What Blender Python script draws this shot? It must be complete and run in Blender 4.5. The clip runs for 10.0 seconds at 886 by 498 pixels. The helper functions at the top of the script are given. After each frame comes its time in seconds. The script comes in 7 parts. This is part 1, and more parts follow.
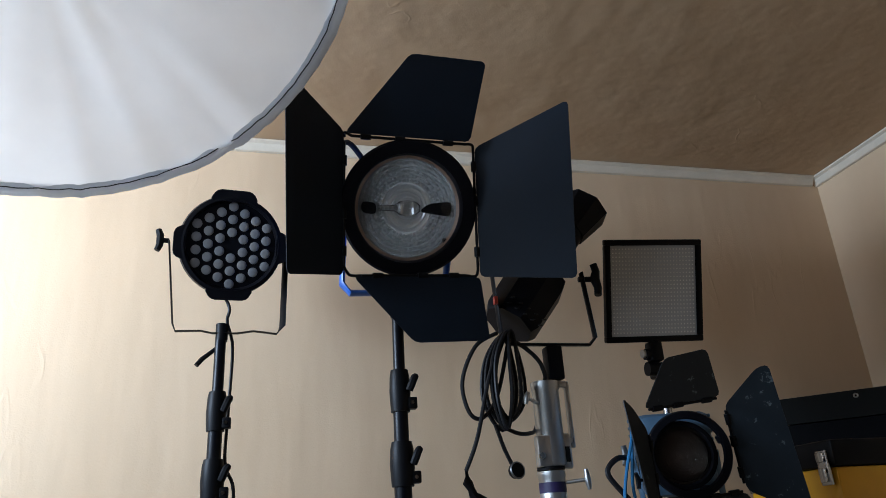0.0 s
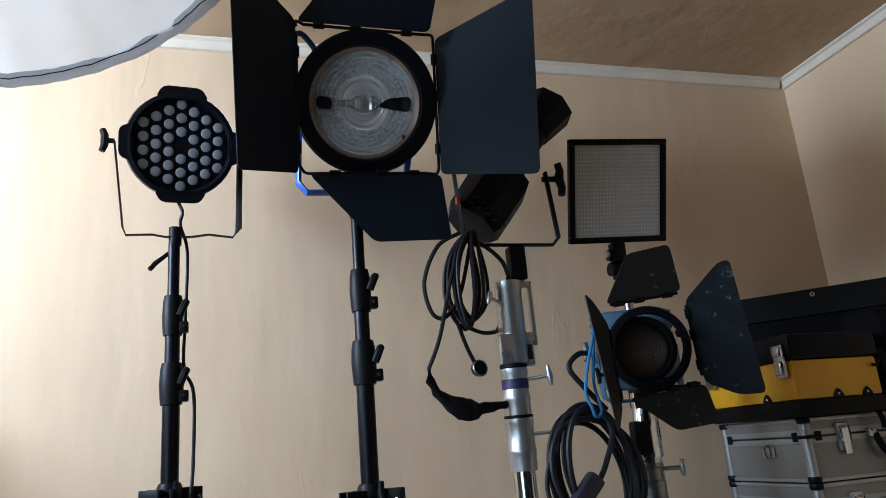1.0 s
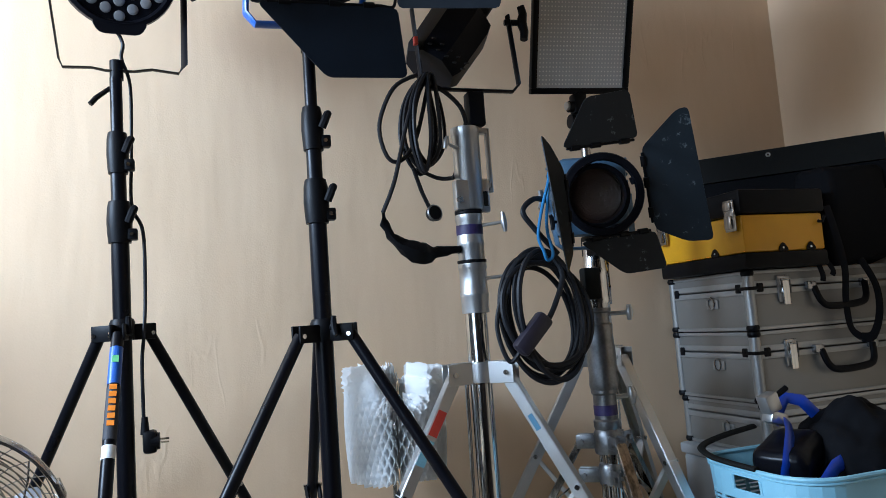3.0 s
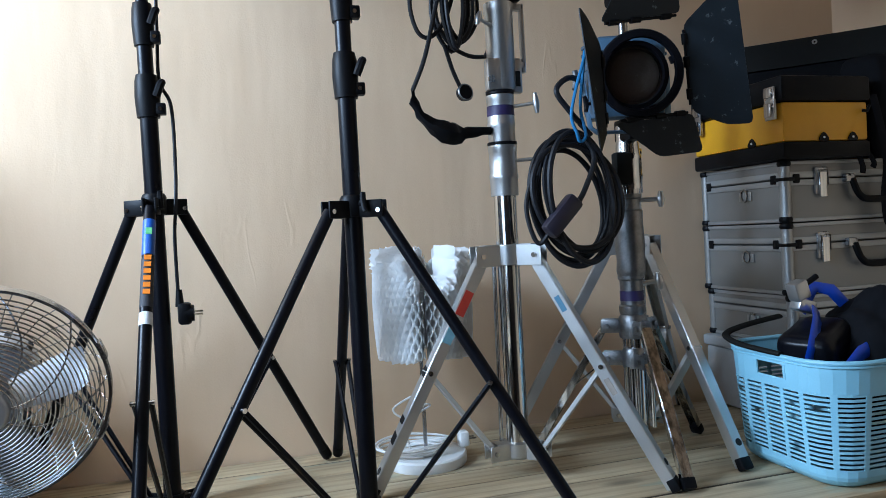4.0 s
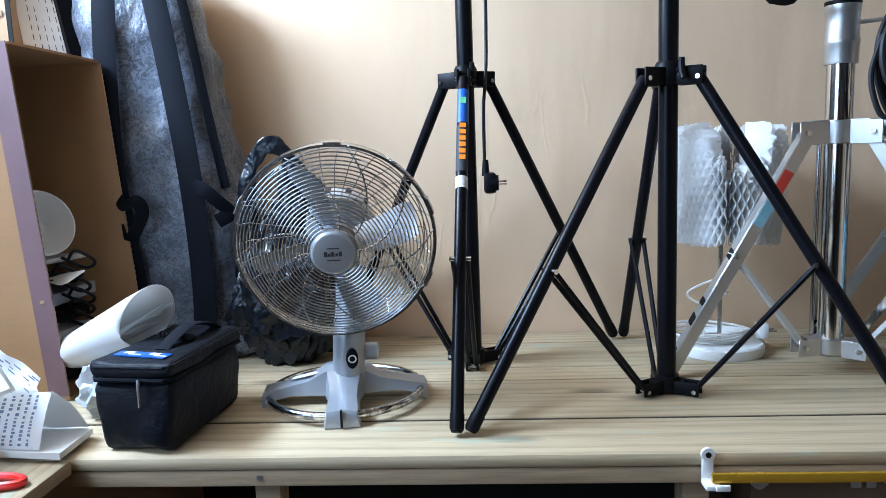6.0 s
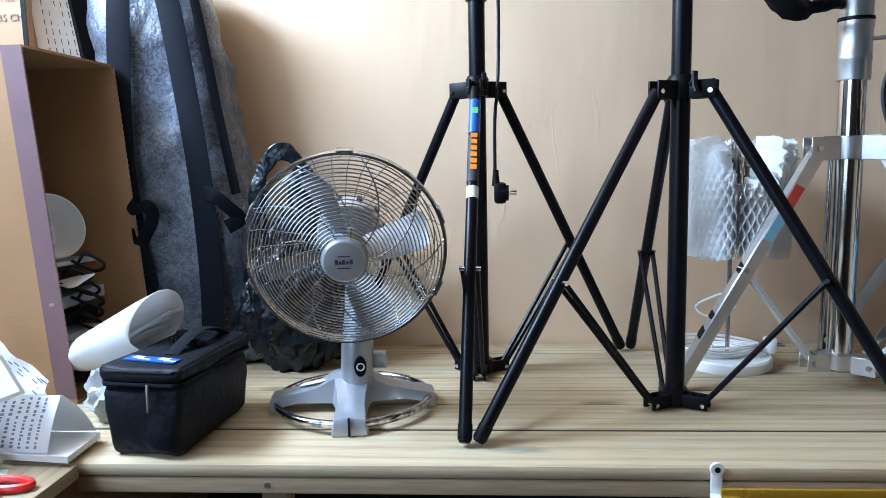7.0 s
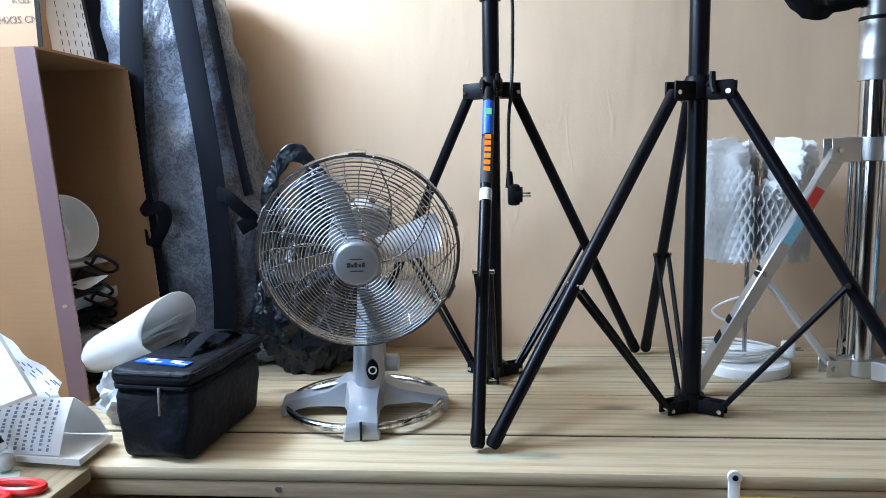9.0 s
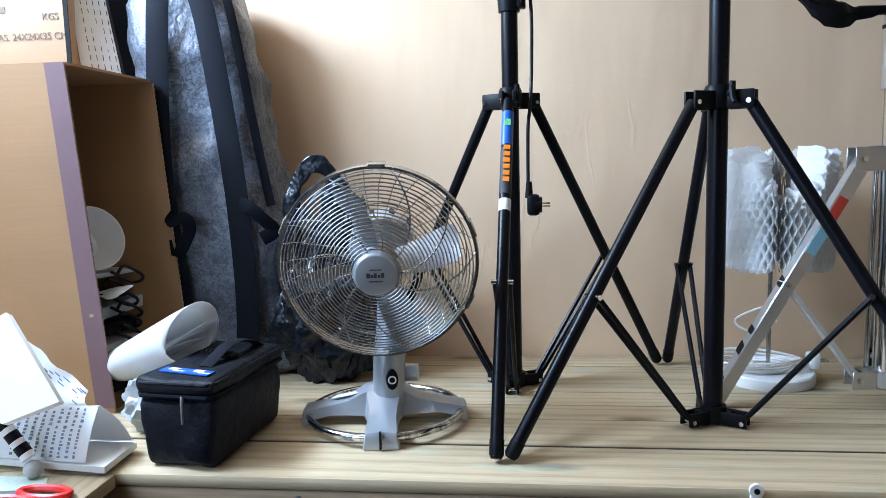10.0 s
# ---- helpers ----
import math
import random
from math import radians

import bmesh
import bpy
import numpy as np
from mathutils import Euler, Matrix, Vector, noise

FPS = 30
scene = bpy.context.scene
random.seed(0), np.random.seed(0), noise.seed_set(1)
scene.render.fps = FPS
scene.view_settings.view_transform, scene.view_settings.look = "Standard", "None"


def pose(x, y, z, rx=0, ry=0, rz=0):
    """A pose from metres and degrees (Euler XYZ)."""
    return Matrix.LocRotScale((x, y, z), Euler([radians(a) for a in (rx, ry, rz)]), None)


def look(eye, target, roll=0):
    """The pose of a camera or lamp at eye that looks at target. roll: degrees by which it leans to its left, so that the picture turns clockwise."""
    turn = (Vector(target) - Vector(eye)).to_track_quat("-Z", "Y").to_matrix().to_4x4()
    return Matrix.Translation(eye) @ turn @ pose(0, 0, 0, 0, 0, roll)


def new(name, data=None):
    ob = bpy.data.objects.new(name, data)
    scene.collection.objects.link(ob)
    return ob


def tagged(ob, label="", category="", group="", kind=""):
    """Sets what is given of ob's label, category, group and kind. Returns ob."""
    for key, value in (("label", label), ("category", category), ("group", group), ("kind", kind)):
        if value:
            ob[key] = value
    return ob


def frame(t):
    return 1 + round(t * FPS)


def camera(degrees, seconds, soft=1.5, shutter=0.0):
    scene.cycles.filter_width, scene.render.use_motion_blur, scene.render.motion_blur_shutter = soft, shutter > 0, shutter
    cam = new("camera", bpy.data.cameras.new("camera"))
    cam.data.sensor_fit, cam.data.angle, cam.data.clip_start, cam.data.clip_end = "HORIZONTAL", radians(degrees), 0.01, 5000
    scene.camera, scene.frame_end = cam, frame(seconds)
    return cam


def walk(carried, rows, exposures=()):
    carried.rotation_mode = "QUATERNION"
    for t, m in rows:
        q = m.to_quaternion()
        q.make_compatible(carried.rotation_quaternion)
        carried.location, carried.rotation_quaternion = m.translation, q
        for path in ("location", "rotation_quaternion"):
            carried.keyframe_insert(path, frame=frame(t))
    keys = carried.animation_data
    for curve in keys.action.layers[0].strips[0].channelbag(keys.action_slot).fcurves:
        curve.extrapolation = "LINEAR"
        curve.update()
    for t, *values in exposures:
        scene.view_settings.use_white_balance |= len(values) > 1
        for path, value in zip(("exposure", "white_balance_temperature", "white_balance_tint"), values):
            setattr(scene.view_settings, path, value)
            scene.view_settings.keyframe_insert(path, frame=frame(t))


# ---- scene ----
cam = camera(63.2, 10.0, soft=0.75)
PATH = [
    (0, (0.699, -0.115, 1.582), (1.161, 1.683, 2.326), -3.5),
    (0.5, (0.722, -0.088, 1.563), (1.208, 1.742, 2.209), -4.1),
    (1, (0.729, -0.062, 1.544), (1.278, 1.786, 2.076), -4.8),
    (1.5, (0.745, -0.055, 1.532), (1.374, 1.787, 1.991), -4.6),
    (2, (0.764, -0.062, 1.515), (1.407, 1.795, 1.883), -5.5),
    (2.2, (0.765, -0.06, 1.497), (1.39, 1.806, 1.849), -5.7),
    (3.3, (0.755, -0.027, 1.449), (1.388, 1.867, 1.562), -3.5),
    (3.5, (0.759, -0.027, 1.437), (1.375, 1.875, 1.49), -3.4),
    (4, (0.746, -0.014, 1.399), (1.304, 1.906, 1.351), -3.1),
    (4.5, (0.73, -0.006, 1.356), (1.179, 1.932, 1.152), -3.1),
    (5, (0.696, -0.006, 1.349), (0.888, 1.969, 1.093), -3.5),
    (5.5, (0.646, -0.004, 1.327), (0.667, 1.979, 1.07), -2.4),
    (6, (0.62, -0.002, 1.33), (0.498, 1.975, 1.054), -2.1),
    (7.5, (0.605, -0.004, 1.335), (0.476, 1.976, 1.087), -1.0),
    (8, (0.609, 0.003, 1.333), (0.466, 1.982, 1.079), -1.0),
    (8.5, (0.604, 0.008, 1.335), (0.449, 1.986, 1.081), -1.0),
    (9, (0.604, 0.011, 1.34), (0.439, 1.987, 1.083), -1.2),
    (9.5, (0.6, 0.006, 1.339), (0.426, 1.983, 1.09), -1.2),
    (10, (0.614, 0.006, 1.346), (0.384, 1.978, 1.112), -1.5),
]
walk(cam, [(t, look(eye, target, roll)) for t, eye, target, roll in PATH],
     [(0.0, -0.38, 5720, 11), (2.0, 0.26, 5620, 11), (3.5, 0.22, 5400, 10), (4.5, 0.42, 5270, 9), (5.5, 0.54, 5250, 10), (7.5, 0.54, 5340, 11), (10.0, 0.46, 5370, 11)])

# ---- world and light ----
world = bpy.data.worlds.new("world")
scene.world = world
world.use_nodes = True
wn, wl = world.node_tree.nodes, world.node_tree.links
sky = wn.new("ShaderNodeTexSky")
sky.sky_type, sky.sun_disc = "NISHITA", False
sky.sun_elevation, sky.sun_rotation = radians(40), radians(290)
wn["Background"].inputs["Strength"].default_value = 0.12
wl.new(sky.outputs[0], wn["Background"].inputs["Color"])


def area_lamp(name, at, target, sx, sy, watts, colour):
    d = bpy.data.lights.new(name, "AREA")
    d.shape, d.size, d.size_y, d.energy, d.color = "RECTANGLE", sx, sy, watts, colour
    ob = new(name, d)
    ob.matrix_world = look(at, target)
    return ob


# daylight in the two openings of the left wall
area_lamp("window_daylight", (-1.12, 1.12, 2.44), (0.6, 1.52, 2.15), 1.15, 0.56, 107, (0.74, 0.875, 1.0))
area_lamp("window_daylight", (-1.12, -0.45, 1.75), (-0.2, 1.6, 1.0), 1.4, 1.3, 14.5, (0.74, 0.875, 1.0))


# ---- materials ----
def nodes_of(name):
    m = bpy.data.materials.new(name)
    m.use_nodes = True
    nt = m.node_tree
    return m, nt, nt.nodes["Principled BSDF"]


def add(nt, kind, **kw):
    n = nt.nodes.new("ShaderNode" + kind)
    for k, v in kw.items():
        n.inputs[k].default_value = v
    return n


def mapped(nt, scale=(1, 1, 1)):
    tc = add(nt, "TexCoord")
    mp = add(nt, "Mapping", Scale=scale)
    nt.links.new(tc.outputs["Object"], mp.inputs["Vector"])
    return mp.outputs["Vector"]


def noise_tex(nt, vec, scale, detail=4, rough=0.55):
    n = add(nt, "TexNoise", Scale=scale, Detail=detail, Roughness=rough)
    nt.links.new(vec, n.inputs["Vector"])
    return n.outputs["Fac"]


def ramp(nt, fac, stops):
    r = nt.nodes.new("ShaderNodeValToRGB")
    e = r.color_ramp.elements
    while len(e) < len(stops):
        e.new(0.5)
    for i, (p, c) in enumerate(stops):
        e[i].position = p
        e[i].color = (*c, 1) if len(c) == 3 else c
    nt.links.new(fac, r.inputs["Fac"])
    return r.outputs["Color"]


def mixed(nt, fac, a, b, mode="MIX"):
    m = nt.nodes.new("ShaderNodeMix")
    m.data_type, m.blend_type = "RGBA", mode
    for sock, val in ((m.inputs[0], fac), (m.inputs[6], a), (m.inputs[7], b)):
        if isinstance(val, (int, float)):
            sock.default_value = val
        elif isinstance(val, tuple):
            sock.default_value = (*val, 1)
        else:
            nt.links.new(val, sock)
    return m.outputs[2]


def bumped(nt, bsdf, height, strength, distance=0.002):
    b = add(nt, "Bump", Strength=strength, Distance=distance)
    nt.links.new(height, b.inputs["Height"])
    nt.links.new(b.outputs["Normal"], bsdf.inputs["Normal"])


def mk(name, base, rough=0.5, metal=0.0, var=0.25, scale=9, fine=140, bump=0.15, dist=0.0006, wear=None, wear_at=0.68, spec=0.5):
    """A plain surface with stains at a broad scale, grain at a fine one, uneven gloss and, where given, worn patches."""
    m, nt, b = nodes_of(name)
    v = mapped(nt)
    broad, grain = noise_tex(nt, v, scale, 5), noise_tex(nt, v, fine, 3)
    dark = tuple(c * (1 - var) for c in base)
    light = tuple(min(1, c * (1 + var * 0.6)) for c in base)
    col = ramp(nt, broad, [(0.3, dark), (0.7, light)])
    col = mixed(nt, 0.3, col, ramp(nt, grain, [(0.3, dark), (0.7, light)]))
    if wear:
        w = ramp(nt, noise_tex(nt, v, scale * 4, 8, 0.7), [(wear_at, (0, 0, 0)), (wear_at + 0.04, (1, 1, 1))])
        col = mixed(nt, w, col, wear)
    nt.links.new(col, b.inputs["Base Color"])
    r = add(nt, "MapRange")
    r.inputs["To Min"].default_value, r.inputs["To Max"].default_value = max(0.02, rough - 0.1), min(1, rough + 0.12)
    nt.links.new(broad, r.inputs["Value"])
    nt.links.new(r.outputs[0], b.inputs["Roughness"])
    b.inputs["Metallic"].default_value = metal
    b.inputs["Specular IOR Level"].default_value = spec
    if bump:
        bumped(nt, b, grain, bump, dist)
    return m


def wood_material(name, pale, dark, stain=True):
    m, nt, b = nodes_of(name)
    tc = add(nt, "TexCoord")
    info = add(nt, "ObjectInfo")
    shift = add(nt, "VectorMath")
    shift.operation = "MULTIPLY_ADD"
    nt.links.new(info.outputs["Random"], shift.inputs[0])
    shift.inputs[1].default_value = (7.3, 3.1, 5.7)
    nt.links.new(tc.outputs["Object"], shift.inputs[2])
    mp = add(nt, "Mapping", Scale=(0.55, 9.0, 9.0))
    nt.links.new(shift.outputs[0], mp.inputs["Vector"])
    v = mp.outputs["Vector"]
    warp = noise_tex(nt, v, 1.3, 3)
    rings = add(nt, "TexWave", Scale=1.1, Distortion=7.0, Detail=3.0)
    rings.bands_direction = "Y"
    rings.inputs["Detail Scale"].default_value = 1.2
    nt.links.new(v, rings.inputs["Vector"])
    mp2 = add(nt, "Mapping", Scale=(3.5, 62, 62))
    nt.links.new(shift.outputs[0], mp2.inputs["Vector"])
    fibre = noise_tex(nt, mp2.outputs["Vector"], 3, 4)
    col = ramp(nt, rings.outputs["Fac"], [(0.1, pale), (0.5, tuple(p * 0.9 for p in pale)), (0.8, tuple(0.5 * (p + d) for p, d in zip(pale, dark))), (1.0, dark)])
    col = mixed(nt, 0.3, col, ramp(nt, warp, [(0.3, dark), (0.62, pale)]))
    col = mixed(nt, 0.26, col, ramp(nt, fibre, [(0.36, tuple(d * 0.75 for d in dark)), (0.62, pale)]))
    # knots
    mk2 = add(nt, "Mapping", Scale=(1.5, 4.6, 4.6))
    nt.links.new(shift.outputs[0], mk2.inputs["Vector"])
    vor = add(nt, "TexVoronoi", Scale=1.0)
    vor.voronoi_dimensions = "2D"
    nt.links.new(mk2.outputs["Vector"], vor.inputs["Vector"])
    knot = ramp(nt, vor.outputs["Distance"], [(0.03, (0.8, 0.8, 0.8)), (0.10, (0, 0, 0))])
    col = mixed(nt, knot, col, tuple(d * 0.45 for d in dark))
    if stain:
        ms = add(nt, "Mapping", Scale=(1.6, 7.0, 7.0))
        nt.links.new(shift.outputs[0], ms.inputs["Vector"])
        st = ramp(nt, noise_tex(nt, ms.outputs["Vector"], 2.0, 3), [(0.63, (0, 0, 0)), (0.70, (0.5, 0.5, 0.5))])
        col = mixed(nt, st, col, (0.36, 0.46, 0.36))
    tone = add(nt, "MapRange")
    tone.inputs["To Min"].default_value, tone.inputs["To Max"].default_value = 0.82, 1.1
    nt.links.new(info.outputs["Random"], tone.inputs["Value"])
    vm = add(nt, "VectorMath")
    vm.operation = "SCALE"
    nt.links.new(col, vm.inputs[0])
    nt.links.new(tone.outputs[0], vm.inputs["Scale"])
    nt.links.new(vm.outputs[0], b.inputs["Base Color"])
    b.inputs["Roughness"].default_value = 0.62
    bumped(nt, b, fibre, 0.14, 0.0012)
    return m


def wall_material(name, base, wrinkle):
    m, nt, b = nodes_of(name)
    v = mapped(nt)
    broad, grain = noise_tex(nt, v, 1.7, 5), noise_tex(nt, v, 190, 3, 0.6)
    stain = noise_tex(nt, mapped(nt, (1, 1, 0.45)), 3.3, 6, 0.6)
    col = ramp(nt, broad, [(0.3, tuple(c * 0.93 for c in base)), (0.7, base)])
    col = mixed(nt, 0.35, col, ramp(nt, stain, [(0.35, tuple(c * f for c, f in zip(base, (0.86, 0.82, 0.76)))), (0.6, base)]))
    nt.links.new(col, b.inputs["Base Color"])
    b.inputs["Roughness"].default_value = 0.7
    fold = noise_tex(nt, mapped(nt, (3.0, 3.0, 0.75)), 1.8, 3)
    crease = ramp(nt, fold, [(0.485, (0, 0, 0)), (0.50, (1, 1, 1)), (0.515, (0, 0, 0))])
    gate = ramp(nt, noise_tex(nt, v, 2.2, 2), [(0.60, (0, 0, 0)), (0.72, (0.7, 0.7, 0.7))])
    crease = mixed(nt, 1.0, crease, gate, "MULTIPLY")
    h = mixed(nt, 0.15, ramp(nt, fold, [(0, (0, 0, 0)), (1, (1, 1, 1))]), crease)
    b1 = add(nt, "Bump", Strength=wrinkle, Distance=0.012)
    nt.links.new(h, b1.inputs["Height"])
    b2 = add(nt, "Bump", Strength=0.3, Distance=0.0012)
    nt.links.new(grain, b2.inputs["Height"])
    nt.links.new(b1.outputs["Normal"], b2.inputs["Normal"])
    nt.links.new(b2.outputs["Normal"], b.inputs["Normal"])
    return m


def camo_material(name):
    """Shiny grey nylon with a darker, squiggly printed camouflage and fine crinkles."""
    m, nt, b = nodes_of(name)
    v = mapped(nt)
    base = ramp(nt, noise_tex(nt, v, 6, 4), [(0.3, (0.080, 0.094, 0.125)), (0.7, (0.17, 0.19, 0.24))])
    squiggle = add(nt, "TexNoise", Scale=42.0, Detail=2.0, Distortion=1.6)
    nt.links.new(v, squiggle.inputs["Vector"])
    spot = ramp(nt, squiggle.outputs["Fac"], [(0.44, (0, 0, 0)), (0.47, (0.8, 0.8, 0.8)), (0.54, (0.8, 0.8, 0.8)), (0.57, (0, 0, 0))])
    col = mixed(nt, spot, base, (0.048, 0.057, 0.075))
    nt.links.new(col, b.inputs["Base Color"])
    b.inputs["Roughness"].default_value = 0.40
    b.inputs["Sheen Weight"].default_value = 0.25
    folds = add(nt, "Bump", Strength=0.8, Distance=0.03)
    nt.links.new(noise_tex(nt, mapped(nt, (1.0, 1.0, 0.6)), 11, 4, 0.5), folds.inputs["Height"])
    fine = add(nt, "Bump", Strength=0.6, Distance=0.010)
    nt.links.new(noise_tex(nt, v, 34, 5, 0.6), fine.inputs["Height"])
    nt.links.new(folds.outputs["Normal"], fine.inputs["Normal"])
    nt.links.new(fine.outputs["Normal"], b.inputs["Normal"])
    return m


def paper_material(name, base, through_light):
    m, nt, b = nodes_of(name)
    v = mapped(nt)
    col = ramp(nt, noise_tex(nt, v, 6, 4), [(0.3, tuple(c * 0.93 for c in base)), (0.7, base)])
    nt.links.new(col, b.inputs["Base Color"])
    b.inputs["Roughness"].default_value = 0.6
    bumped(nt, b, noise_tex(nt, v, 260, 3), 0.1, 0.0006)
    tr = nt.nodes.new("ShaderNodeBsdfTranslucent")
    nt.links.new(col, tr.inputs["Color"])
    mx = nt.nodes.new("ShaderNodeMixShader")
    mx.inputs[0].default_value = through_light
    nt.links.new(b.outputs[0], mx.inputs[1])
    nt.links.new(tr.outputs[0], mx.inputs[2])
    nt.links.new(mx.outputs[0], nt.nodes["Material Output"].inputs["Surface"])
    return m


def glass_material(name, tint=(1, 1, 1), rough=0.03):
    m, nt, b = nodes_of(name)
    b.inputs["Base Color"].default_value = (*tint, 1)
    b.inputs["Transmission Weight"].default_value = 1.0
    b.inputs["Roughness"].default_value = rough
    b.inputs["IOR"].default_value = 1.45
    return m


def cardboard_material(name, base):
    m, nt, b = nodes_of(name)
    v = mapped(nt)
    flute = noise_tex(nt, mapped(nt, (1, 1, 22)), 6, 3)
    col = ramp(nt, noise_tex(nt, v, 5, 5), [(0.3, tuple(c * 0.86 for c in base)), (0.7, base)])
    col = mixed(nt, 0.2, col, ramp(nt, flute, [(0.3, tuple(c * 0.8 for c in base)), (0.7, base)]))
    col = mixed(nt, 0.12, col, ramp(nt, noise_tex(nt, v, 300, 2), [(0.3, (0.1, 0.07, 0.04)), (0.7, base)]))
    nt.links.new(col, b.inputs["Base Color"])
    b.inputs["Roughness"].default_value = 0.72
    bumped(nt, b, flute, 0.2, 0.0015)
    return m


def reflection_streaked_chrome(name):
    m, nt, b = nodes_of(name)
    streak = noise_tex(nt, mapped(nt, (70, 70, 1.6)), 1.0, 4)
    spot = noise_tex(nt, mapped(nt), 60, 5, 0.65)
    # dark streaks painted into the colour stand in for a dim room's reflections
    col = ramp(nt, streak, [(0.36, (0.24, 0.24, 0.245)), (0.58, (0.78, 0.78, 0.77))])
    col = mixed(nt, ramp(nt, spot, [(0.6, (0, 0, 0)), (0.7, (0.6, 0.6, 0.6))]), col, (0.36, 0.35, 0.33))
    nt.links.new(col, b.inputs["Base Color"])
    b.inputs["Metallic"].default_value = 1.0
    r = add(nt, "MapRange")
    r.inputs["To Min"].default_value, r.inputs["To Max"].default_value = 0.06, 0.20
    nt.links.new(spot, r.inputs["Value"])
    nt.links.new(r.outputs[0], b.inputs["Roughness"])
    bumped(nt, b, streak, 0.06, 0.001)
    return m


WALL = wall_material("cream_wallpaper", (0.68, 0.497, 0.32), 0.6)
# for the unseen front and left walls: dark so little light bounces back
DIMWALL = mk("low_bounce_brown", (0.10, 0.075, 0.055), 0.6, scale=3)
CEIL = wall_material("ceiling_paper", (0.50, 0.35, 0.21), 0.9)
MOULD = mk("moulding_paint", (0.72, 0.63, 0.50), 0.5, var=0.1)
WOOD = wood_material("treated_pine", (0.55, 0.44, 0.27), (0.37, 0.28, 0.165))
WOODB = wood_material("pine_beam", (0.50, 0.37, 0.22), (0.26, 0.18, 0.10), stain=False)
FLOOR = mk("dark_floor", (0.12, 0.09, 0.07), 0.5, scale=3)
BLACK = mk("black_powder_coat", (0.005, 0.005, 0.007), 0.42, fine=400, bump=0.12, spec=0.10)
GLOSSB = mk("black_enamel", (0.004, 0.004, 0.006), 0.30, fine=300, bump=0.05, spec=0.15)
BARN = mk("barn_door_black", (0.005, 0.009, 0.016), 0.55, fine=300, bump=0.1, spec=0.18)
BARNW = mk("scuffed_barn_door", (0.011, 0.015, 0.019), 0.5, spec=0.25, wear=(0.09, 0.105, 0.11), wear_at=0.62, fine=250)
PLAST = mk("black_plastic", (0.005, 0.005, 0.006), 0.42, fine=500, bump=0.1, spec=0.12)
RUBBER = mk("black_cable_rubber", (0.008, 0.008, 0.010), 0.5, bump=0.05, spec=0.3)
CHROME = reflection_streaked_chrome("chrome")
WORNCH = mk("worn_chrome", (0.24, 0.24, 0.24), 0.36, 0.9, var=0.45, scale=25, bump=0.1)
ALU = mk("cast_aluminium", (0.56, 0.56, 0.55), 0.34, 0.9, var=0.15, fine=500, bump=0.25)
ALUP = mk("aluminium_panel", (0.27, 0.26, 0.24), 0.45, 0.5, var=0.12, scale=4, fine=500, bump=0.1)
ALUE = mk("aluminium_edge", (0.40, 0.40, 0.39), 0.42, 0.6, var=0.12)
FROST = mk("frosted_aluminium", (0.62, 0.62, 0.60), 0.5, 0.45, var=0.1)
SILVER = mk("silver_paint", (0.42, 0.44, 0.47), 0.34, 0.55, var=0.08, fine=500, bump=0.05)
STEEL = mk("brushed_steel", (0.42, 0.42, 0.425), 0.24, 1.0, var=0.15)
BLADE = mk("fan_blade_metal", (0.24, 0.24, 0.25), 0.48, 0.7, var=0.2)
YELLOW = mk("yellow_plastic", (0.74, 0.37, 0.006), 0.42, var=0.12, fine=300)
BLUEP = mk("blue_plastic", (0.012, 0.055, 0.42), 0.35, var=0.15)
BLUEM = mk("blue_enamel", (0.02, 0.10, 0.42), 0.35, var=0.15)
BLUELAMP = mk("pale_blue_housing", (0.06, 0.12, 0.19), 0.5, wear=(0.35, 0.37, 0.38), wear_at=0.66)
BASKET = mk("light_blue_plastic", (0.27, 0.53, 0.65), 0.42, var=0.08, fine=300, bump=0.05)
GREYP = mk("dark_grey_plastic", (0.010, 0.010, 0.009), 0.7, spec=0.12)
GRIME = mk("joint_grime", (0.09, 0.066, 0.04), 0.9)
WHITEP = mk("white_plastic", (0.80, 0.80, 0.78), 0.35, var=0.06)
REDP = mk("red_plastic", (0.62, 0.02, 0.015), 0.3, var=0.1)
PAPER = paper_material("white_paper", (0.86, 0.86, 0.85), 0.3)
SHADE = paper_material("honeycomb_paper", (0.90, 0.90, 0.89), 0.42)
DIFF = paper_material("diffuser_cloth", (0.92, 0.925, 0.93), 0.55)
RIMC = paper_material("grey_rim_tape", (0.75, 0.77, 0.80), 0.5)
CARD = cardboard_material("cardboard", (0.37, 0.21, 0.092))
CARD2 = cardboard_material("pale_cardboard", (0.42, 0.285, 0.165))
TAPE = mk("purple_brown_tape", (0.17, 0.10, 0.105), 0.4, var=0.12)
CAMO = camo_material("grey_camouflage_nylon")
WEB = mk("black_webbing", (0.0045, 0.0055, 0.009), 0.75, spec=0.12, fine=500, bump=0.5)
NYLON = mk("black_nylon", (0.003, 0.0045, 0.009), 0.55, spec=0.2, fine=38, bump=0.6, dist=0.007)
CLOTH = mk("black_cloth", (0.005, 0.005, 0.006), 0.85, spec=0.12, fine=300, bump=0.4)
BAGPL = mk("black_bin_liner", (0.004, 0.006, 0.010), 0.3, fine=13, bump=0.8, dist=0.03, spec=0.4)
CLEARP = mk("clear_plastic", (0.45, 0.47, 0.48), 0.2, var=0.2)
INK = mk("dark_ink", (0.03, 0.03, 0.035), 0.7, bump=0)
ORANGE = mk("orange_print", (0.85, 0.24, 0.01), 0.45, bump=0)
LABELW = mk("white_label", (0.72, 0.72, 0.70), 0.5, bump=0)
PURPLE = mk("purple_label", (0.03, 0.02, 0.085), 0.45, bump=0)
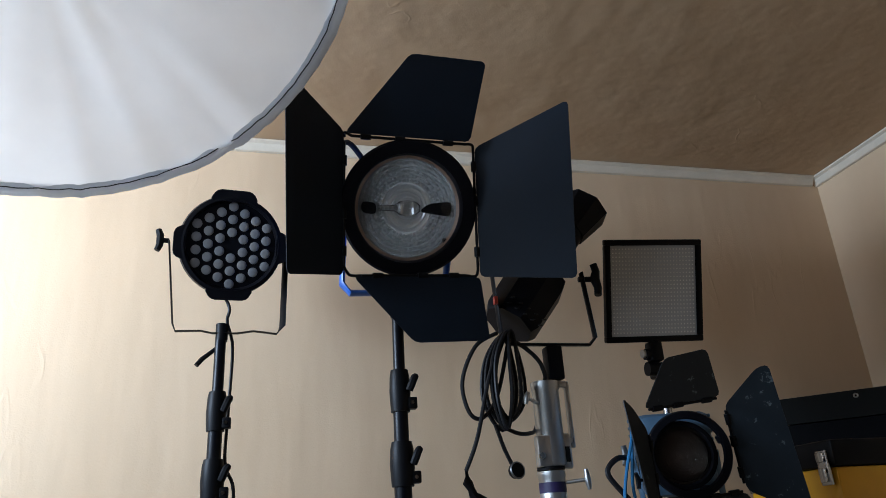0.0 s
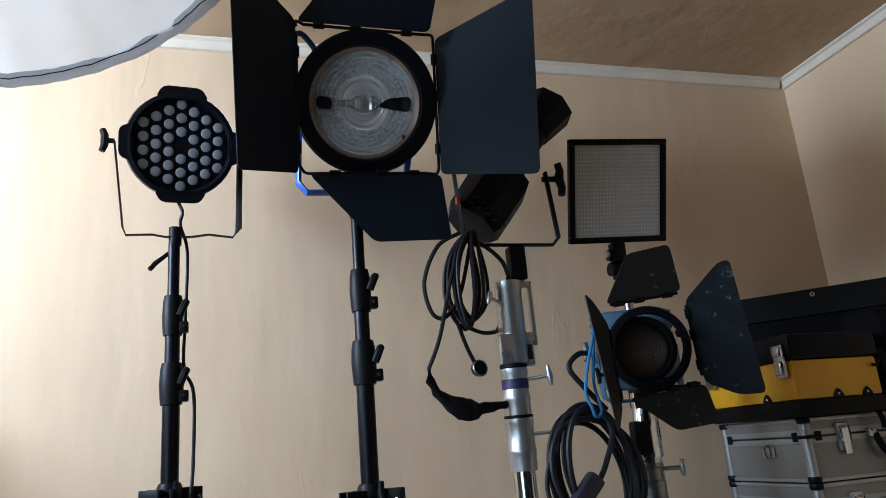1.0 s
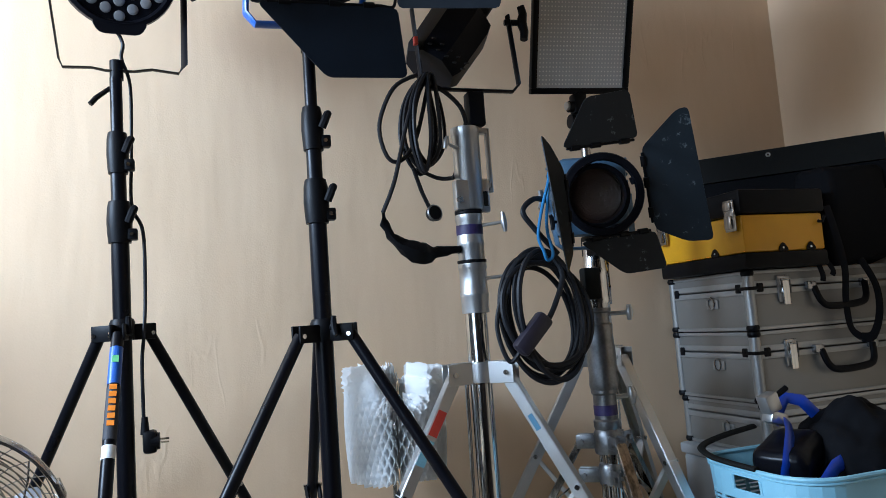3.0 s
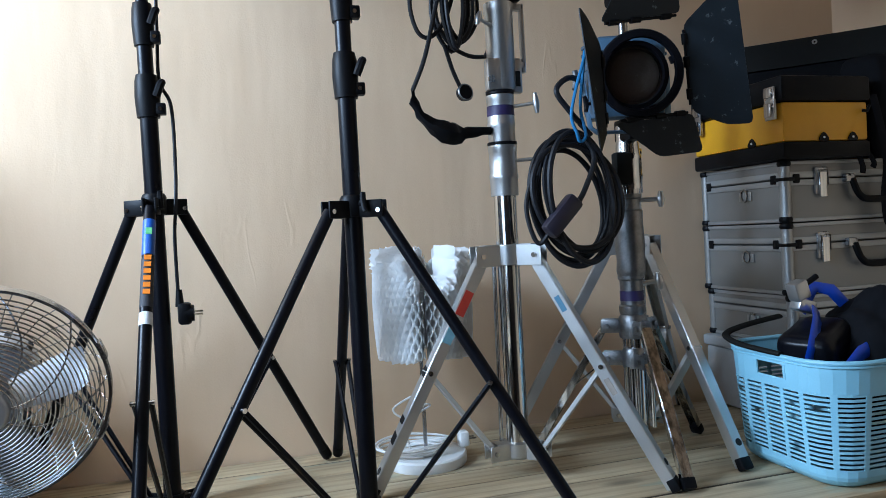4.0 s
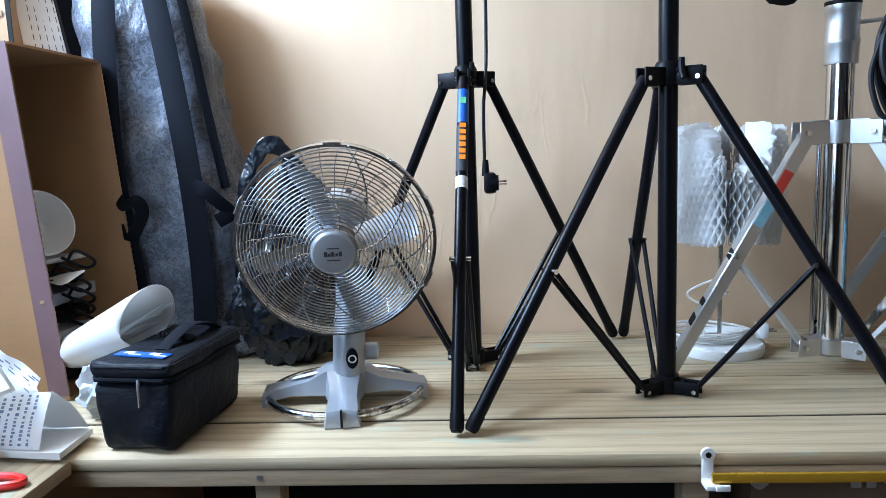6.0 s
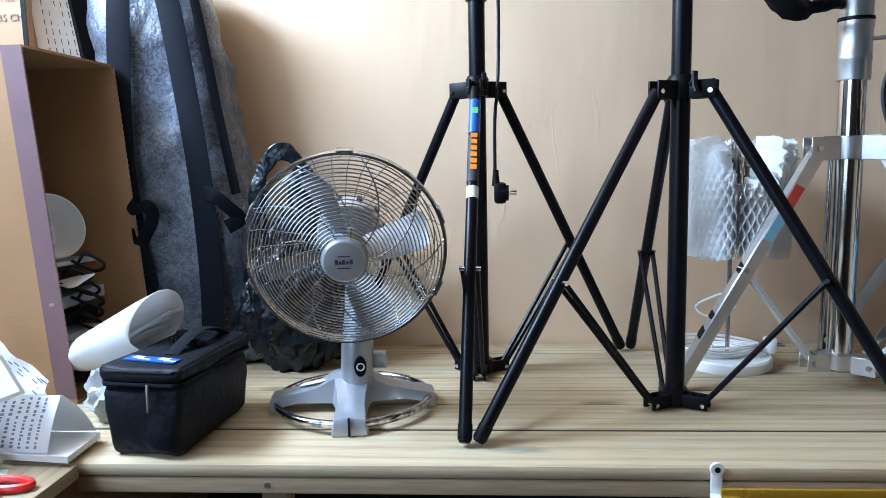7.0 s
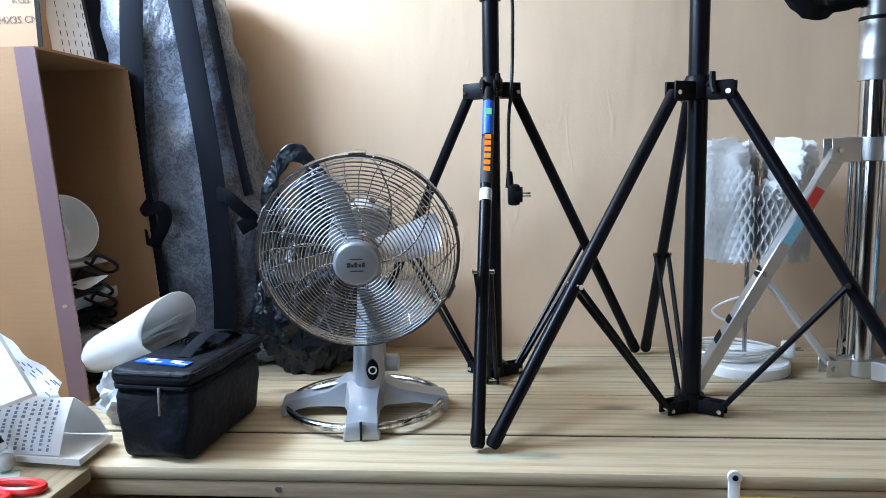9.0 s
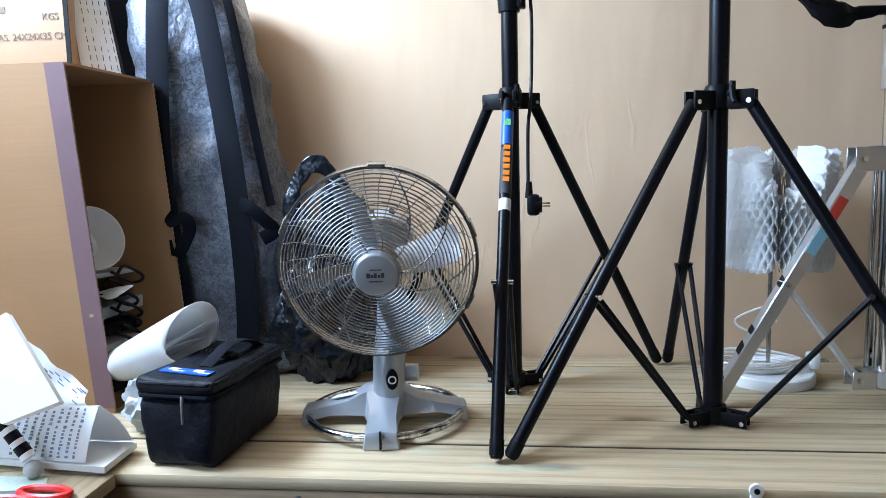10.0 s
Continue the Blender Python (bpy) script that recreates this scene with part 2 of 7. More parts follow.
REDLAB = mk("red_sticker", (0.55, 0.05, 0.03), 0.4, bump=0)
GOLD = mk("gold_rail", (0.60, 0.33, 0.02), 0.25, 0.6, var=0.1)
REFL = mk("reflector", (0.88, 0.87, 0.85), 0.16, 0.6, var=0.1)
COPPER = mk("copper_ring", (0.55, 0.38, 0.28), 0.35, 0.8)
LEDLENS = mk("led_lens", (0.19, 0.19, 0.19), 0.6, var=0.15, spec=0.25)
LEDPANEL = mk("led_diffuser", (0.52, 0.52, 0.52), 0.35, var=0.05)
LEDDOT = mk("led_dot", (0.90, 0.87, 0.82), 0.3)
GLASS = glass_material("clear_glass")
FRES = glass_material("fresnel_glass", (0.9, 0.88, 0.85), 0.06)
# near-black that stands in for shade in slots, vents and under the bench
DARK = mk("recess_shade", (0.008, 0.008, 0.008), 0.8)
LEATHER = mk("brown_case_cover", (0.12, 0.078, 0.048), 0.5, var=0.25)
TRANSL = mk("translucent_box", (0.42, 0.44, 0.45), 0.35, var=0.1)


# ---- building blocks ----
def thing(name, base=(0, 0, 0), label="", category="", group="", kind=""):
    ob = new(name)
    ob.empty_display_size = 0.05
    ob.location = base
    return tagged(ob, label, category, group, kind)


def root_of(ob):
    while ob.parent:
        ob = ob.parent
    return ob


def finish(name, bm, material, smooth=38):
    me = bpy.data.meshes.new(name)
    bmesh.ops.recalc_face_normals(bm, faces=bm.faces)
    bm.to_mesh(me)
    bm.free()
    for m in (material if isinstance(material, (list, tuple)) else (material,)):
        me.materials.append(m)
    if smooth:
        me.shade_smooth()
        me.set_sharp_from_angle(angle=radians(smooth))
    return me


def part(name, bm, material, parent, label="", smooth=38):
    """Links a bmesh, drawn in the world's coordinates, as one mesh under a thing or a part."""
    bm.transform(Matrix.Translation(-root_of(parent).location))
    ob = new(name, finish(name, bm, material, smooth))
    ob.parent = parent
    return tagged(ob, label)


def single(name, bm, material, label, category, base=(0, 0, 0), kind="", group="", smooth=38):
    """A thing of one mesh."""
    bm.transform(Matrix.Translation(-Vector(base)))
    ob = new(name, finish(name, bm, material, smooth))
    ob.location = base
    return tagged(ob, label, category, group, kind)


def axes(at, zdir, up=(0, 0, 1)):
    """A frame at a place: z along zdir, y as near to up as may be."""
    z = Vector(zdir).normalized()
    x = Vector(up).cross(z).normalized()
    y = z.cross(x)
    m = Matrix((x, y, z)).transposed().to_4x4()
    m.translation = Vector(at)
    return m


def block(bm, size, m=None, bevel=0.0, seg=2):
    r = bmesh.ops.create_cube(bm, size=1.0)
    vs = r["verts"]
    bmesh.ops.scale(bm, vec=size, verts=vs)
    if bevel:
        es = list({e for v in vs for e in v.link_edges})
        out = bmesh.ops.bevel(bm, geom=es, offset=bevel, segments=seg, affect="EDGES", profile=0.5)
        vs = list({v for v in out["verts"]} | {v for f in out["faces"] for v in f.verts})
        seen, todo = set(vs), list(vs)
        while todo:
            for e in todo.pop().link_edges:
                for v in e.verts:
                    if v not in seen:
                        seen.add(v)
                        todo.append(v)
        vs = list(seen)
    if m is not None:
        bmesh.ops.transform(bm, matrix=m, verts=vs)
    return vs


def slab(lo, hi, bevel=0.0, bm=None):
    bm = bm or bmesh.new()
    lo, hi = Vector(lo), Vector(hi)
    block(bm, hi - lo, Matrix.Translation((lo + hi) / 2), bevel)
    return bm


def sweep(bm, pts, r, sides=10, closed=False, caps=True, flat=1.0, up=None):
    """A round or flattened tube along points."""
    pts = [Vector(p) for p in pts]
    n = len(pts)
    rings, prev = [], None
    for i in range(n):
        a = pts[(i - 1) % n] if (closed or i) else pts[0]
        b = pts[(i + 1) % n] if (closed or i < n - 1) else pts[-1]
        t = (b - a).normalized()
        if prev is None:
            ref = Vector(up) if up else (Vector((0, 0, 1)) if abs(t.z) < 0.9 else Vector((0, 1, 0)))
            nrm = (ref - t * ref.dot(t)).normalized()
        else:
            nrm = (prev - t * prev.dot(t)).normalized()
        prev = nrm
        bi = t.cross(nrm)
        rr = r[i] if isinstance(r, (list, tuple)) else r
        rings.append([bm.verts.new(pts[i] + (nrm * math.cos(k * math.tau / sides) * flat + bi * math.sin(k * math.tau / sides)) * rr) for k in range(sides)])
    for i in range(n if closed else n - 1):
        p, q = rings[i], rings[(i + 1) % n]
        for k in range(sides):
            bm.faces.new((p[k], p[(k + 1) % sides], q[(k + 1) % sides], q[k]))
    if caps and not closed:
        bm.faces.new(rings[0])
        bm.faces.new(rings[-1])
    return bm


def tube(p, q, r, r2=None, sides=20, bm=None):
    bm = bm or bmesh.new()
    return sweep(bm, [p, q], [r, r2 or r], sides)


def spline(pts, steps=6, closed=False):
    pts = [Vector(p) for p in pts]
    n, out = len(pts), []
    for i in range(n if closed else n - 1):
        p0 = pts[(i - 1) % n] if (closed or i > 0) else pts[0]
        p1, p2 = pts[i], pts[(i + 1) % n]
        p3 = pts[(i + 2) % n] if (closed or i + 2 < n) else pts[-1]
        for s in range(steps):
            u = s / steps
            out.append(0.5 * (2 * p1 + (p2 - p0) * u + (2 * p0 - 5 * p1 + 4 * p2 - p3) * u * u + (3 * p1 - p0 - 3 * p2 + p3) * u ** 3))
    if not closed:
        out.append(pts[-1])
    return out


def lathe(profile, m=None, sides=32, bm=None, closed=False):
    """Turns (radius, height) rows about the z axis of m."""
    bm = bm or bmesh.new()
    m = m or Matrix()
    rings = []
    for r, h in profile:
        if r < 1e-6:
            rings.append([bm.verts.new(m @ Vector((0, 0, h)))])
        else:
            rings.append([bm.verts.new(m @ Vector((r * math.cos(k * math.tau / sides), r * math.sin(k * math.tau / sides), h))) for k in range(sides)])
    pairs = list(zip(rings, rings[1:])) + ([(rings[-1], rings[0])] if closed else [])
    for a, b in pairs:
        for k in range(sides):
            j = (k + 1) % sides
            if len(a) == 1 and len(b) == 1:
                continue
            if len(a) == 1:
                bm.faces.new((a[0], b[j], b[k]))
            elif len(b) == 1:
                bm.faces.new((a[k], a[j], b[0]))
            else:
                bm.faces.new((a[k], a[j], b[j], b[k]))
    return bm


def plate(corners, thick, bm=None, clip=0.012):
    """A flat sheet with thickness from its corners in turn; corners are slightly clipped."""
    bm = bm or bmesh.new()
    c = [Vector(p) for p in corners]
    n = (c[1] - c[0]).cross(c[2] - c[0]).normalized()
    pts, k = [], len(c)
    for i in range(k):
        a, b, d = c[i - 1], c[i], c[(i + 1) % k]
        ra, rd = min(clip, (a - b).length * 0.3), min(clip, (d - b).length * 0.3)
        p, q = b + (a - b).normalized() * ra, b + (d - b).normalized() * rd
        pts += [p, (p + q) / 2 * 0.6 + b * 0.4, q]
    f = [bm.verts.new(p + n * thick / 2) for p in pts]
    g = [bm.verts.new(p - n * thick / 2) for p in pts]
    bm.faces.new(f)
    bm.faces.new(list(reversed(g)))
    for i in range(len(pts)):
        j = (i + 1) % len(pts)
        bm.faces.new((f[i], f[j], g[j], g[i]))
    return bm


def knob(at, toward, size=0.018, bm=None):
    """A wing knob on a short stem."""
    bm = bm or bmesh.new()
    m = axes(at, toward)
    sweep(bm, [m @ Vector((0, 0, 0)), m @ Vector((0, 0, size))], size * 0.3, 8)
    sweep(bm, [m @ Vector(p) * 1.0 for p in ((0, -size * 1.3, size * 1.25), (0, -size * 0.6, size), (0, size * 0.6, size), (0, size * 1.3, size * 1.25))], [size * 0.35, size * 0.42, size * 0.42, size * 0.35], 8)
    return bm


def words(name, text, size, m, material, parent, depth=0.0006):
    cu = bpy.data.curves.new(name, "FONT")
    cu.body, cu.size, cu.extrude, cu.align_x, cu.align_y = text, size, depth, "CENTER", "CENTER"
    tmp = bpy.data.objects.new("tmp_text", cu)
    scene.collection.objects.link(tmp)
    me = bpy.data.meshes.new_from_object(tmp.evaluated_get(bpy.context.evaluated_depsgraph_get()))
    bpy.data.objects.remove(tmp)
    bm = bmesh.new()
    bm.from_mesh(me)
    bpy.data.meshes.remove(me)
    bm.transform(m)
    return part(name, bm, material, parent, smooth=0)


# ---- room ----
BACK, RIGHT, LEFT, FRONT, TOP, BENCH = 2.02, 2.79, -1.15, -3.2, 2.82, 0.80


def setting(name, bm, material, label, category):
    return single(name, bm, material, label, category, kind="structure")


setting("floor", slab((LEFT - 0.15, FRONT - 0.15, -0.1), (RIGHT + 0.15, BACK + 0.15, 0.0)), FLOOR, "dark floor under the workbench", "floor")
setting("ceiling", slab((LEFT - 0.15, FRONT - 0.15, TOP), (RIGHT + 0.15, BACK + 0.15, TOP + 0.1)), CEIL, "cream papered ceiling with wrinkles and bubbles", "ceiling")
setting("wall_back", slab((LEFT - 0.15, BACK, 0), (RIGHT + 0.15, BACK + 0.15, TOP)), WALL, "cream papered wall with wrinkles and creases", "wall")
setting("wall_right", slab((RIGHT, FRONT, 0), (RIGHT + 0.15, BACK, TOP)), WALL, "cream papered side wall", "wall")
setting("wall_front", slab((LEFT - 0.15, FRONT - 0.15, 0), (RIGHT + 0.15, FRONT, TOP)), DIMWALL, "unseen front wall, kept dark brown to cut bounced light", "wall")
# the left wall, with its two window openings
lw = bmesh.new()
for lo, hi in (((FRONT, 0), (-1.2, TOP)), ((0.3, 0), (0.55, TOP)), ((1.76, 0), (BACK, TOP)),
               ((-1.2, 0), (0.3, 1.05)), ((-1.2, 2.45), (0.3, TOP)), ((0.55, 0), (1.76, 2.12)), ((0.55, 2.74), (1.76, TOP))):
    slab((LEFT - 0.15, lo[0], lo[1]), (LEFT, hi[0], hi[1]), bm=lw)
setting("wall_left", lw, DIMWALL, "unseen left wall, kept dark brown to cut bounced light, with two window openings", "wall")


def crown(name, a, b, inward):
    a, b, n = Vector(a), Vector(b), Vector(inward)
    prof = ((0, 0), (0.030, 0), (0.030, -0.006), (0.020, -0.012), (0.016, -0.026), (0.010, -0.034), (0, -0.036))
    bm = bmesh.new()
    ends = [[bm.verts.new(p + n * u + Vector((0, 0, v))) for u, v in prof] for p in (a, b)]
    for i in range(len(prof)):
        j = (i + 1) % len(prof)
        bm.faces.new((ends[0][i], ends[0][j], ends[1][j], ends[1][i]))
    bm.faces.new(ends[0])
    bm.faces.new(ends[1])
    setting(name, bm, MOULD, "narrow white painted moulding under the ceiling", "moulding")


crown("trim_back", (LEFT, BACK - 0.001, TOP - 0.001), (RIGHT - 0.0305, BACK - 0.001, TOP - 0.001), (0, -1, 0))
crown("trim_right", (RIGHT - 0.001, BACK - 0.001, TOP - 0.001), (RIGHT - 0.001, FRONT, TOP - 0.001), (-1, 0, 0))


# ---- light stands ----
def polar(c, deg, r, z):
    return Vector((c[0] + r * math.cos(radians(deg)), c[1] + r * math.sin(radians(deg)), z))


def black_stand(x, y, legs, lift, label, group="black light stands"):
    """legs: (heading, reach) of each leg; lift: how far the collar sits above its usual height."""
    c = (x, y)
    s = thing("light_stand", (x, y, BENCH), label, "light stand", group)
    V = lambda z, dx=0, dy=0: Vector((x + dx, y + dy, z))
    part("lower_tube", tube(V(0.804), V(1.72), 0.0195), GLOSSB, s)
    part("middle_tube", tube(V(1.70), V(1.90), 0.0168), GLOSSB, s)
    part("upper_tube", tube(V(1.88), V(2.075), 0.0135), GLOSSB, s)
    for z, r in ((1.735, 0.0245), (1.895, 0.0215)):
        cl = part("clamp", lathe([(0, -0.045), (r, -0.045), (r * 1.05, -0.03), (r * 1.12, 0.0), (r * 1.05, 0.035), (r * 0.92, 0.05), (0, 0.05)], Matrix.Translation(V(z))), PLAST, s)
        part("lug", slab(V(z - 0.04, r * 0.7, -0.02), V(z - 0.014, r * 0.7 + 0.021, 0.004), 0.003), PLAST, cl)
        part("lever", sweep(bmesh.new(), spline([V(z + 0.000, r - 0.004, -0.022), V(z + 0.014, r + 0.002, -0.026), V(z + 0.026, r + 0.007, -0.026), V(z + 0.034, r + 0.014, -0.024)], 4), [0.009] * 10 + [0.008, 0.007, 0.005], 8), PLAST, cl)
        part("bolt", tube(V(z - 0.027, r + 0.002, -0.0205), V(z - 0.027, r + 0.002, -0.0225), 0.0045, sides=10), CHROME, cl)
    collar = part("collar", lathe([(0.0197, -0.022), (0.026, -0.022), (0.027, 0.016), (0.023, 0.024), (0.0197, 0.024)], Matrix.Translation(V(1.462 + lift)), closed=True), PLAST, s)
    part("tightening_knob", knob(V(1.466 + lift, 0.012, -0.024), (0.3, -1, 0.2), 0.016), PLAST, collar)
    hub = part("lower_hub", lathe([(0.0197, -0.014), (0.026, -0.014), (0.026, 0.02), (0.0197, 0.02)], Matrix.Translation(V(0.8185)), closed=True), PLAST, s)
    for d, reach in legs:
        p, q = polar(c, d, 0.060, 1.452 + lift), polar(c, d, reach, BENCH + 0.012)
        for zz, rr, hgt, prt in ((1.456 + lift, 0.045, 0.036, collar), (0.8165, 0.045, 0.028, hub)):
            m = Matrix.Translation(polar(c, d, rr, zz)) @ Matrix.Rotation(radians(d), 4, "Z")
            b = bmesh.new()
            for sy in (-0.013, 0.013):
                block(b, (0.052, 0.006, hgt), m @ Matrix.Translation((0, sy, 0)), 0.002)
            block(b, (0.02, 0.030, hgt * 0.9), m @ Matrix.Translation((-0.016, 0, 0)), 0.002)
            part("ear", b, PLAST, prt)
            b = bmesh.new()
            tube(m @ Vector((0.017, -0.0185, -0.004)), m @ Vector((0.017, 0.0185, -0.004)), 0.0048, sides=10, bm=b)
            part("rivet", b, CHROME, prt)
        leg = part("leg", tube(p, q, 0.0128), GLOSSB, s)
        dirn = (q - p).normalized()
        part("foot_cap", sweep(bmesh.new(), [q - dirn * 0.03, q - dirn * 0.004, q + dirn * 0.004], [0.0140, 0.0140, 0.010], 16), PLAST, leg)
        j = p.lerp(q, 0.562)
        side = Vector((-math.sin(radians(d)), math.cos(radians(d)), 0))
        lo = polar(c, d, 0.060, 0.8125)
        b = bmesh.new()
        for sgn in (-1, 1):
            sweep(b, [lo + side * 0.008 * sgn, j + side * 0.0152 * sgn], 0.0055, 8)
        part("brace", b, GLOSSB, s)
        part("pivot", tube(j - side * 0.022, j + side * 0.022, 0.0052, sides=10), CHROME, leg)
    return s


s1 = black_stand(0.581, 1.728, ((266.7, 0.457), (28.5, 0.428), (146.5, 0.440)), 0.033, "black telescopic light stand with blue and orange leg stickers", )
s2 = black_stand(0.993, 1.502, ((208.8, 0.470), (329.0, 0.452), (91, 0.440)), 0.0, "black telescopic light stand with three spread legs")
# stickers round the front leg of the first stand
lp, lq = polar((0.581, 1.728), 266.7, 0.060, 1.485), polar((0.581, 1.728), 266.7, 0.457, 0.812)
leg1 = [o for o in s1.children if o.name.startswith("leg")][0]
for name, f0, f1, m, lab in (("sticker", 0.045, 0.155, BLUEM, "blue and green sticker"), ("sticker", 0.165, 0.31, INK, "black band with orange lettering bars"), ("sticker", 0.325, 0.36, LABELW, "small white label")):
    part(name, tube(lp.lerp(lq, f0), lp.lerp(lq, f1), 0.0133), m, leg1, lab)
ln = (lq - lp).normalized()
lm = axes(lp.lerp(lq, 0.1), Vector((0.05, -1, 0)) - ln * Vector((0.05, -1, 0)).dot(ln), ln)
lz = lm.to_3x3() @ Vector((0, 0, 1))
b = bmesh.new()
block(b, (0.013, 0.016, 0.001), Matrix.Translation(lz * 0.0134 + ln * -0.012) @ lm, 0.0)
part("sticker", b, mk("green_print", (0.15, 0.5, 0.2), 0.5, bump=0), leg1, "green and white disc mark")
for i in range(6):
    b = bmesh.new()
    block(b, (0.014, 0.011, 0.0012), Matrix.Translation(lz * 0.0135 + ln * (0.0525 + 0.0158 * i)) @ lm)
    part("lettering_bar", b, ORANGE, leg1, "orange print")


def silver_stand(x, y, legs, reach, top_sections, label):
    """A heavy chrome stand with flat channel legs. top_sections: (z0, z1, radius, material)."""
    c = (x, y)
    s = thing("steel_light_stand", (x, y, BENCH), label, "light stand", "chrome light stands")
    V = lambda z, dx=0, dy=0: Vector((x + dx, y + dy, z))
    part("main_tube", tube(V(0.845), V(1.50), 0.0275, sides=32), CHROME, s)
    part("inner_rod", tube(V(0.86, -0.038, 0.01), V(1.31, -0.034, 0.01), 0.005, sides=10), CHROME, s)
    for z0, z1, r, m in top_sections:
        if m in (WORNCH, CHROME, ALU):
            h = z1 - z0
            part("riser_collar", lathe([(0, z0), (r * 0.98, z0), (r, z0 + 0.004), (r, z0 + h * 0.30), (r * 1.04, z0 + h * 0.33), (r * 1.04, z0 + h * 0.40), (r, z0 + h * 0.43), (r, z1 - 0.02), (r * 1.05, z1 - 0.016), (r * 1.05, z1 - 0.004), (0, z1 - 0.002)], Matrix.Translation((x, y, 0))), m, s)
        else:
            part("riser_tube", tube(V(z0), V(z1), r), m, s)
    hub = part("upper_bracket", lathe([(0.028, 1.31), (0.036, 1.312), (0.036, 1.358), (0.028, 1.36)], Matrix.Translation((x, y, 0)), closed=True), ALU, s)
    low = part("lower_bracket", lathe([(0.0, 0.842), (0.030, 0.842), (0.036, 0.848), (0.036, 0.88), (0.028, 0.884), (0, 0.884)], Matrix.Translation((x, y, 0))), ALU, s)
    for d in legs:
        rot = Matrix.Rotation(radians(d), 4, "Z")
        side = rot.to_3x3() @ Vector((0, 1, 0))
        for zz, prt, ln2, hh in ((1.334, hub, 0.062, 0.05), (0.862, low, 0.05, 0.038)):
            b = bmesh.new()
            for sy in (-0.019, 0.019):
                block(b, (ln2, 0.003, hh), Matrix.Translation(V(zz)) @ rot @ Matrix.Translation((0.030 + ln2 / 2, sy, 0)), 0.001, 1)
            block(b, (ln2 * 0.6, 0.038, 0.003), Matrix.Translation(V(zz + hh / 2)) @ rot @ Matrix.Translation((0.030 + ln2 * 0.3, 0, 0)))
            part("arm", b, ALU, prt)
            part("bolt", tube(V(zz) + rot.to_3x3() @ Vector((0.030 + ln2 * 0.72, -0.026, 0)), V(zz) + rot.to_3x3() @ Vector((0.030 + ln2 * 0.72, 0.026, 0)), 0.006, sides=8), CHROME, prt)
        p, q = polar(c, d, 0.070, 1.335), polar(c, d, reach, BENCH + 0.012)
        ax = (q - p).normalized()
        m = axes((p + q) / 2, ax, side)
        b = bmesh.new()
        L = (q - p).length
        block(b, (0.003, 0.028, L), m @ Matrix.Translation((-0.008, 0, 0)), 0.0008, 1)
        for sy in (-0.0135, 0.0135):
            block(b, (0.026, 0.003, L), m @ Matrix.Translation((0.005, sy, 0)), 0.0008, 1)
        leg = part("leg", b, ALU, s)
        part("foot_cap", (lambda bb: (block(bb, (0.022, 0.033, 0.03), axes(q - ax * 0.006, ax, side), 0.004), bb)[1])(bmesh.new()), PLAST, leg)
        part("hole", tube(q - ax * 0.055 + side * 0.002 - (m.to_3x3() @ Vector((0.0098, 0, 0))), q - ax * 0.055 + side * 0.002 - (m.to_3x3() @ Vector((0.0090, 0, 0))), 0.009, sides=16), DARK, leg)
        j = p.lerp(q, 0.50)
        k = V(0.866) + rot.to_3x3() @ Vector((0.064, 0, 0))
        ax2 = (j - k).normalized()
        m2 = axes((j + k) / 2, ax2, side)
        b = bmesh.new()
        block(b, (0.003, 0.027, (j - k).length + 0.02), m2 @ Matrix.Translation((0.004, 0, 0)), 0.0008, 1)
        for sy in (-0.013, 0.013):
            block(b, (0.010, 0.0025, (j - k).length + 0.02), m2 @ Matrix.Translation((0, sy, 0)), 0.0008, 1)
        part("brace", b, FROST, s)
        part("pivot", tube(j - side * 0.02, j + side * 0.02, 0.006, sides=10), CHROME, leg)
    return s


s3 = silver_stand(1.383, 1.617, (184, 316, 70), 0.37, ((1.477, 1.602, 0.0335, ALU), (1.604, 1.722, 0.0325, ALU)), "chrome steel light stand with flat folding legs")
V3 = lambda z, dx=0, dy=0: Vector((1.383 + dx, 1.617 + dy, z))
# its receiver head, black rings, label and T handles
part("black_ring", tube(V3(1.600), V3(1.606), 0.036), PLAST, s3)
part("black_ring", tube(V3(1.721), V3(1.729), 0.034), PLAST, s3)
b = lathe([(0, 1.730), (0.031, 1.730), (0.034, 1.736), (0.034, 1.915), (0.036, 1.918), (0.036, 1.937), (0.018, 1.940), (0, 1.940)], Matrix.Translation((1.390, 1.617, 0)))
head = part("receiver_head", b, ALU, s3, "cast aluminium receiver head")
b = bmesh.new()
block(b, (0.010, 0.018, 0.165), Matrix.Translation((1.446, 1.612, 1.855)), 0.003)
for zz in (1.93, 1.79):
    block(b, (0.032, 0.018, 0.016), Matrix.Translation((1.434, 1.612, zz)), 0.003)
block(b, (0.026, 0.022, 0.085), Matrix.Translation((1.426, 1.612, 1.765)), 0.006)
part("handle_guard", b, ALU, head)
part("slot", slab((1.420, 1.6005, 1.738), (1.432, 1.6025, 1.775)), DARK, head)
part("cast_block", (lambda bb: (block(bb, (0.036, 0.03, 0.075), Matrix.Translation((1.362, 1.600, 1.765)), 0.005), bb)[1])(bmesh.new()), ALU, head)
part("bolt", tube((1.352, 1.588, 1.752), (1.352, 1.582, 1.752), 0.009, sides=6), CHROME, head)


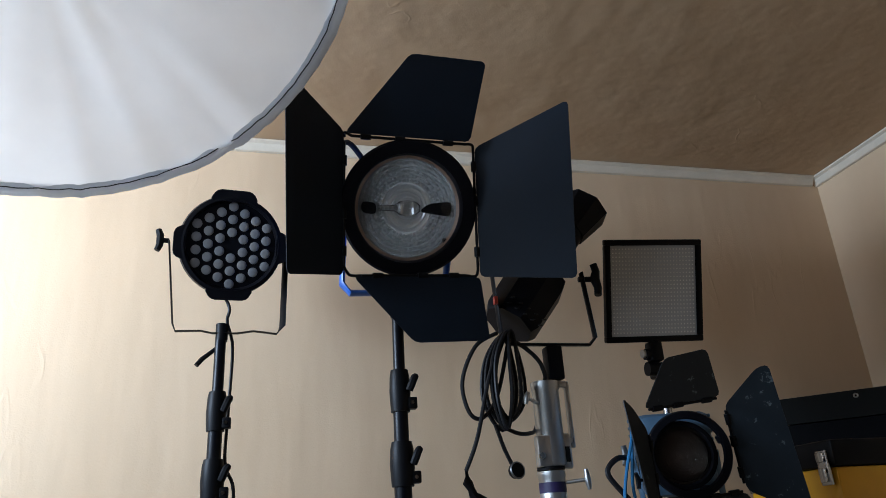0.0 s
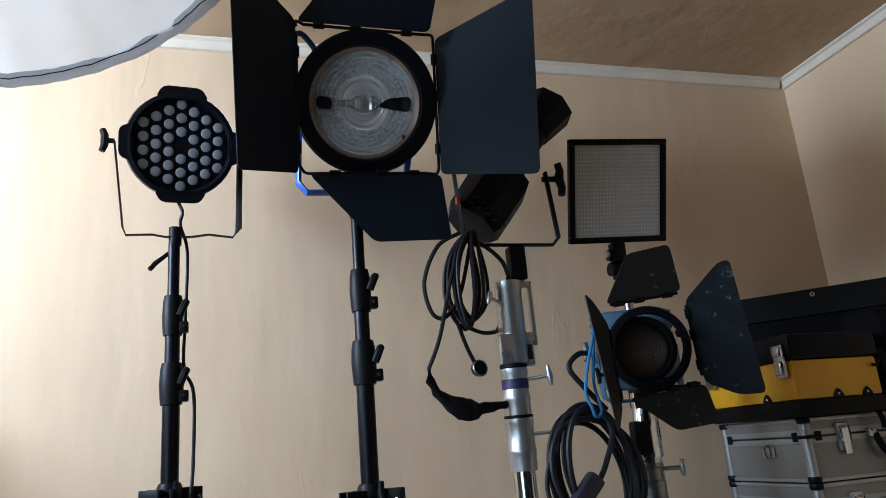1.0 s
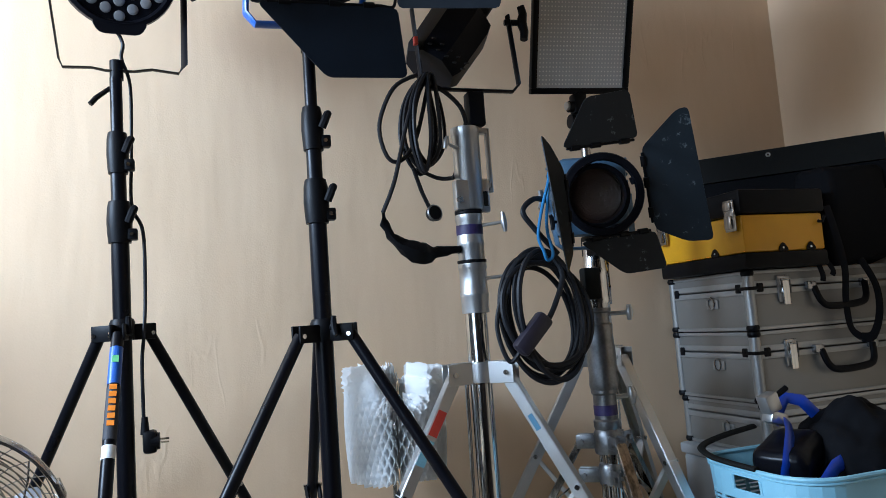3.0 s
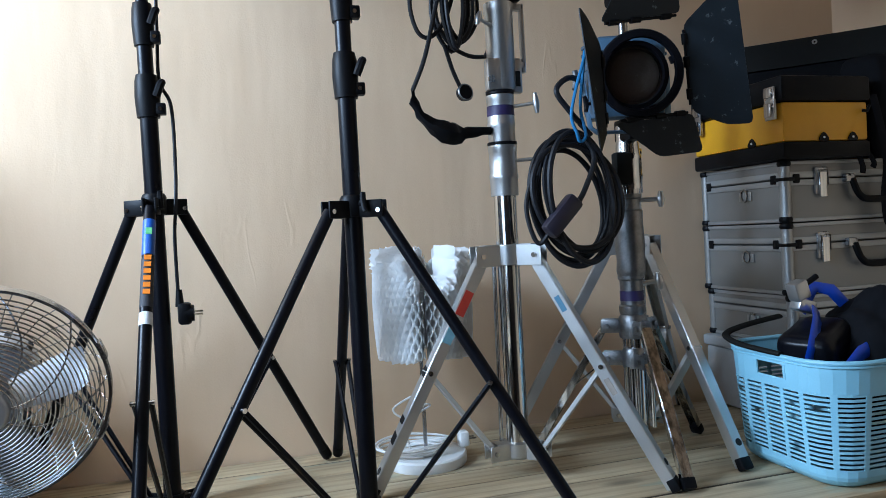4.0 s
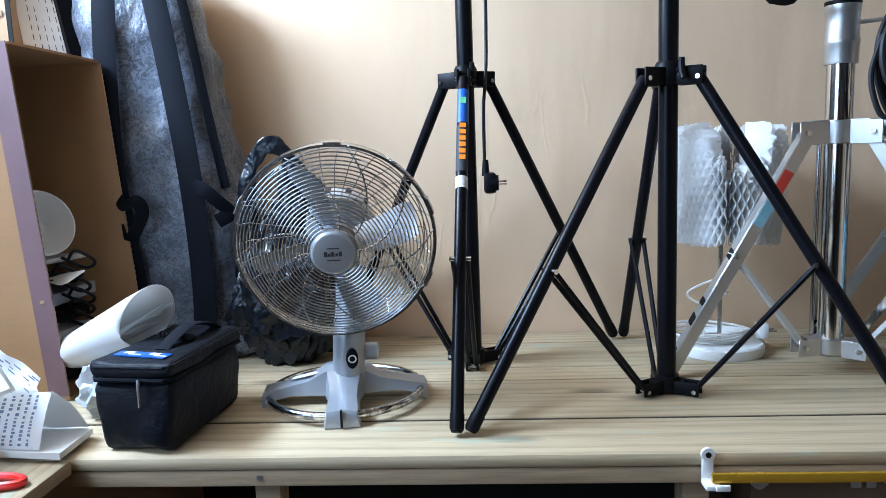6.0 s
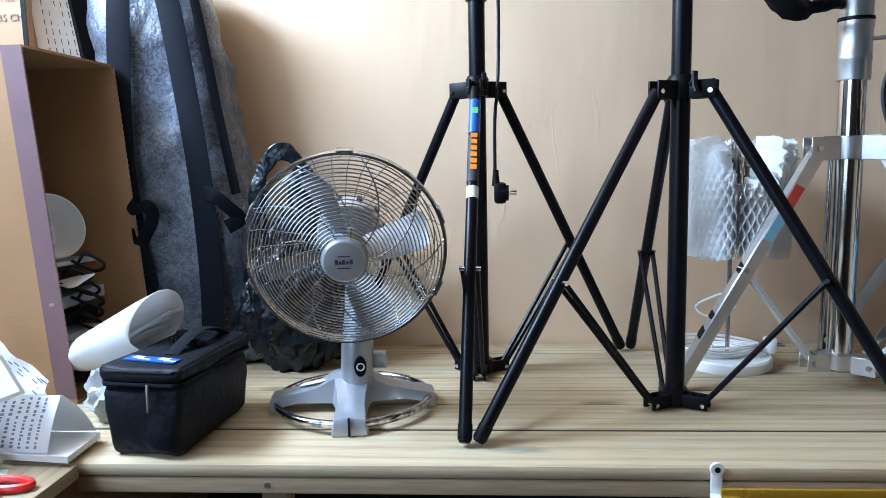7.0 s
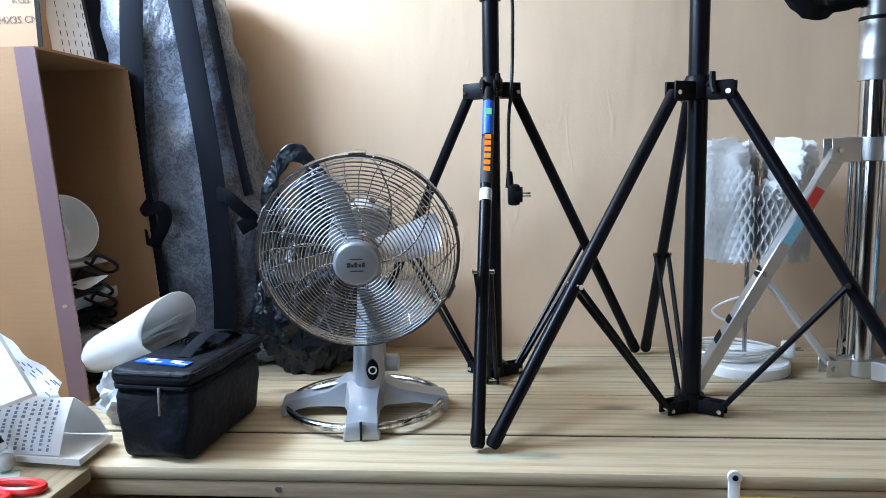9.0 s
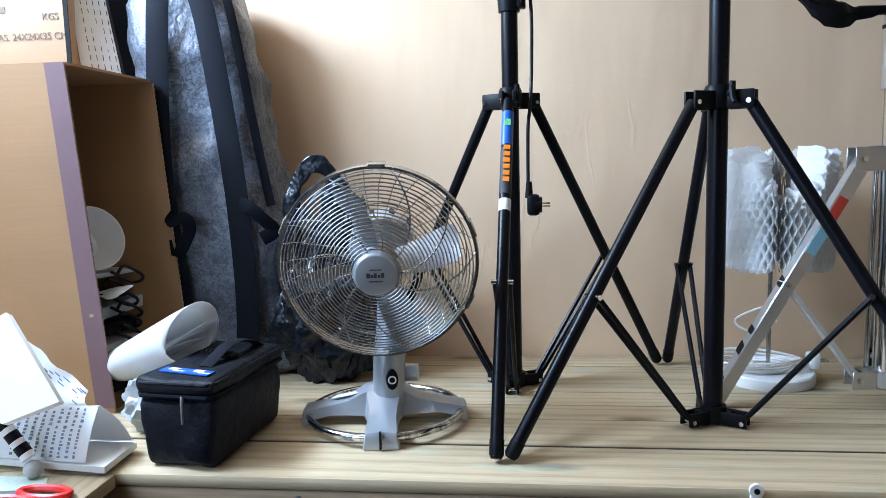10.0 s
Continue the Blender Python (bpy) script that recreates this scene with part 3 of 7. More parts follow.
def t_handle(parent, root, tip, half, r=0.0055):
    root, tip = Vector(root), Vector(tip)
    ax = (tip - root).normalized()
    s = ax.cross(Vector((0, 1, 0)))
    s = (s if s.length > 0.1 else Vector((0, 0, 1))).normalized()
    b = sweep(bmesh.new(), [root, tip], r * 0.8, 10)
    sweep(b, [tip - s * half, tip - s * half * 0.5, tip, tip + s * half * 0.5, tip + s * half], [r * 0.8, r * 1.2, r * 1.5, r * 1.2, r * 0.8], 10)
    part("tee_handle", b, ALU, parent)


t_handle(s3, (1.41, 1.60, 1.69), (1.458, 1.575, 1.694), 0.024)
t_handle(s3, (1.41, 1.60, 1.56), (1.470, 1.575, 1.563), 0.03)
t_handle(s3, (1.365, 1.60, 1.88), (1.325, 1.58, 1.892), 0.016)
b = lathe([(0.0329, 1.668), (0.0331, 1.668), (0.0331, 1.692), (0.0329, 1.692)], Matrix.Translation((1.383, 1.617, 0)), closed=True)
part("label", b, PURPLE, s3, "purple paper label")
for d, f, m in ((184, 0.2, REDLAB), (184, 0.32, mk("pale_blue_sticker", (0.25, 0.5, 0.62), 0.4, bump=0)), (316, 0.22, mk("blue_sticker", (0.10, 0.24, 0.36), 0.4, bump=0)), (316, 0.58, mk("sky_sticker", (0.30, 0.26, 0.22), 0.4, bump=0))):
    p, q = polar((1.383, 1.617), d, 0.070, 1.335), polar((1.383, 1.617), d, 0.37, BENCH + 0.012)
    side = Vector((-math.sin(radians(d)), math.cos(radians(d)), 0))
    m3 = axes(p.lerp(q, f), (q - p).normalized(), side)
    sg = -1 if d == 316 else 1
    b = bmesh.new()
    block(b, (0.022 if d == 184 else 0.013, 0.0012, 0.062 if d == 184 else 0.04), m3 @ Matrix.Translation((0.005, -0.0155 * (1 if d == 316 else -1), 0)))
    part("sticker", b, m, s3, "worn coloured tape sticker")

for f, ln2 in ((0.50, 0.030), (0.70, 0.022), (0.775, 0.034)):
    p, q = polar((1.383, 1.617), 184, 0.070, 1.335), polar((1.383, 1.617), 184, 0.37, BENCH + 0.012)
    m3 = axes(p.lerp(q, f), (q - p).normalized(), (-math.sin(radians(184)), math.cos(radians(184)), 0))
    b = bmesh.new()
    plate([m3 @ Vector(v) for v in ((-0.0099, -0.013, -ln2 / 2), (-0.0099, 0.013, -ln2 * 0.2), (-0.0099, 0.012, ln2 / 2), (-0.0099, -0.013, ln2 * 0.3))], 0.0006, b, 0.004)
    part("tape_scrap", b, PLAST, s3, "torn black tape scrap")

s5 = silver_stand(1.815, 1.765, (278, 158, 38), 0.365, ((1.477, 1.602, 0.0335, CHROME), (1.602, 1.80, 0.022, STEEL), (1.80, 1.985, 0.013, STEEL)), "chrome stand standing behind, its legs folded under")

# the older stand with a grey casting
s4 = thing("steel_light_stand", (1.715, 1.605, BENCH), "worn chrome light stand with a grey casting", "light stand", "chrome light stands")
V4 = lambda z, dx=0, dy=0: Vector((1.715 + dx, 1.605 + dy, z))
part("main_tube", tube(V4(0.86), V4(1.28), 0.024, sides=28), CHROME, s4)
for dx, dy in ((-0.034, -0.012), (-0.018, -0.032), (0.02, -0.032), (0.035, -0.008)):
    part("guide_rod", tube(V4(0.88, dx, dy), V4(1.035, dx, dy), 0.0062, sides=12), CHROME, s4)
part("riser_tube", tube(V4(1.43), V4(1.64), 0.027, sides=28), CHROME, s4)
part("riser_collar", lathe([(0.0, 1.48), (0.031, 1.48), (0.033, 1.49), (0.031, 1.50), (0.031, 1.55), (0.034, 1.56), (0.031, 1.57), (0.028, 1.60), (0, 1.60)], Matrix.Translation((1.715, 1.605, 0))), CHROME, s4)
part("casting", lathe([(0.0, 1.262), (0.034, 1.262), (0.037, 1.275), (0.035, 1.30), (0.037, 1.34), (0.034, 1.40), (0.035, 1.425), (0.030, 1.43), (0.030, 1.455), (0.034, 1.458), (0.034, 1.468), (0, 1.468)], Matrix.Translation((1.710, 1.605, 0))), WORNCH, s4, "dull grey cast sleeve")
part("lower_sleeve", lathe([(0, 1.165), (0.031, 1.165), (0.033, 1.172), (0.033, 1.186), (0.029, 1.19), (0.029, 1.25), (0.033, 1.255), (0.033, 1.262), (0, 1.262)], Matrix.Translation((1.708, 1.605, 0))), WORNCH, s4)
part("label", lathe([(0.0293, 1.20), (0.0297, 1.20), (0.0297, 1.225), (0.0293, 1.225)], Matrix.Translation((1.708, 1.605, 0)), closed=True), PURPLE, s4, "purple paper label")
t_handle(s4, (1.74, 1.60, 1.452), (1.785, 1.575, 1.452), 0.02, 0.007)
t_handle(s4, (1.735, 1.60, 1.24), (1.775, 1.585, 1.245), 0.022, 0.008)
ub = part("upper_bracket", lathe([(0.0, 1.105), (0.034, 1.105), (0.036, 1.112), (0.036, 1.155), (0.03, 1.165), (0, 1.165)], Matrix.Translation((1.708, 1.605, 0))), WORNCH, s4)
lb = part("lower_bracket", lathe([(0.0, 1.03), (0.030, 1.03), (0.032, 1.04), (0.032, 1.07), (0.027, 1.08), (0, 1.08)], Matrix.Translation((1.708, 1.605, 0))), WORNCH, s4)
for d in (262, 22, 142):
    rot = Matrix.Rotation(radians(d), 4, "Z")
    side = rot.to_3x3() @ Vector((0, 1, 0))
    for zz, prt in ((1.135, ub), (1.052, lb)):
        b = bmesh.new()
        for sy in (-0.012, 0.012):
            block(b, (0.055, 0.006, 0.034), Matrix.Translation((1.708, 1.605, zz)) @ rot @ Matrix.Translation((0.052, sy, 0)), 0.002)
        block(b, (0.03, 0.02, 0.026), Matrix.Translation((1.708, 1.605, zz)) @ rot @ Matrix.Translation((0.038, 0, 0)), 0.002)
        part("arm", b, WORNCH, prt)
        part("bolt", tube(Vector((1.708, 1.605, zz)) + rot.to_3x3() @ Vector((0.066, -0.022, 0)), Vector((1.708, 1.605, zz)) + rot.to_3x3() @ Vector((0.066, 0.022, 0)), 0.007, sides=8), WORNCH, prt)
    p, q = polar((1.708, 1.605), d, 0.07, 1.135), polar((1.708, 1.605), d, 0.262, BENCH + 0.014)
    ax = (q - p).normalized()
    m = axes((p + q) / 2, ax, side)
    b = bmesh.new()
    block(b, (0.003, 0.026, (q - p).length), m @ Matrix.Translation((-0.008, 0, 0)), 0.0008, 1)
    for sy in (-0.0125, 0.0125):
        block(b, (0.016, 0.003, (q - p).length), m @ Matrix.Translation((0, sy, 0)), 0.0008, 1)
    leg = part("leg", b, CHROME, s4)
    part("foot_cap", (lambda bb: (block(bb, (0.022, 0.032, 0.026), axes(q - ax * 0.005, ax, side), 0.004), bb)[1])(bmesh.new()), PLAST, leg)
    j, k = p.lerp(q, 0.52), polar((1.708, 1.605), d, 0.07, 1.05)
    b = bmesh.new()
    block(b, (0.004, 0.018, (j - k).length + 0.02), axes((j + k) / 2, (j - k).normalized(), side), 0.001, 1)
    part("brace", b, CHROME, s4)


# ---- lamp heads ----
def yoke(parent, a, b, r0, r1, mat, name="yoke", wide=0.012, thick=0.35):
    """A flat strip bent into a U: from a, down to r0, across to r1, up to b."""
    a, b, r0, r1 = (Vector(p) for p in (a, b, r0, r1))
    pts = [a, a.lerp(r0, 0.5), a.lerp(r0, 0.9), r0.lerp(r1, 0.08), r0.lerp(r1, 0.3), r0.lerp(r1, 0.5), r0.lerp(r1, 0.7), r0.lerp(r1, 0.92), b.lerp(r1, 0.9), b.lerp(r1, 0.5), b]
    return part(name, sweep(bmesh.new(), pts, wide, 8, flat=thick, up=(1, 0, 0)), mat, parent)


# round LED par
par = thing("par_light", (0.587, 1.74, 2.075), "round black stage light with thirty-six small lenses", "stage light")
pc = Vector((0.597, 1.680, 2.315))
pm = axes(pc, (0.16, -1, -0.36), (0.06, 0, 1))
part("housing", lathe([(0, -0.13), (0.07, -0.13), (0.10, -0.10), (0.118, -0.06), (0.126, -0.01), (0.126, 0.0), (0.117, 0.004), (0.117, -0.004), (0, -0.004)], pm, 40), BLACK, par)
rim = part("front_ring", lathe([(0.112, 0.001), (0.118, 0.012), (0.128, 0.010), (0.131, -0.01), (0.128, -0.03), (0.122, -0.03), (0.122, -0.004), (0.112, -0.003)], pm, 40, closed=True), BLACK, par)
for ang in (95, 275, 5, 185):
    m = pm @ Matrix.Rotation(radians(ang), 4, "Z")
    b = bmesh.new()
    w = 0.10 if ang in (95, 275) else 0.075
    b2 = [m @ Vector(p) for p in ((0.112, -w * 0.62, 0), (0.112, w * 0.62, 0), (0.142, w * 0.45, 0), (0.142, -w * 0.45, 0))]
    plate(b2, 0.022, b)
    part("tab", b, BLACK, rim)
for q in range(-3, 4):
    for r2 in range(-3, 4):
        if abs(q + r2) > 3 or (q == 0 and r2 == 0):
            continue
        px0, py0 = 0.0335 * (q + r2 / 2), 0.0335 * r2 * math.sqrt(3) / 2
        m = pm @ Matrix.Rotation(radians(35), 4, "Z") @ Matrix.Translation((px0, py0, -0.0035))
        part("lens", lathe([(0.0125, 0), (0.0122, 0.003), (0.0100, 0.0042), (0.005, 0.0046), (0, 0.0048)], m, 14), LEDLENS, par)
part("yoke", sweep(bmesh.new(), [pm @ Vector(p) for p in ((-0.15, -0.01, -0.05),)] + [Vector((0.462, 1.735, 2.12)), Vector((0.470, 1.735, 2.100)), Vector((0.53, 1.737, 2.102)), Vector((0.56, 1.738, 2.096)), Vector((0.62, 1.738, 2.096)), Vector((0.66, 1.737, 2.102)), Vector((0.718, 1.735, 2.094)), Vector((0.732, 1.735, 2.115))] + [pm @ Vector((0.15, -0.01, -0.05))], 0.012, 8, flat=0.2, up=(1, 0, 0)), BLACK, par)
kn = pm @ Vector((-0.15, -0.01, -0.05))
part("side_knob", knob(kn, (-1, -0.1, 0), 0.022), PLAST, par)
part("side_knob", knob(pm @ Vector((0.15, -0.01, -0.05)), (1, 0, 0), 0.018), PLAST, par)
part("spigot", tube((0.582, 1.74, 2.0755), (0.582, 1.74, 2.12), 0.015), PLAST, par)
part("spigot_lever", sweep(bmesh.new(), [(0.57, 1.735, 2.055), (0.54, 1.72, 2.025), (0.528, 1.715, 2.008)], [0.005, 0.006, 0.006], 8), PLAST, par)
part("power_cable", sweep(bmesh.new(), spline([pm @ Vector((-0.01, -0.11, -0.06)), (0.598, 1.72, 2.16), (0.594, 1.735, 2.125), (0.61, 1.75, 2.06), (0.607, 1.76, 1.90), (0.607, 1.735, 1.777), (0.630, 1.722, 1.713), (0.631, 1.72, 1.572), (0.627, 1.705, 1.482), (0.621, 1.71, 1.419), (0.620, 1.72, 1.300)]), 0.0042, 8), RUBBER, par)
plug = part("plug", (lambda bb: (block(bb, (0.03, 0.034, 0.05), Matrix.Translation((0.632, 1.722, 1.245)), 0.008), tube((0.622, 1.72, 1.30), (0.622, 1.72, 1.262), 0.0065, 0.010, 12, bb), tube((0.632, 1.722, 1.245), (0.652, 1.722, 1.245), 0.0185, 0.0185, 20, bb), bb)[3])(bmesh.new()), PLAST, par, "black angled mains plug")
for dz in (-0.0095, 0.0095):
    part("pin", tube((0.652, 1.722 + dz * 0.6, 1.245 + dz * 0.3), (0.671, 1.722 + dz * 0.6, 1.245 + dz * 0.3), 0.0024, sides=8), CHROME, plug)


def barn_leaf(parent, corners, mat, hinge_a, hinge_b):
    leaf = part("barn_door", plate(corners, 0.0022), mat, parent)
    a, c = Vector(hinge_a), Vector(hinge_b)
    part("hinge_rod", sweep(bmesh.new(), [a, c], 0.0035, 8), PLAST, leaf)
    for f in (0.12, 0.42, 0.85):
        p = a.lerp(c, f)
        part("hinge", tube(p - (c - a).normalized() * 0.012, p + (c - a).normalized() * 0.012, 0.007, sides=10), PLAST, leaf)
    return leaf


# big lamp with four barn doors
big = thing("barn_door_lamp", (0.995, 1.513, 2.05), "large black lamp with four barn doors and a ribbed glass lens", "studio lamp")
bc = Vector((1.012, 1.405, 2.312))
bmx = axes(bc, (-0.07, -1, -0.50))
part("front_ring", lathe([(0.127, -0.004), (0.130, 0.006), (0.158, 0.006), (0.163, 0.0), (0.163, -0.03), (0.150, -0.032), (0.127, -0.03)], bmx, 56, closed=True), BLACK, big)
part("housing", lathe([(0.127, -0.02), (0.150, -0.03), (0.152, -0.16), (0.13, -0.22), (0.09, -0.26), (0, -0.27), (0, -0.262), (0.126, -0.20), (0.127, -0.10)], bmx, 48, closed=False), BLUEM, big, "blue painted lamp housing")
part("trim_ring", lathe([(0.119, -0.030), (0.1265, -0.022), (0.1268, -0.036), (0.119, -0.037)], bmx, 48, closed=True), COPPER, big, "copper coloured lens ring")
# ribbed reflector: rings of small pillow facets outside, smooth rings inside
NF, RINGS, SUB = 50, 11, 3
refl = bmesh.new()
rows = []
for i in range(RINGS * SUB + 1):
    f = i / (RINGS * SUB)
    rad = 0.1255 - 0.1215 * f
    rib = abs(math.sin(math.pi * f * RINGS))
    rows.append([])
    for k in range(NF * 2):
        ang = math.tau * k / (NF * 2)
        pillow = (0.0060 if k % 2 else 0.0) if f < 0.55 else 0.0
        z = -0.034 - 0.034 * (1 - (1 - f) ** 2) + rib * (0.0036 + pillow)
        rows[-1].append(refl.verts.new(bmx @ Vector((rad * math.cos(ang), rad * math.sin(ang), z))))
for p, q in zip(rows, rows[1:]):
    for k in range(NF * 2):
        refl.faces.new((p[k], p[(k + 1) % (NF * 2)], q[(k + 1) % (NF * 2)], q[k]))
refl.faces.new(rows[-1])
part("reflector", refl, REFL, big, "ribbed silver reflector", smooth=30)
gl = part("glass_lens", lathe([(0.122, -0.022), (0.08, -0.016), (0.04, -0.013), (0, -0.012), (0, -0.0145), (0.04, -0.0155), (0.08, -0.0185), (0.122, -0.0245)], bmx, 48), GLASS, big)
gl.visible_shadow = False
b = bmesh.new()
plate([bmx @ Vector(p) for p in ((0.026, -0.008, -0.036), (0.105, -0.02, -0.036), (0.108, 0.018, -0.036), (0.05, 0.012, -0.036))], 0.012, b)
part("bulb_holder", b, PLAST, big)
b = bmesh.new()
plate([bmx @ Vector(p) for p in ((-0.11, -0.012, -0.036), (-0.075, -0.016, -0.036), (-0.075, 0.012, -0.036), (-0.11, 0.016, -0.036))], 0.012, b)
part("bulb_holder", b, PLAST, big)
part("bulb", sweep(bmesh.new(), [bmx @ Vector((x0, 0, -0.044)) for x0 in (-0.075, -0.03, -0.02, 0.0, 0.02, 0.03)], [0.006, 0.008, 0.016, 0.019, 0.016, 0.008], 14), GLASS, big)
for ang in (215, 320, 60):
    part("screw", tube(bmx @ Vector((0.119 * math.cos(radians(ang)), 0.119 * math.sin(radians(ang)), -0.036)), bmx @ Vector((0.119 * math.cos(radians(ang)), 0.119 * math.sin(radians(ang)), -0.027)), 0.006, sides=8), STEEL, big)
barn_leaf(big, [(0.853, 1.33, 2.462), (1.153, 1.33, 2.460), (1.195, 1.28, 2.66), (1.007, 1.28, 2.664)], BARN, (0.87, 1.335, 2.458), (1.14, 1.335, 2.456))
barn_leaf(big, [(1.176, 1.37, 2.469), (1.183, 1.43, 2.153), (1.371, 1.30, 2.108), (1.369, 1.22, 2.528)], BARN, (1.172, 1.372, 2.455), (1.179, 1.43, 2.17))
barn_leaf(big, [(1.183, 1.43, 2.153), (0.881, 1.43, 2.146), (1.024, 1.455, 1.998), (1.203, 1.455, 2.004)], BARN, (1.148, 1.431, 2.156), (0.901, 1.431, 2.149))
barn_leaf(big, [(0.861, 1.46, 2.16), (0.854, 1.36, 2.485), (0.714, 1.24, 2.562), (0.73, 1.33, 2.112)], BARN, (0.862, 1.455, 2.18), (0.856, 1.368, 2.46))
for a, c in (((0.856, 1.36, 2.47), (0.87, 1.335, 2.458)), ((1.14, 1.335, 2.456), (1.172, 1.372, 2.455)), ((1.179, 1.43, 2.17), (1.148, 1.431, 2.156)), ((0.901, 1.431, 2.149), (0.862, 1.455, 2.18))):
    mid = (Vector(a) + Vector(c)) / 2 + (Vector(a) - bc).normalized() * 0.012
    part("corner_rod", sweep(bmesh.new(), spline([a, mid, c], 4), 0.0035, 8), PLAST, big)
yoke(big, bmx @ Vector((-0.146, 0, -0.15)), bmx @ Vector((0.140, 0, -0.15)), (0.864, 1.52, 2.135), (1.118, 1.54, 2.150), BLUEM, wide=0.016, thick=0.45)
part("spigot", tube((0.995, 1.513, 2.0755), (0.995, 1.513, 2.145), 0.0165), PLAST, big)
part("power_cable", sweep(bmesh.new(), spline([bmx @ Vector((-0.13, 0.05, -0.2)), (0.86, 1.52, 2.45), (0.842, 1.47, 2.47), (0.87, 1.42, 2.49), (0.93, 1.50, 2.47)]), 0.007, 8), RUBBER, big)

# black spotlight on the chrome stand
spot = thing("spotlight", (1.390, 1.617, 1.94), "black vented spotlight with a hooded front on a wide yoke", "studio lamp")
sc = Vector((1.392, 1.665, 2.195))
sdir = Vector((0.25, 0.04, 0.33)).normalized()
sm = axes(sc, sdir)
b = lathe([(0, -0.12), (0.07, -0.12), (0.082, -0.10), (0.086, 0.04), (0.080, 0.07), (0.055, 0.09), (0, 0.09)], sm, 8)
body = part("housing", b, BLACK, spot)
for i in range(5):
    for jx in range(2):
        m = axes(sc + sdir * (-0.10 + 0.02 * jx) + Vector((0.05 - 0.020 * i, -0.0785, -0.038 + 0.015 * i)), (0.05, -1, -0.2))
        part("vent", (lambda bb: (block(bb, (0.012, 0.004, 0.009), m, 0.002, 1), bb)[1])(bmesh.new()), DARK, body)
part("front_barrel", lathe([(0.040, 0.08), (0.046, 0.09), (0.046, 0.27), (0.042, 0.27), (0.036, 0.09)], sm, 32, closed=True), BLACK, spot)
part("hood", lathe([(0.042, 0.25), (0.052, 0.25), (0.078, 0.36), (0.074, 0.36), (0.048, 0.26), (0.042, 0.26)], sm, 8, closed=True), BLACK, spot)
part("lens", lathe([(0.041, 0.22), (0.03, 0.228), (0, 0.232), (0, 0.22), (0.041, 0.216)], sm, 32), FRES, spot)
yoke(spot, (1.525, 1.60, 2.235), (1.268, 1.60, 2.235), (1.548, 1.61, 2.035), (1.285, 1.61, 2.035), BLACK, wide=0.013, thick=0.3)
part("side_knob", (lambda bb: (tube((1.515, 1.60, 2.215), (1.556, 1.595, 2.215), 0.008, sides=10, bm=bb), sweep(bb, [(1.562, 1.590, 2.168), (1.566, 1.592, 2.19), (1.560, 1.593, 2.215), (1.566, 1.592, 2.238), (1.560, 1.590, 2.258)], [0.010, 0.011, 0.014, 0.011, 0.010], 10), bb)[2])(bmesh.new()), PLAST, spot)
part("spigot", slab((1.398, 1.594, 1.9415), (1.442, 1.634, 2.03), 0.006), BLACK, spot)
part("red_tag", slab((1.262, 1.575, 2.135), (1.272, 1.59, 2.155), 0.002), REDLAB, spot, "small red cable tag")
random.seed(4)
for i in range(6):
    cx, w, lo = 1.270 + random.uniform(-0.012, 0.012), 0.020 + 0.006 * i, 1.815 + random.uniform(0, 0.03)
    yy = 1.565 + 0.009 * i
    pts = [(cx + 0.02, yy, 2.06 + random.uniform(-0.01, 0.01)), (cx + w, yy, 1.98), (cx + w, yy + 0.005, 1.89), (cx, yy, lo), (cx - w, yy - 0.004, 1.89), (cx - w * 0.7, yy, 1.99)]
    part("cable_loop", sweep(bmesh.new(), spline(pts, 6, True), 0.0052, 8, closed=True), RUBBER, spot)
part("cable_end", sweep(bmesh.new(), spline([(1.26, 1.57, 2.055), (1.20, 1.57, 2.02), (1.163, 1.58, 1.935), (1.175, 1.58, 1.86), (1.208, 1.58, 1.846), (1.25, 1.58, 1.90), (1.29, 1.585, 2.03)]), 0.0052, 8), RUBBER, spot)
part("cable_end", sweep(bmesh.new(), spline([(1.25, 1.59, 1.83), (1.30, 1.60, 1.81), (1.342, 1.62, 1.812), (1.37, 1.655, 1.83), (1.40, 1.66, 1.90)]), 0.0052, 8), RUBBER, spot)
part("cable_end", sweep(bmesh.new(), spline([(1.29, 1.60, 2.05), (1.34, 1.61, 2.03), (1.375, 1.60, 1.99), (1.388, 1.60, 1.952), (1.39, 1.61, 1.945)]), 0.0058, 8), RUBBER, spot)
part("cable_end", sweep(bmesh.new(), spline([(1.27, 1.585, 2.05), (1.225, 1.57, 1.93), (1.19, 1.575, 1.80), (1.160, 1.59, 1.725)]), 0.0052, 8), RUBBER, spot)
part("cable_end", sweep(bmesh.new(), spline([(1.24, 1.585, 1.83), (1.262, 1.60, 1.775), (1.283, 1.61, 1.735)]), 0.0052, 8), RUBBER, spot)
b = sweep(bmesh.new(), spline([(1.160, 1.59, 1.725), (1.171, 1.60, 1.684), (1.200, 1.60, 1.652), (1.235, 1.60, 1.632), (1.262, 1.60, 1.626), (1.296, 1.60, 1.630), (1.345, 1.60, 1.634), (1.36, 1.63, 1.634)], 3), [0.006, 0.007, 0.008, 0.009, 0.011, 0.013, 0.016, 0.02, 0.024, 0.026, 0.027, 0.027, 0.024, 0.02, 0.012, 0.011, 0.010, 0.009, 0.008, 0.008, 0.007, 0.007], 8, flat=0.7)
for v in b.verts:
    v.co += Vector((noise.noise(v.co * 60), noise.noise(v.co * 50 + Vector((9, 0, 0))), noise.noise(v.co * 70))) * 0.008
part("taped_joint", b, PLAST, spot, "cable joint wrapped in black tape")
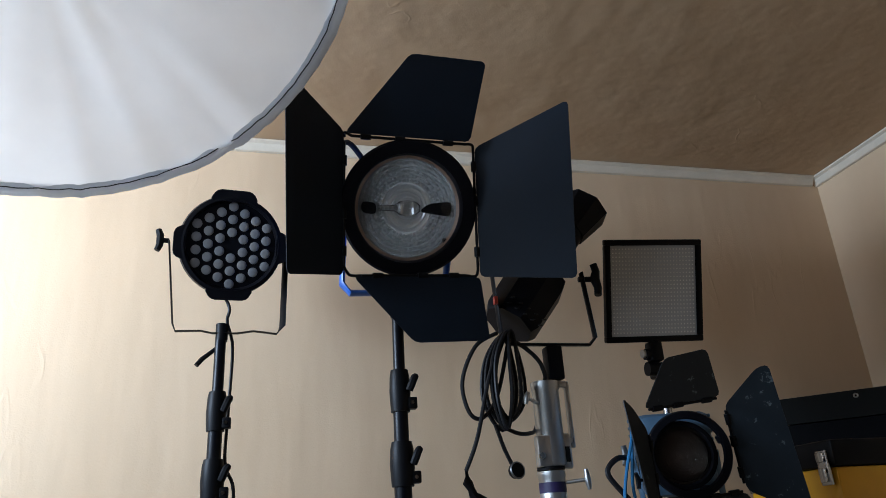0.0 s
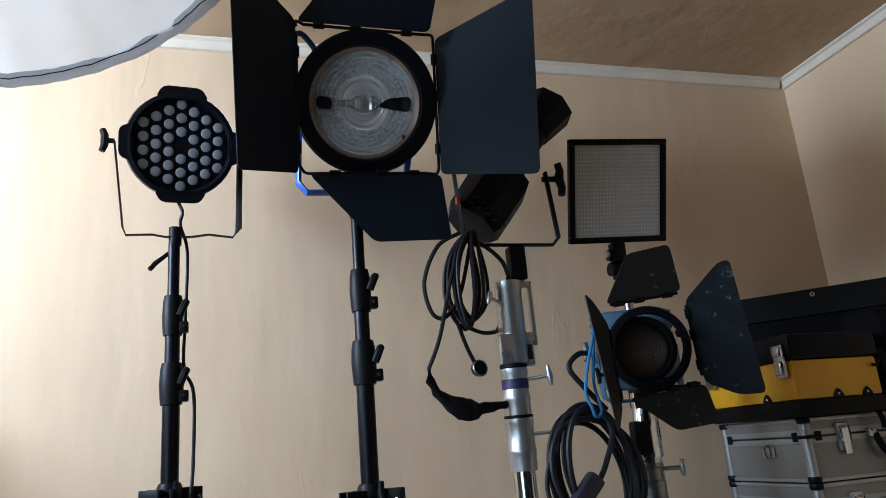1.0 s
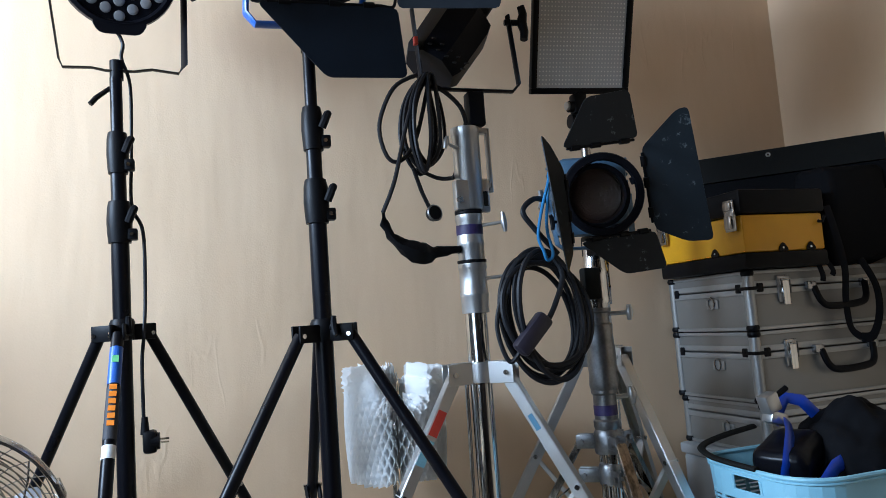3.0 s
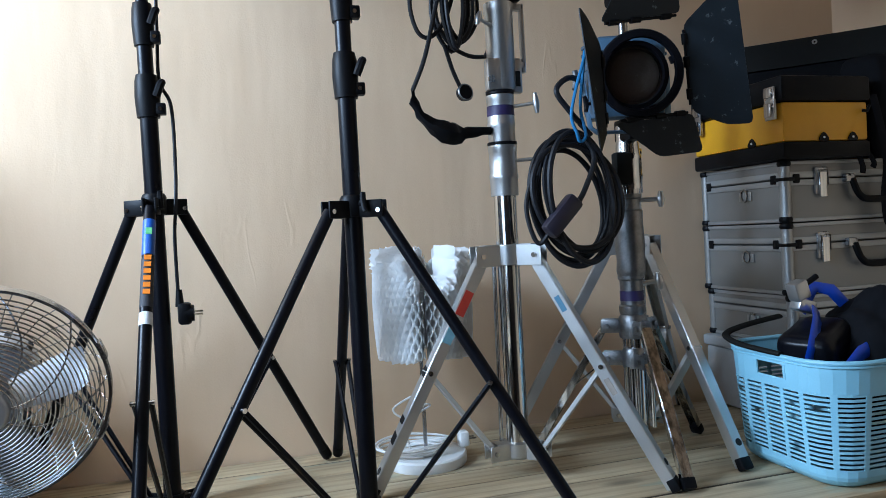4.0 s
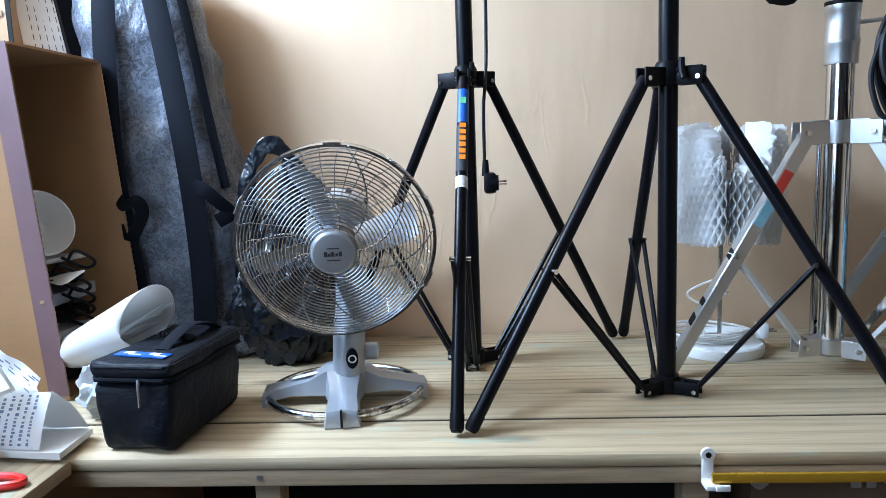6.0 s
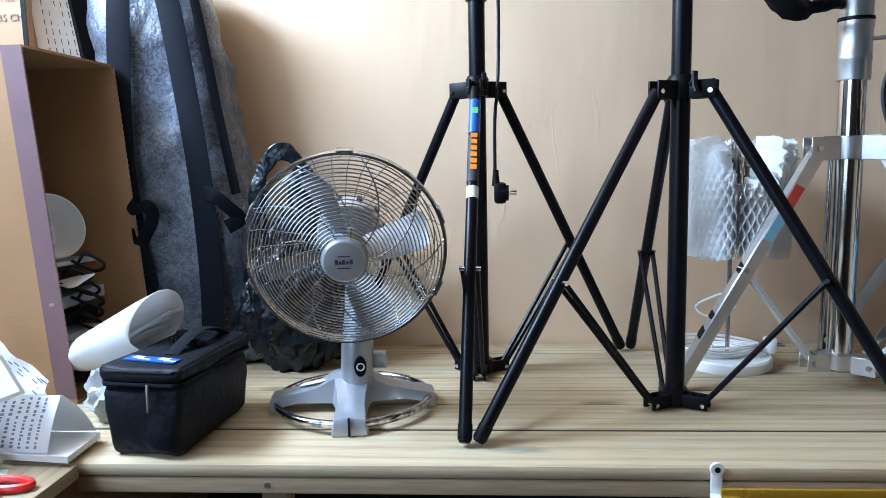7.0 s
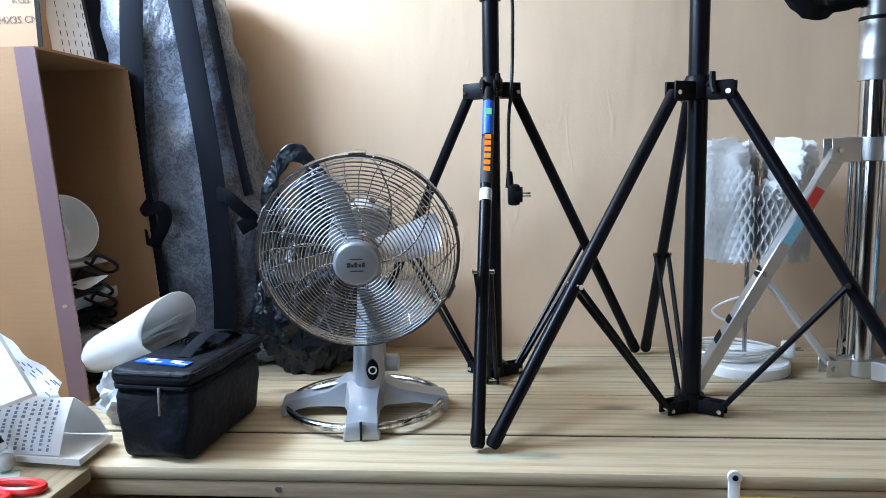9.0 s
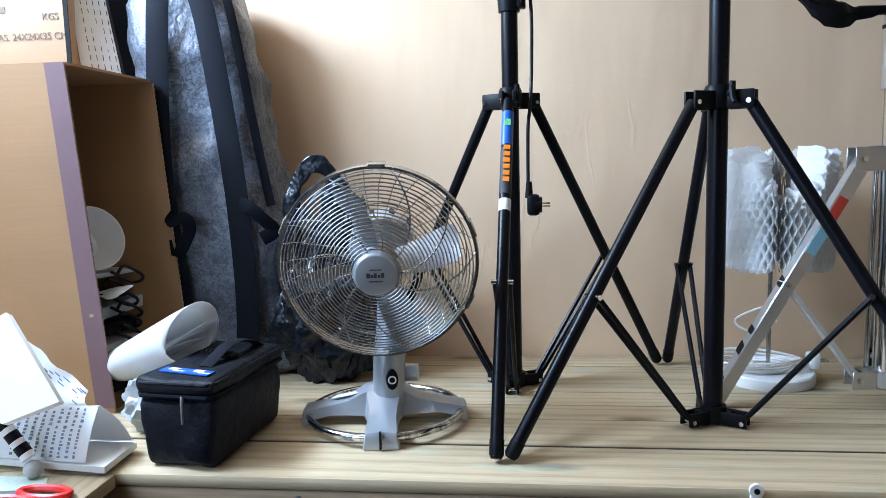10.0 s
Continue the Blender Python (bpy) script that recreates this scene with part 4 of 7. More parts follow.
pl = part("plug", (lambda bb: (lathe([(0, -0.018), (0.012, -0.016), (0.018, -0.008), (0.019, 0.006), (0.017, 0.008), (0, 0.006)], axes((1.288, 1.60, 1.722), (0.2, -1, 0.1)), 20, bb), bb)[1])(bmesh.new()), PLAST, spot, "black mains plug with a pale face")
part("plug_face", lathe([(0.019, 0.004), (0.021, 0.006), (0.019, 0.009), (0.017, 0.008)], axes((1.288, 1.60, 1.722), (0.2, -1, 0.1)), 20, closed=True), WORNCH, pl)

# LED panel
led = thing("led_panel", (1.815, 1.765, 1.985), "square LED light panel with white diffuser and black frame", "light panel")
lx = Vector((0.29, -0.024, 0.003)).normalized()
lyv = Vector((-0.03, -0.10, 0.28))
lyv = (lyv - lx * lyv.dot(lx)).normalized()
lzv = lx.cross(lyv)
LM = Matrix((lx, lyv, lzv)).transposed().to_4x4()
LM.translation = Vector((1.775, 1.665, 2.211))
fr = bmesh.new()
for sx, sy, w, h in ((0, 0.139, 0.296, 0.017), (0, -0.139, 0.296, 0.017), (0.1395, 0, 0.017, 0.262), (-0.1395, 0, 0.017, 0.262)):
    block(fr, (w, h, 0.022), LM @ Matrix.Translation((sx, sy, 0)), 0.003)
part("frame", fr, PLAST, led)
part("back_shell", (lambda bb: (block(bb, (0.27, 0.27, 0.016), LM @ Matrix.Translation((0, 0, -0.014)), 0.004), bb)[1])(bmesh.new()), PLAST, led)
dif = part("diffuser", (lambda bb: (block(bb, (0.264, 0.264, 0.004), LM @ Matrix.Translation((0, 0, 0.001))), bb)[1])(bmesh.new()), LEDPANEL, led, "white diffuser with rows of small LEDs")
b = bmesh.new()
for i in range(26):
    for j in range(22):
        c0 = LM @ Vector((-0.122 + 0.00976 * i, -0.120 + 0.01143 * j, 0.0042))
        vs = [b.verts.new(c0 + (lx * math.cos(k * math.tau / 6) + lyv * math.sin(k * math.tau / 6)) * 0.0026) for k in range(6)]
        top = b.verts.new(c0 + lzv * 0.001)
        for k in range(6):
            b.faces.new((vs[k], vs[(k + 1) % 6], top))
tagged(part("led_grid", b, LEDDOT, dif), kind="stuff")
part("tilt_joint", (lambda bb: (slab((1.757, 1.70, 2.015), (1.797, 1.735, 2.072), 0.006, bb), tube((1.745, 1.717, 2.035), (1.765, 1.717, 2.035), 0.016, sides=16, bm=bb), tube((1.75, 1.725, 1.995), (1.80, 1.725, 1.995), 0.02, sides=16, bm=bb), slab((1.785, 1.725, 1.975), (1.832, 1.782, 2.01), 0.006, bb), bb)[4])(bmesh.new()), PLAST, led)
part("thumb_screw", tube((1.737, 1.717, 2.037), (1.745, 1.717, 2.037), 0.012, sides=16), ALU, led)

# small blue fresnel
kf = thing("fresnel_lamp", (1.715, 1.605, 1.64), "small pale blue fresnel lamp with scuffed black barn doors", "studio lamp")
kc = Vector((1.637, 1.405, 1.727))
km = axes(kc, (-0.32, -1, -0.12))
part("front_ring", lathe([(0.078, -0.006), (0.080, 0.006), (0.094, 0.006), (0.097, 0.0), (0.094, -0.008)], km, 48, closed=True), BLACK, kf)
part("lens_ring", lathe([(0.064, -0.03), (0.066, -0.012), (0.076, -0.014), (0.079, -0.05), (0.066, -0.05)], km @ Matrix.Translation((-0.008, -0.002, 0)), 40, closed=True), BLACK, kf)
fp = [(0.0655, -0.03)]
for i in range(9):
    r = 0.062 - i * 0.0065
    fp += [(r, -0.028), (r - 0.004, -0.022)]
fp += [(0.004, -0.018), (0, -0.017), (0, -0.034), (0.0655, -0.034)]
part("fresnel_lens", lathe(fp, km @ Matrix.Translation((-0.008, -0.002, 0)), 40), FRES, kf, "ribbed fresnel glass", smooth=20)
part("lens_backing", lathe([(0.0665, -0.036), (0.055, -0.044), (0.03, -0.050), (0, -0.052)], km @ Matrix.Translation((-0.008, -0.002, 0)), 32), mk("dim_reflector", (0.16, 0.125, 0.115), 0.4, 0.6), kf)
hs = bmesh.new()
block(hs, (0.17, 0.19, 0.16), km @ Matrix.Translation((-0.008, 0, -0.135)), 0.02)
hs2 = part("housing", hs, BLUELAMP, kf, "pale blue chipped housing")
for k in range(4):
    part("fin", (lambda bb: (block(bb, (0.176, 0.008, 0.13), km @ Matrix.Translation((-0.008, 0.03 + 0.018 * k, -0.135)), 0.002), bb)[1])(bmesh.new()), BLUELAMP, hs2)
for ang in (20, 110, 200, 290):
    part("bracket", (lambda bb: (block(bb, (0.014, 0.018, 0.03), km @ Matrix.Rotation(radians(ang), 4, "Z") @ Matrix.Translation((0.083, 0, -0.012)), 0.003), bb)[1])(bmesh.new()), BLACK, kf)
barn_leaf(kf, [(1.517, 1.36, 1.822), (1.715, 1.36, 1.850), (1.683, 1.33, 1.954), (1.57, 1.33, 1.931)], BARNW, (1.53, 1.362, 1.822), (1.705, 1.362, 1.845))
barn_leaf(kf, [(1.735, 1.38, 1.831), (1.779, 1.42, 1.644), (1.837, 1.38, 1.608), (1.895, 1.36, 1.607), (1.822, 1.31, 1.911), (1.796, 1.32, 1.906)], BARNW, (1.737, 1.382, 1.82), (1.774, 1.42, 1.66))
barn_leaf(kf, [(1.555, 1.42, 1.597), (1.527, 1.38, 1.780), (1.473, 1.33, 1.821), (1.437, 1.30, 1.838), (1.489, 1.33, 1.543)], BARNW, (1.553, 1.418, 1.61), (1.530, 1.382, 1.77))
barn_leaf(kf, [(1.779, 1.42, 1.640), (1.575, 1.42, 1.618), (1.674, 1.40, 1.54), (1.788, 1.40, 1.55)], BARNW, (1.765, 1.42, 1.642), (1.59, 1.42, 1.624))
yoke(kf, km @ Vector((-0.105, 0, -0.13)), km @ Vector((0.095, 0, -0.13)), (1.60, 1.575, 1.62), (1.80, 1.55, 1.62), BLUELAMP, wide=0.012, thick=0.35)
part("spigot", slab((1.69, 1.55, 1.60), (1.735, 1.625, 1.655), 0.006), PLAST, kf)
part("side_clamp", slab((1.655, 1.555, 1.49), (1.700, 1.585, 1.57), 0.006), GREYP, kf)
part("side_knob", knob(km @ Vector((-0.11, 0.0, -0.13)), (-1, -0.4, 0.1), 0.018), WORNCH, kf)
part("side_knob", knob(km @ Vector((-0.095, -0.055, -0.10)), (-1, -0.4, -0.1), 0.014), PLAST, kf)

# heavy cable hung on the fresnel
random.seed(9)
hang = thing("cable_coil", (1.52, 1.52, 1.29), "heavy black extension cable coiled and hung by a blue rope", "cable")
for i in range(8):
    ox, oz = random.uniform(-0.012, 0.012), random.uniform(-0.015, 0.012)
    rx, rz = 0.092 + random.uniform(-0.012, 0.02), 0.135 + random.uniform(-0.018, 0.02)
    yy = 1.478 + 0.009 * i
    pts = []
    for k in range(12):
        a = k * math.tau / 12
        pts.append((1.522 + ox + rx * math.sin(a) + 0.03 * (1 - math.cos(a)) * 0.5, yy + 0.012 * math.sin(a + i), 1.465 + oz + rz * math.cos(a)))
    part("cable_loop", sweep(bmesh.new(), spline(pts, 5, True), 0.0068, 8, closed=True), RUBBER, hang)
part("cable_end", sweep(bmesh.new(), spline([(1.56, 1.50, 1.60), (1.575, 1.485, 1.55), (1.545, 1.48, 1.48), (1.52, 1.475, 1.445)]), 0.0068, 8), RUBBER, hang)
part("cable_end", sweep(bmesh.new(), spline([(1.455, 1.48, 1.39), (1.43, 1.49, 1.36), (1.415, 1.50, 1.39), (1.41, 1.51, 1.45), (1.43, 1.51, 1.52)]), 0.0055, 8), RUBBER, hang)
part("cable_end", sweep(bmesh.new(), spline([(1.56, 1.47, 1.60), (1.50, 1.46, 1.66), (1.475, 1.46, 1.70), (1.51, 1.47, 1.73), (1.56, 1.50, 1.73)]), 0.0065, 8), RUBBER, hang)
part("adapter", (lambda bb: (block(bb, (0.042, 0.036, 0.105), axes((1.475, 1.462, 1.42), (0.72, 0, 0.75), (0, 1, 0)), 0.010), bb)[1])(bmesh.new()), mk("dark_violet_plastic", (0.018, 0.014, 0.024), 0.45), hang, "dark plastic cable adapter")
part("rope", sweep(bmesh.new(), spline([(1.515, 1.45, 1.605), (1.505, 1.452, 1.64), (1.52, 1.455, 1.70), (1.545, 1.46, 1.765), (1.555, 1.47, 1.79), (1.55, 1.475, 1.74), (1.535, 1.465, 1.66), (1.54, 1.455, 1.60), (1.525, 1.455, 1.585), (1.515, 1.45, 1.605)]), 0.004, 8), mk("blue_rope", (0.02, 0.16, 0.36), 0.7, fine=500, bump=0.5), hang, "thin blue rope")


hang.location.x -= 0.018


# ---- things on the bench ----
# desk fan
FX, FY = 0.306, 1.492
fan = thing("desk_fan", (FX, FY, BENCH), "brushed metal desk fan with wire cage, standing still", "fan")
fc = Vector((0.324, 1.388, 1.156))
fm = axes(fc, (0.12, -1, -0.215)) @ Matrix.Scale(0.978, 4)


def ring(bm, m, r, z, wire, n=56, sides=5):
    sweep(bm, [m @ Vector((r * math.cos(k * math.tau / n), r * math.sin(k * math.tau / n), z)) for k in range(n)], wire, sides, closed=True, up=tuple(m.to_3x3() @ Vector((0, 0, 1))))


def dome(r):
    return 0.052 * math.sqrt(max(0.0, 1 - (r / 0.2) ** 2)) + 0.012


b = bmesh.new()
for i in range(21):
    r = 0.050 + 0.0070 * i
    ring(b, fm, r, dome(r), 0.00135, 64, 6)
for k in range(10):
    a0 = k * math.tau / 10
    pts = []
    for s in range(9):
        r = 0.045 + 0.152 * s / 8
        a = a0 + 0.75 * (s / 8) ** 1.2
        pts.append(fm @ Vector((r * math.cos(a), r * math.sin(a), dome(r) - 0.002)))
    sweep(b, pts, 0.0015, 6)
part("front_grille", b, STEEL, fan)
b = bmesh.new()
for r, z in ((0.198, -0.012), (0.18, -0.050), (0.14, -0.078), (0.10, -0.09), (0.07, -0.092)):
    ring(b, fm, r, z, 0.0013)
for k in range(30):
    a = k * math.tau / 30
    sweep(b, [fm @ Vector((r * math.cos(a + tw), r * math.sin(a + tw), z)) for r, z, tw in ((0.198, -0.010, 0), (0.18, -0.05, 0.03), (0.14, -0.078, 0.09), (0.06, -0.093, 0.2))], 0.0010, 5)
part("rear_grille", b, STEEL, fan)
hoop = part("cage_rim", lathe([(0.196, -0.012), (0.2015, -0.013), (0.2035, 0.0), (0.2015, 0.014), (0.196, 0.013)], fm, 72, closed=True), STEEL, fan)
for a in (88, 20, 155, 200, 335):
    part("clip", (lambda bb: (block(bb, (0.005, 0.034, 0.030), fm @ Matrix.Rotation(radians(a), 4, "Z") @ Matrix.Translation((0.203, 0, 0)), 0.002), bb)[1])(bmesh.new()), STEEL, hoop)
badge = part("badge", lathe([(0, 0.072), (0.038, 0.072), (0.041, 0.071), (0.046, 0.064), (0.046, 0.056), (0, 0.056)], fm, 40), SILVER, fan, "round silver badge with dark lettering bars")
for x0, y0, w, h in ((-0.0145, 0.0, 0.007, 0.0095), (-0.0075, -0.0015, 0.005, 0.006), (-0.001, 0.0, 0.006, 0.0095), (0.0065, -0.0015, 0.005, 0.006), (0.0135, 0.0, 0.006, 0.0095), (0.0, -0.0125, 0.026, 0.0022), (0.0, 0.0115, 0.024, 0.002)):
    part("lettering_bar", (lambda bb: (block(bb, (w, h, 0.0008), fm @ Matrix.Translation((x0, y0, 0.0723))), bb)[1])(bmesh.new()), INK, badge)
for a in (8, 104, 188, 284):
    b = bmesh.new()
    grid = []
    for s in range(8):
        r = 0.038 + 0.132 * s / 7
        row = []
        for q in range(7):
            u = q / 6 - 0.5
            half = (0.0165 + 0.016 * (s / 7) ** 0.7) * (0.72 if s == 7 else 1.0)
            ang = radians(a) + 2 * u * half / r + 0.15 * (s / 7)
            row.append((r, ang, 0.008 + u * -0.062))
        grid.append(row)
    vt = [[b.verts.new(fm @ Vector((r * math.cos(g), r * math.sin(g), z + o))) for r, g, z in row] for row in grid for o in (0,)]
    vb = [[b.verts.new(fm @ Vector((r * math.cos(g), r * math.sin(g), z - 0.0016))) for r, g, z in row] for row in grid]
    for s in range(7):
        for q in range(6):
            b.faces.new((vt[s][q], vt[s][q + 1], vt[s + 1][q + 1], vt[s + 1][q]))
            b.faces.new((vb[s][q], vb[s + 1][q], vb[s + 1][q + 1], vb[s][q + 1]))
    edge = [(s, 0) for s in range(8)] + [(7, q) for q in range(1, 7)] + [(s, 6) for s in range(6, -1, -1)] + [(0, q) for q in range(5, 0, -1)]
    for i in range(len(edge)):
        (s, q), (s2_, q2) = edge[i], edge[(i + 1) % len(edge)]
        b.faces.new((vt[s][q], vb[s][q], vb[s2_][q2], vt[s2_][q2]))
    part("blade", b, BLADE, fan)
part("blade_hub", lathe([(0, 0.035), (0.030, 0.033), (0.038, 0.02), (0.038, -0.03), (0, -0.03)], fm, 32), BLADE, fan)
mot = part("motor", lathe([(0.0, -0.21), (0.04, -0.208), (0.062, -0.19), (0.070, -0.16), (0.072, -0.11), (0.066, -0.092), (0.0, -0.09)], fm, 36), SILVER, fan)
for k in range(10):
    a = k * math.tau / 10
    part("vent", (lambda bb: (block(bb, (0.006, 0.012, 0.035), fm @ Matrix.Rotation(a, 4, "Z") @ Matrix.Translation((0.0705, 0, -0.14)), 0.002, 1), bb)[1])(bmesh.new()), DARK, mot)
nk = bmesh.new()
sweep(nk, spline([(FX + 0.012, FY - 0.02, 0.85), (FX + 0.016, FY - 0.02, 0.93), (FX + 0.018, FY - 0.01, 1.00), (FX + 0.016, FY + 0.01, 1.08), (FX + 0.01, FY + 0.02, 1.13)], 4), [0.038, 0.036, 0.035, 0.034, 0.034, 0.034, 0.033, 0.031, 0.029, 0.028, 0.028, 0.027, 0.027, 0.026, 0.026, 0.025, 0.025], 20)
neck = part("neck", nk, SILVER, fan)
part("switch_plate", (lambda bb: (lathe([(0, 0.0), (0.016, 0.0), (0.016, 0.006), (0.013, 0.008), (0, 0.008)], axes((FX + 0.027, FY - 0.053, 0.905), (0.25, -1, 0)) @ Matrix.Diagonal((0.8, 1.35, 1, 1)), 24, bb), bb)[1])(bmesh.new()), PLAST, neck, "black oval speed switch")
part("switch_mark", lathe([(0.006, 0.008), (0.008, 0.0095), (0.009, 0.008)], axes((FX + 0.027, FY - 0.053, 0.905), (0.25, -1, 0)), 16, closed=True), WHITEP, neck)
part("side_button", tube((FX + 0.040, FY, 0.905), (FX + 0.074, FY, 0.905), 0.019), SILVER, neck)
ringbase = lathe([(0.163 + 0.0085 * math.cos(k * math.tau / 10), 0.8205 + 0.0085 * math.sin(k * math.tau / 10)) for k in range(10)], Matrix.Translation((FX, FY, 0)), 64, closed=True)
part("base_ring", ringbase, CHROME, fan, "polished chrome base ring")
for a, wide in ((278, 0.036), (188, 0.034), (8, 0.034), (98, 0.034)):
    m = Matrix.Translation((FX, FY, 0)) @ Matrix.Rotation(radians(a), 4, "Z")
    b = bmesh.new()
    rows = []
    for r, w, z0, z1 in ((0.0, 0.040, 0.826, 0.878), (0.04, 0.042, 0.822, 0.872), (0.075, 0.034, 0.822, 0.852), (0.115, wide * 0.9, 0.822, 0.842), (0.150, wide, 0.815, 0.836), (0.171, wide, 0.801, 0.832), (0.176, wide * 0.95, 0.801, 0.824)):
        rows.append([b.verts.new(m @ Vector(p)) for p in ((r, -w, z0), (r, -w * 0.85, z1), (r, 0, z1 + 0.004), (r, w * 0.85, z1), (r, w, z0))])
    for p, q in zip(rows, rows[1:]):
        for i in range(5):
            b.faces.new((p[i], p[(i + 1) % 5], q[(i + 1) % 5], q[i]))
    b.faces.new(rows[0])
    b.faces.new(rows[-1])
    foot = part("base_arm", b, SILVER, fan)
    if a == 278:
        part("groove", slab((FX + 0.0225, FY - 0.1805, 0.803), (FX + 0.026, FY - 0.173, 0.838)), GREYP, foot)
part("paper_label", plate([Matrix.Translation((FX, FY, 0)) @ Vector(p) for p in ((-0.115, -0.022, 0.8495), (-0.055, -0.028, 0.8645), (-0.05, -0.006, 0.8655), (-0.112, -0.002, 0.8505))], 0.0008), LABELW, fan, "white paper rating label")

# table lamp with a honeycomb paper shade
TLX, TLY = 1.198, 1.802
tl = thing("table_lamp", (TLX, TLY, BENCH), "white table lamp with frayed honeycomb paper shade", "table lamp")
part("base", lathe([(0, 0.8), (0.104, 0.8), (0.106, 0.803), (0.106, 0.824), (0.102, 0.828), (0, 0.829)], Matrix.Translation((TLX, TLY, 0)), 48), WHITEP, tl)
part("stem", tube((TLX, TLY, 0.828), (TLX, TLY, 1.22), 0.0052), STEEL, tl)
random.seed(12)
NV = 112
shade = part("shade", lathe([(0.040, 1.112), (0.062, 1.112), (0.062, 1.25), (0.040, 1.25)], Matrix.Translation((TLX + 0.012, TLY, 0)), 24, closed=True), SHADE, tl, "honeycomb paper shade with a torn top edge")
for i in range(NV):
    a = i * math.tau / NV
    side_angle = (a - radians(-98) + math.pi) % math.tau - math.pi
    front = math.cos(side_angle)
    notch = max(0.0, (front - 0.88) / 0.12)
    z0, z1 = 1.082 + random.uniform(-0.006, 0.006), 1.338 + random.uniform(-0.025, 0.028) - 0.09 * notch
    lean = 0.13 * math.sin(max(-1.57, min(1.57, 3.0 * side_angle)))
    rows, nz = [], 34
    b = bmesh.new()
    for s in range(nz + 1):
        z = z0 + (z1 - z0) * s / nz
        flare = 0.0 if s < nz - 4 else random.uniform(-0.006, 0.012)
        ph = math.sin(math.tau * (z - 1.05) / 0.040) * (1 if i % 2 else -1) * (1.0 if s < nz - 5 else 0.4)
        bulge = 0.010 * math.sin(math.pi * (z - 1.05) / 0.32)
        row = []
        ragged = s > nz - 3
        for r in (0.055, 0.078, 0.10, 0.120 + bulge + flare):
            off = ph * math.pi / NV * 0.80 * (r - 0.04) / 0.08 + lean * (r - 0.055) / 0.07 + (random.uniform(-0.02, 0.02) if s > nz - 5 else 0)
            row.append(b.verts.new((TLX + 0.012 + r * math.cos(a + off), TLY + r * math.sin(a + off), z + (random.uniform(-0.007, 0.005) if ragged else 0.0))))
        rows.append(row)
    for p, q in zip(rows, rows[1:]):
        for k in range(3):
            b.faces.new((p[k], p[k + 1], q[k + 1], q[k]))
    part("paper_vane", b, SHADE, shade, smooth=60)
b = bmesh.new()
for i in range(5):
    r = 0.065 + 0.006 * i
    pts = [(TLX - 0.03 + r * math.cos(k * math.tau / 12) * 1.15, TLY + 0.0 + r * 0.8 * math.sin(k * math.tau / 12), 0.833 + 0.006 * i + 0.004 * math.sin(k + i)) for k in range(12)]
    sweep(b, spline(pts, 4, True), 0.0032, 7, closed=True)
sweep(b, spline([(TLX - 0.05, TLY - 0.05, 0.85), (TLX - 0.06, TLY - 0.04, 0.91), (TLX - 0.01, TLY - 0.03, 0.955), (TLX + 0.01, TLY - 0.02, 0.95), (TLX - 0.055, TLY - 0.03, 0.93), (TLX - 0.085, TLY - 0.02, 0.955), (TLX - 0.02, TLY - 0.02, 0.985), (TLX, TLY, 0.96)]), 0.0028, 7)
part("flex", b, WHITEP, tl, "white cable looped on the base")
pg = part("plug", slab((1.285, 1.775, 0.832), (1.312, 1.81, 0.872), 0.007), WHITEP, tl)
for dy in (-0.009, 0.009):
    part("pin", tube((1.312, 1.792 + dy, 0.852), (1.331, 1.792 + dy, 0.852), 0.0024, sides=8), STEEL, pg)

# black zipped camera bag
cb = thing("camera_bag", (-0.03, 1.35, BENCH), "black padded camera bag with zipped lid and webbing handle", "bag")
zm = Matrix.Translation((-0.008, 1.347, 0.8)) @ Matrix.Rotation(radians(-7), 4, "Z") @ Matrix.Diagonal((0.90, 1.03, 1.05, 1))


def soft_box(size, m, bevel, wob, seed):
    b = bmesh.new()
    block(b, size, None, bevel, 3)
    bmesh.ops.subdivide_edges(b, edges=b.edges[:], cuts=2, use_grid_fill=True)
    for v in b.verts:
        p = v.co * 14 + Vector((seed, 0, 0))
        v.co += Vector((noise.noise(p), noise.noise(p + Vector((5, 0, 0))), noise.noise(p + Vector((0, 7, 0))))) * wob
    b.transform(m)
    return b


def tapered(b):
    """Narrows a soft box a little towards its foot."""
    c = zm @ Vector((0, 0, 0))
    for v in b.verts:
        k = 1 - 0.10 * max(0.0, (0.95 - v.co.z) / 0.15)
        v.co.x = c.x + (v.co.x - c.x) * k
    return b


bod = part("body", tapered(soft_box((0.172, 0.272, 0.128), zm @ Matrix.Translation((0, 0, 0.067)), 0.020, 0.011, 3)), NYLON, cb)
lid = part("lid", soft_box((0.178, 0.278, 0.030), zm @ Matrix.Translation((0, 0.0, 0.148)), 0.014, 0.008, 8), NYLON, cb)
rr = [zm @ Vector(p) for p in ((-0.087, -0.125, 0.133), (-0.075, -0.138, 0.133), (0.075, -0.138, 0.133), (0.088, -0.125, 0.133), (0.088, 0.125, 0.133), (0.075, 0.138, 0.133), (-0.075, 0.138, 0.133), (-0.088, 0.125, 0.133))]
part("zip", sweep(bmesh.new(), rr, 0.0042, 8, closed=True), WEB, cb)
part("piping", sweep(bmesh.new(), [p + Vector((0, 0, 0.024)) for p in rr], 0.0035, 8, closed=True), NYLON, cb)
part("zip_puller", (lambda bb: (sweep(bb, [zm @ Vector(p) for p in ((0.025, -0.144, 0.136), (0.027, -0.149, 0.126), (0.027, -0.149, 0.09))], [0.004, 0.003, 0.0035], 8), bb)[1])(bmesh.new()), WORNCH, cb, "metal zip puller with cord")
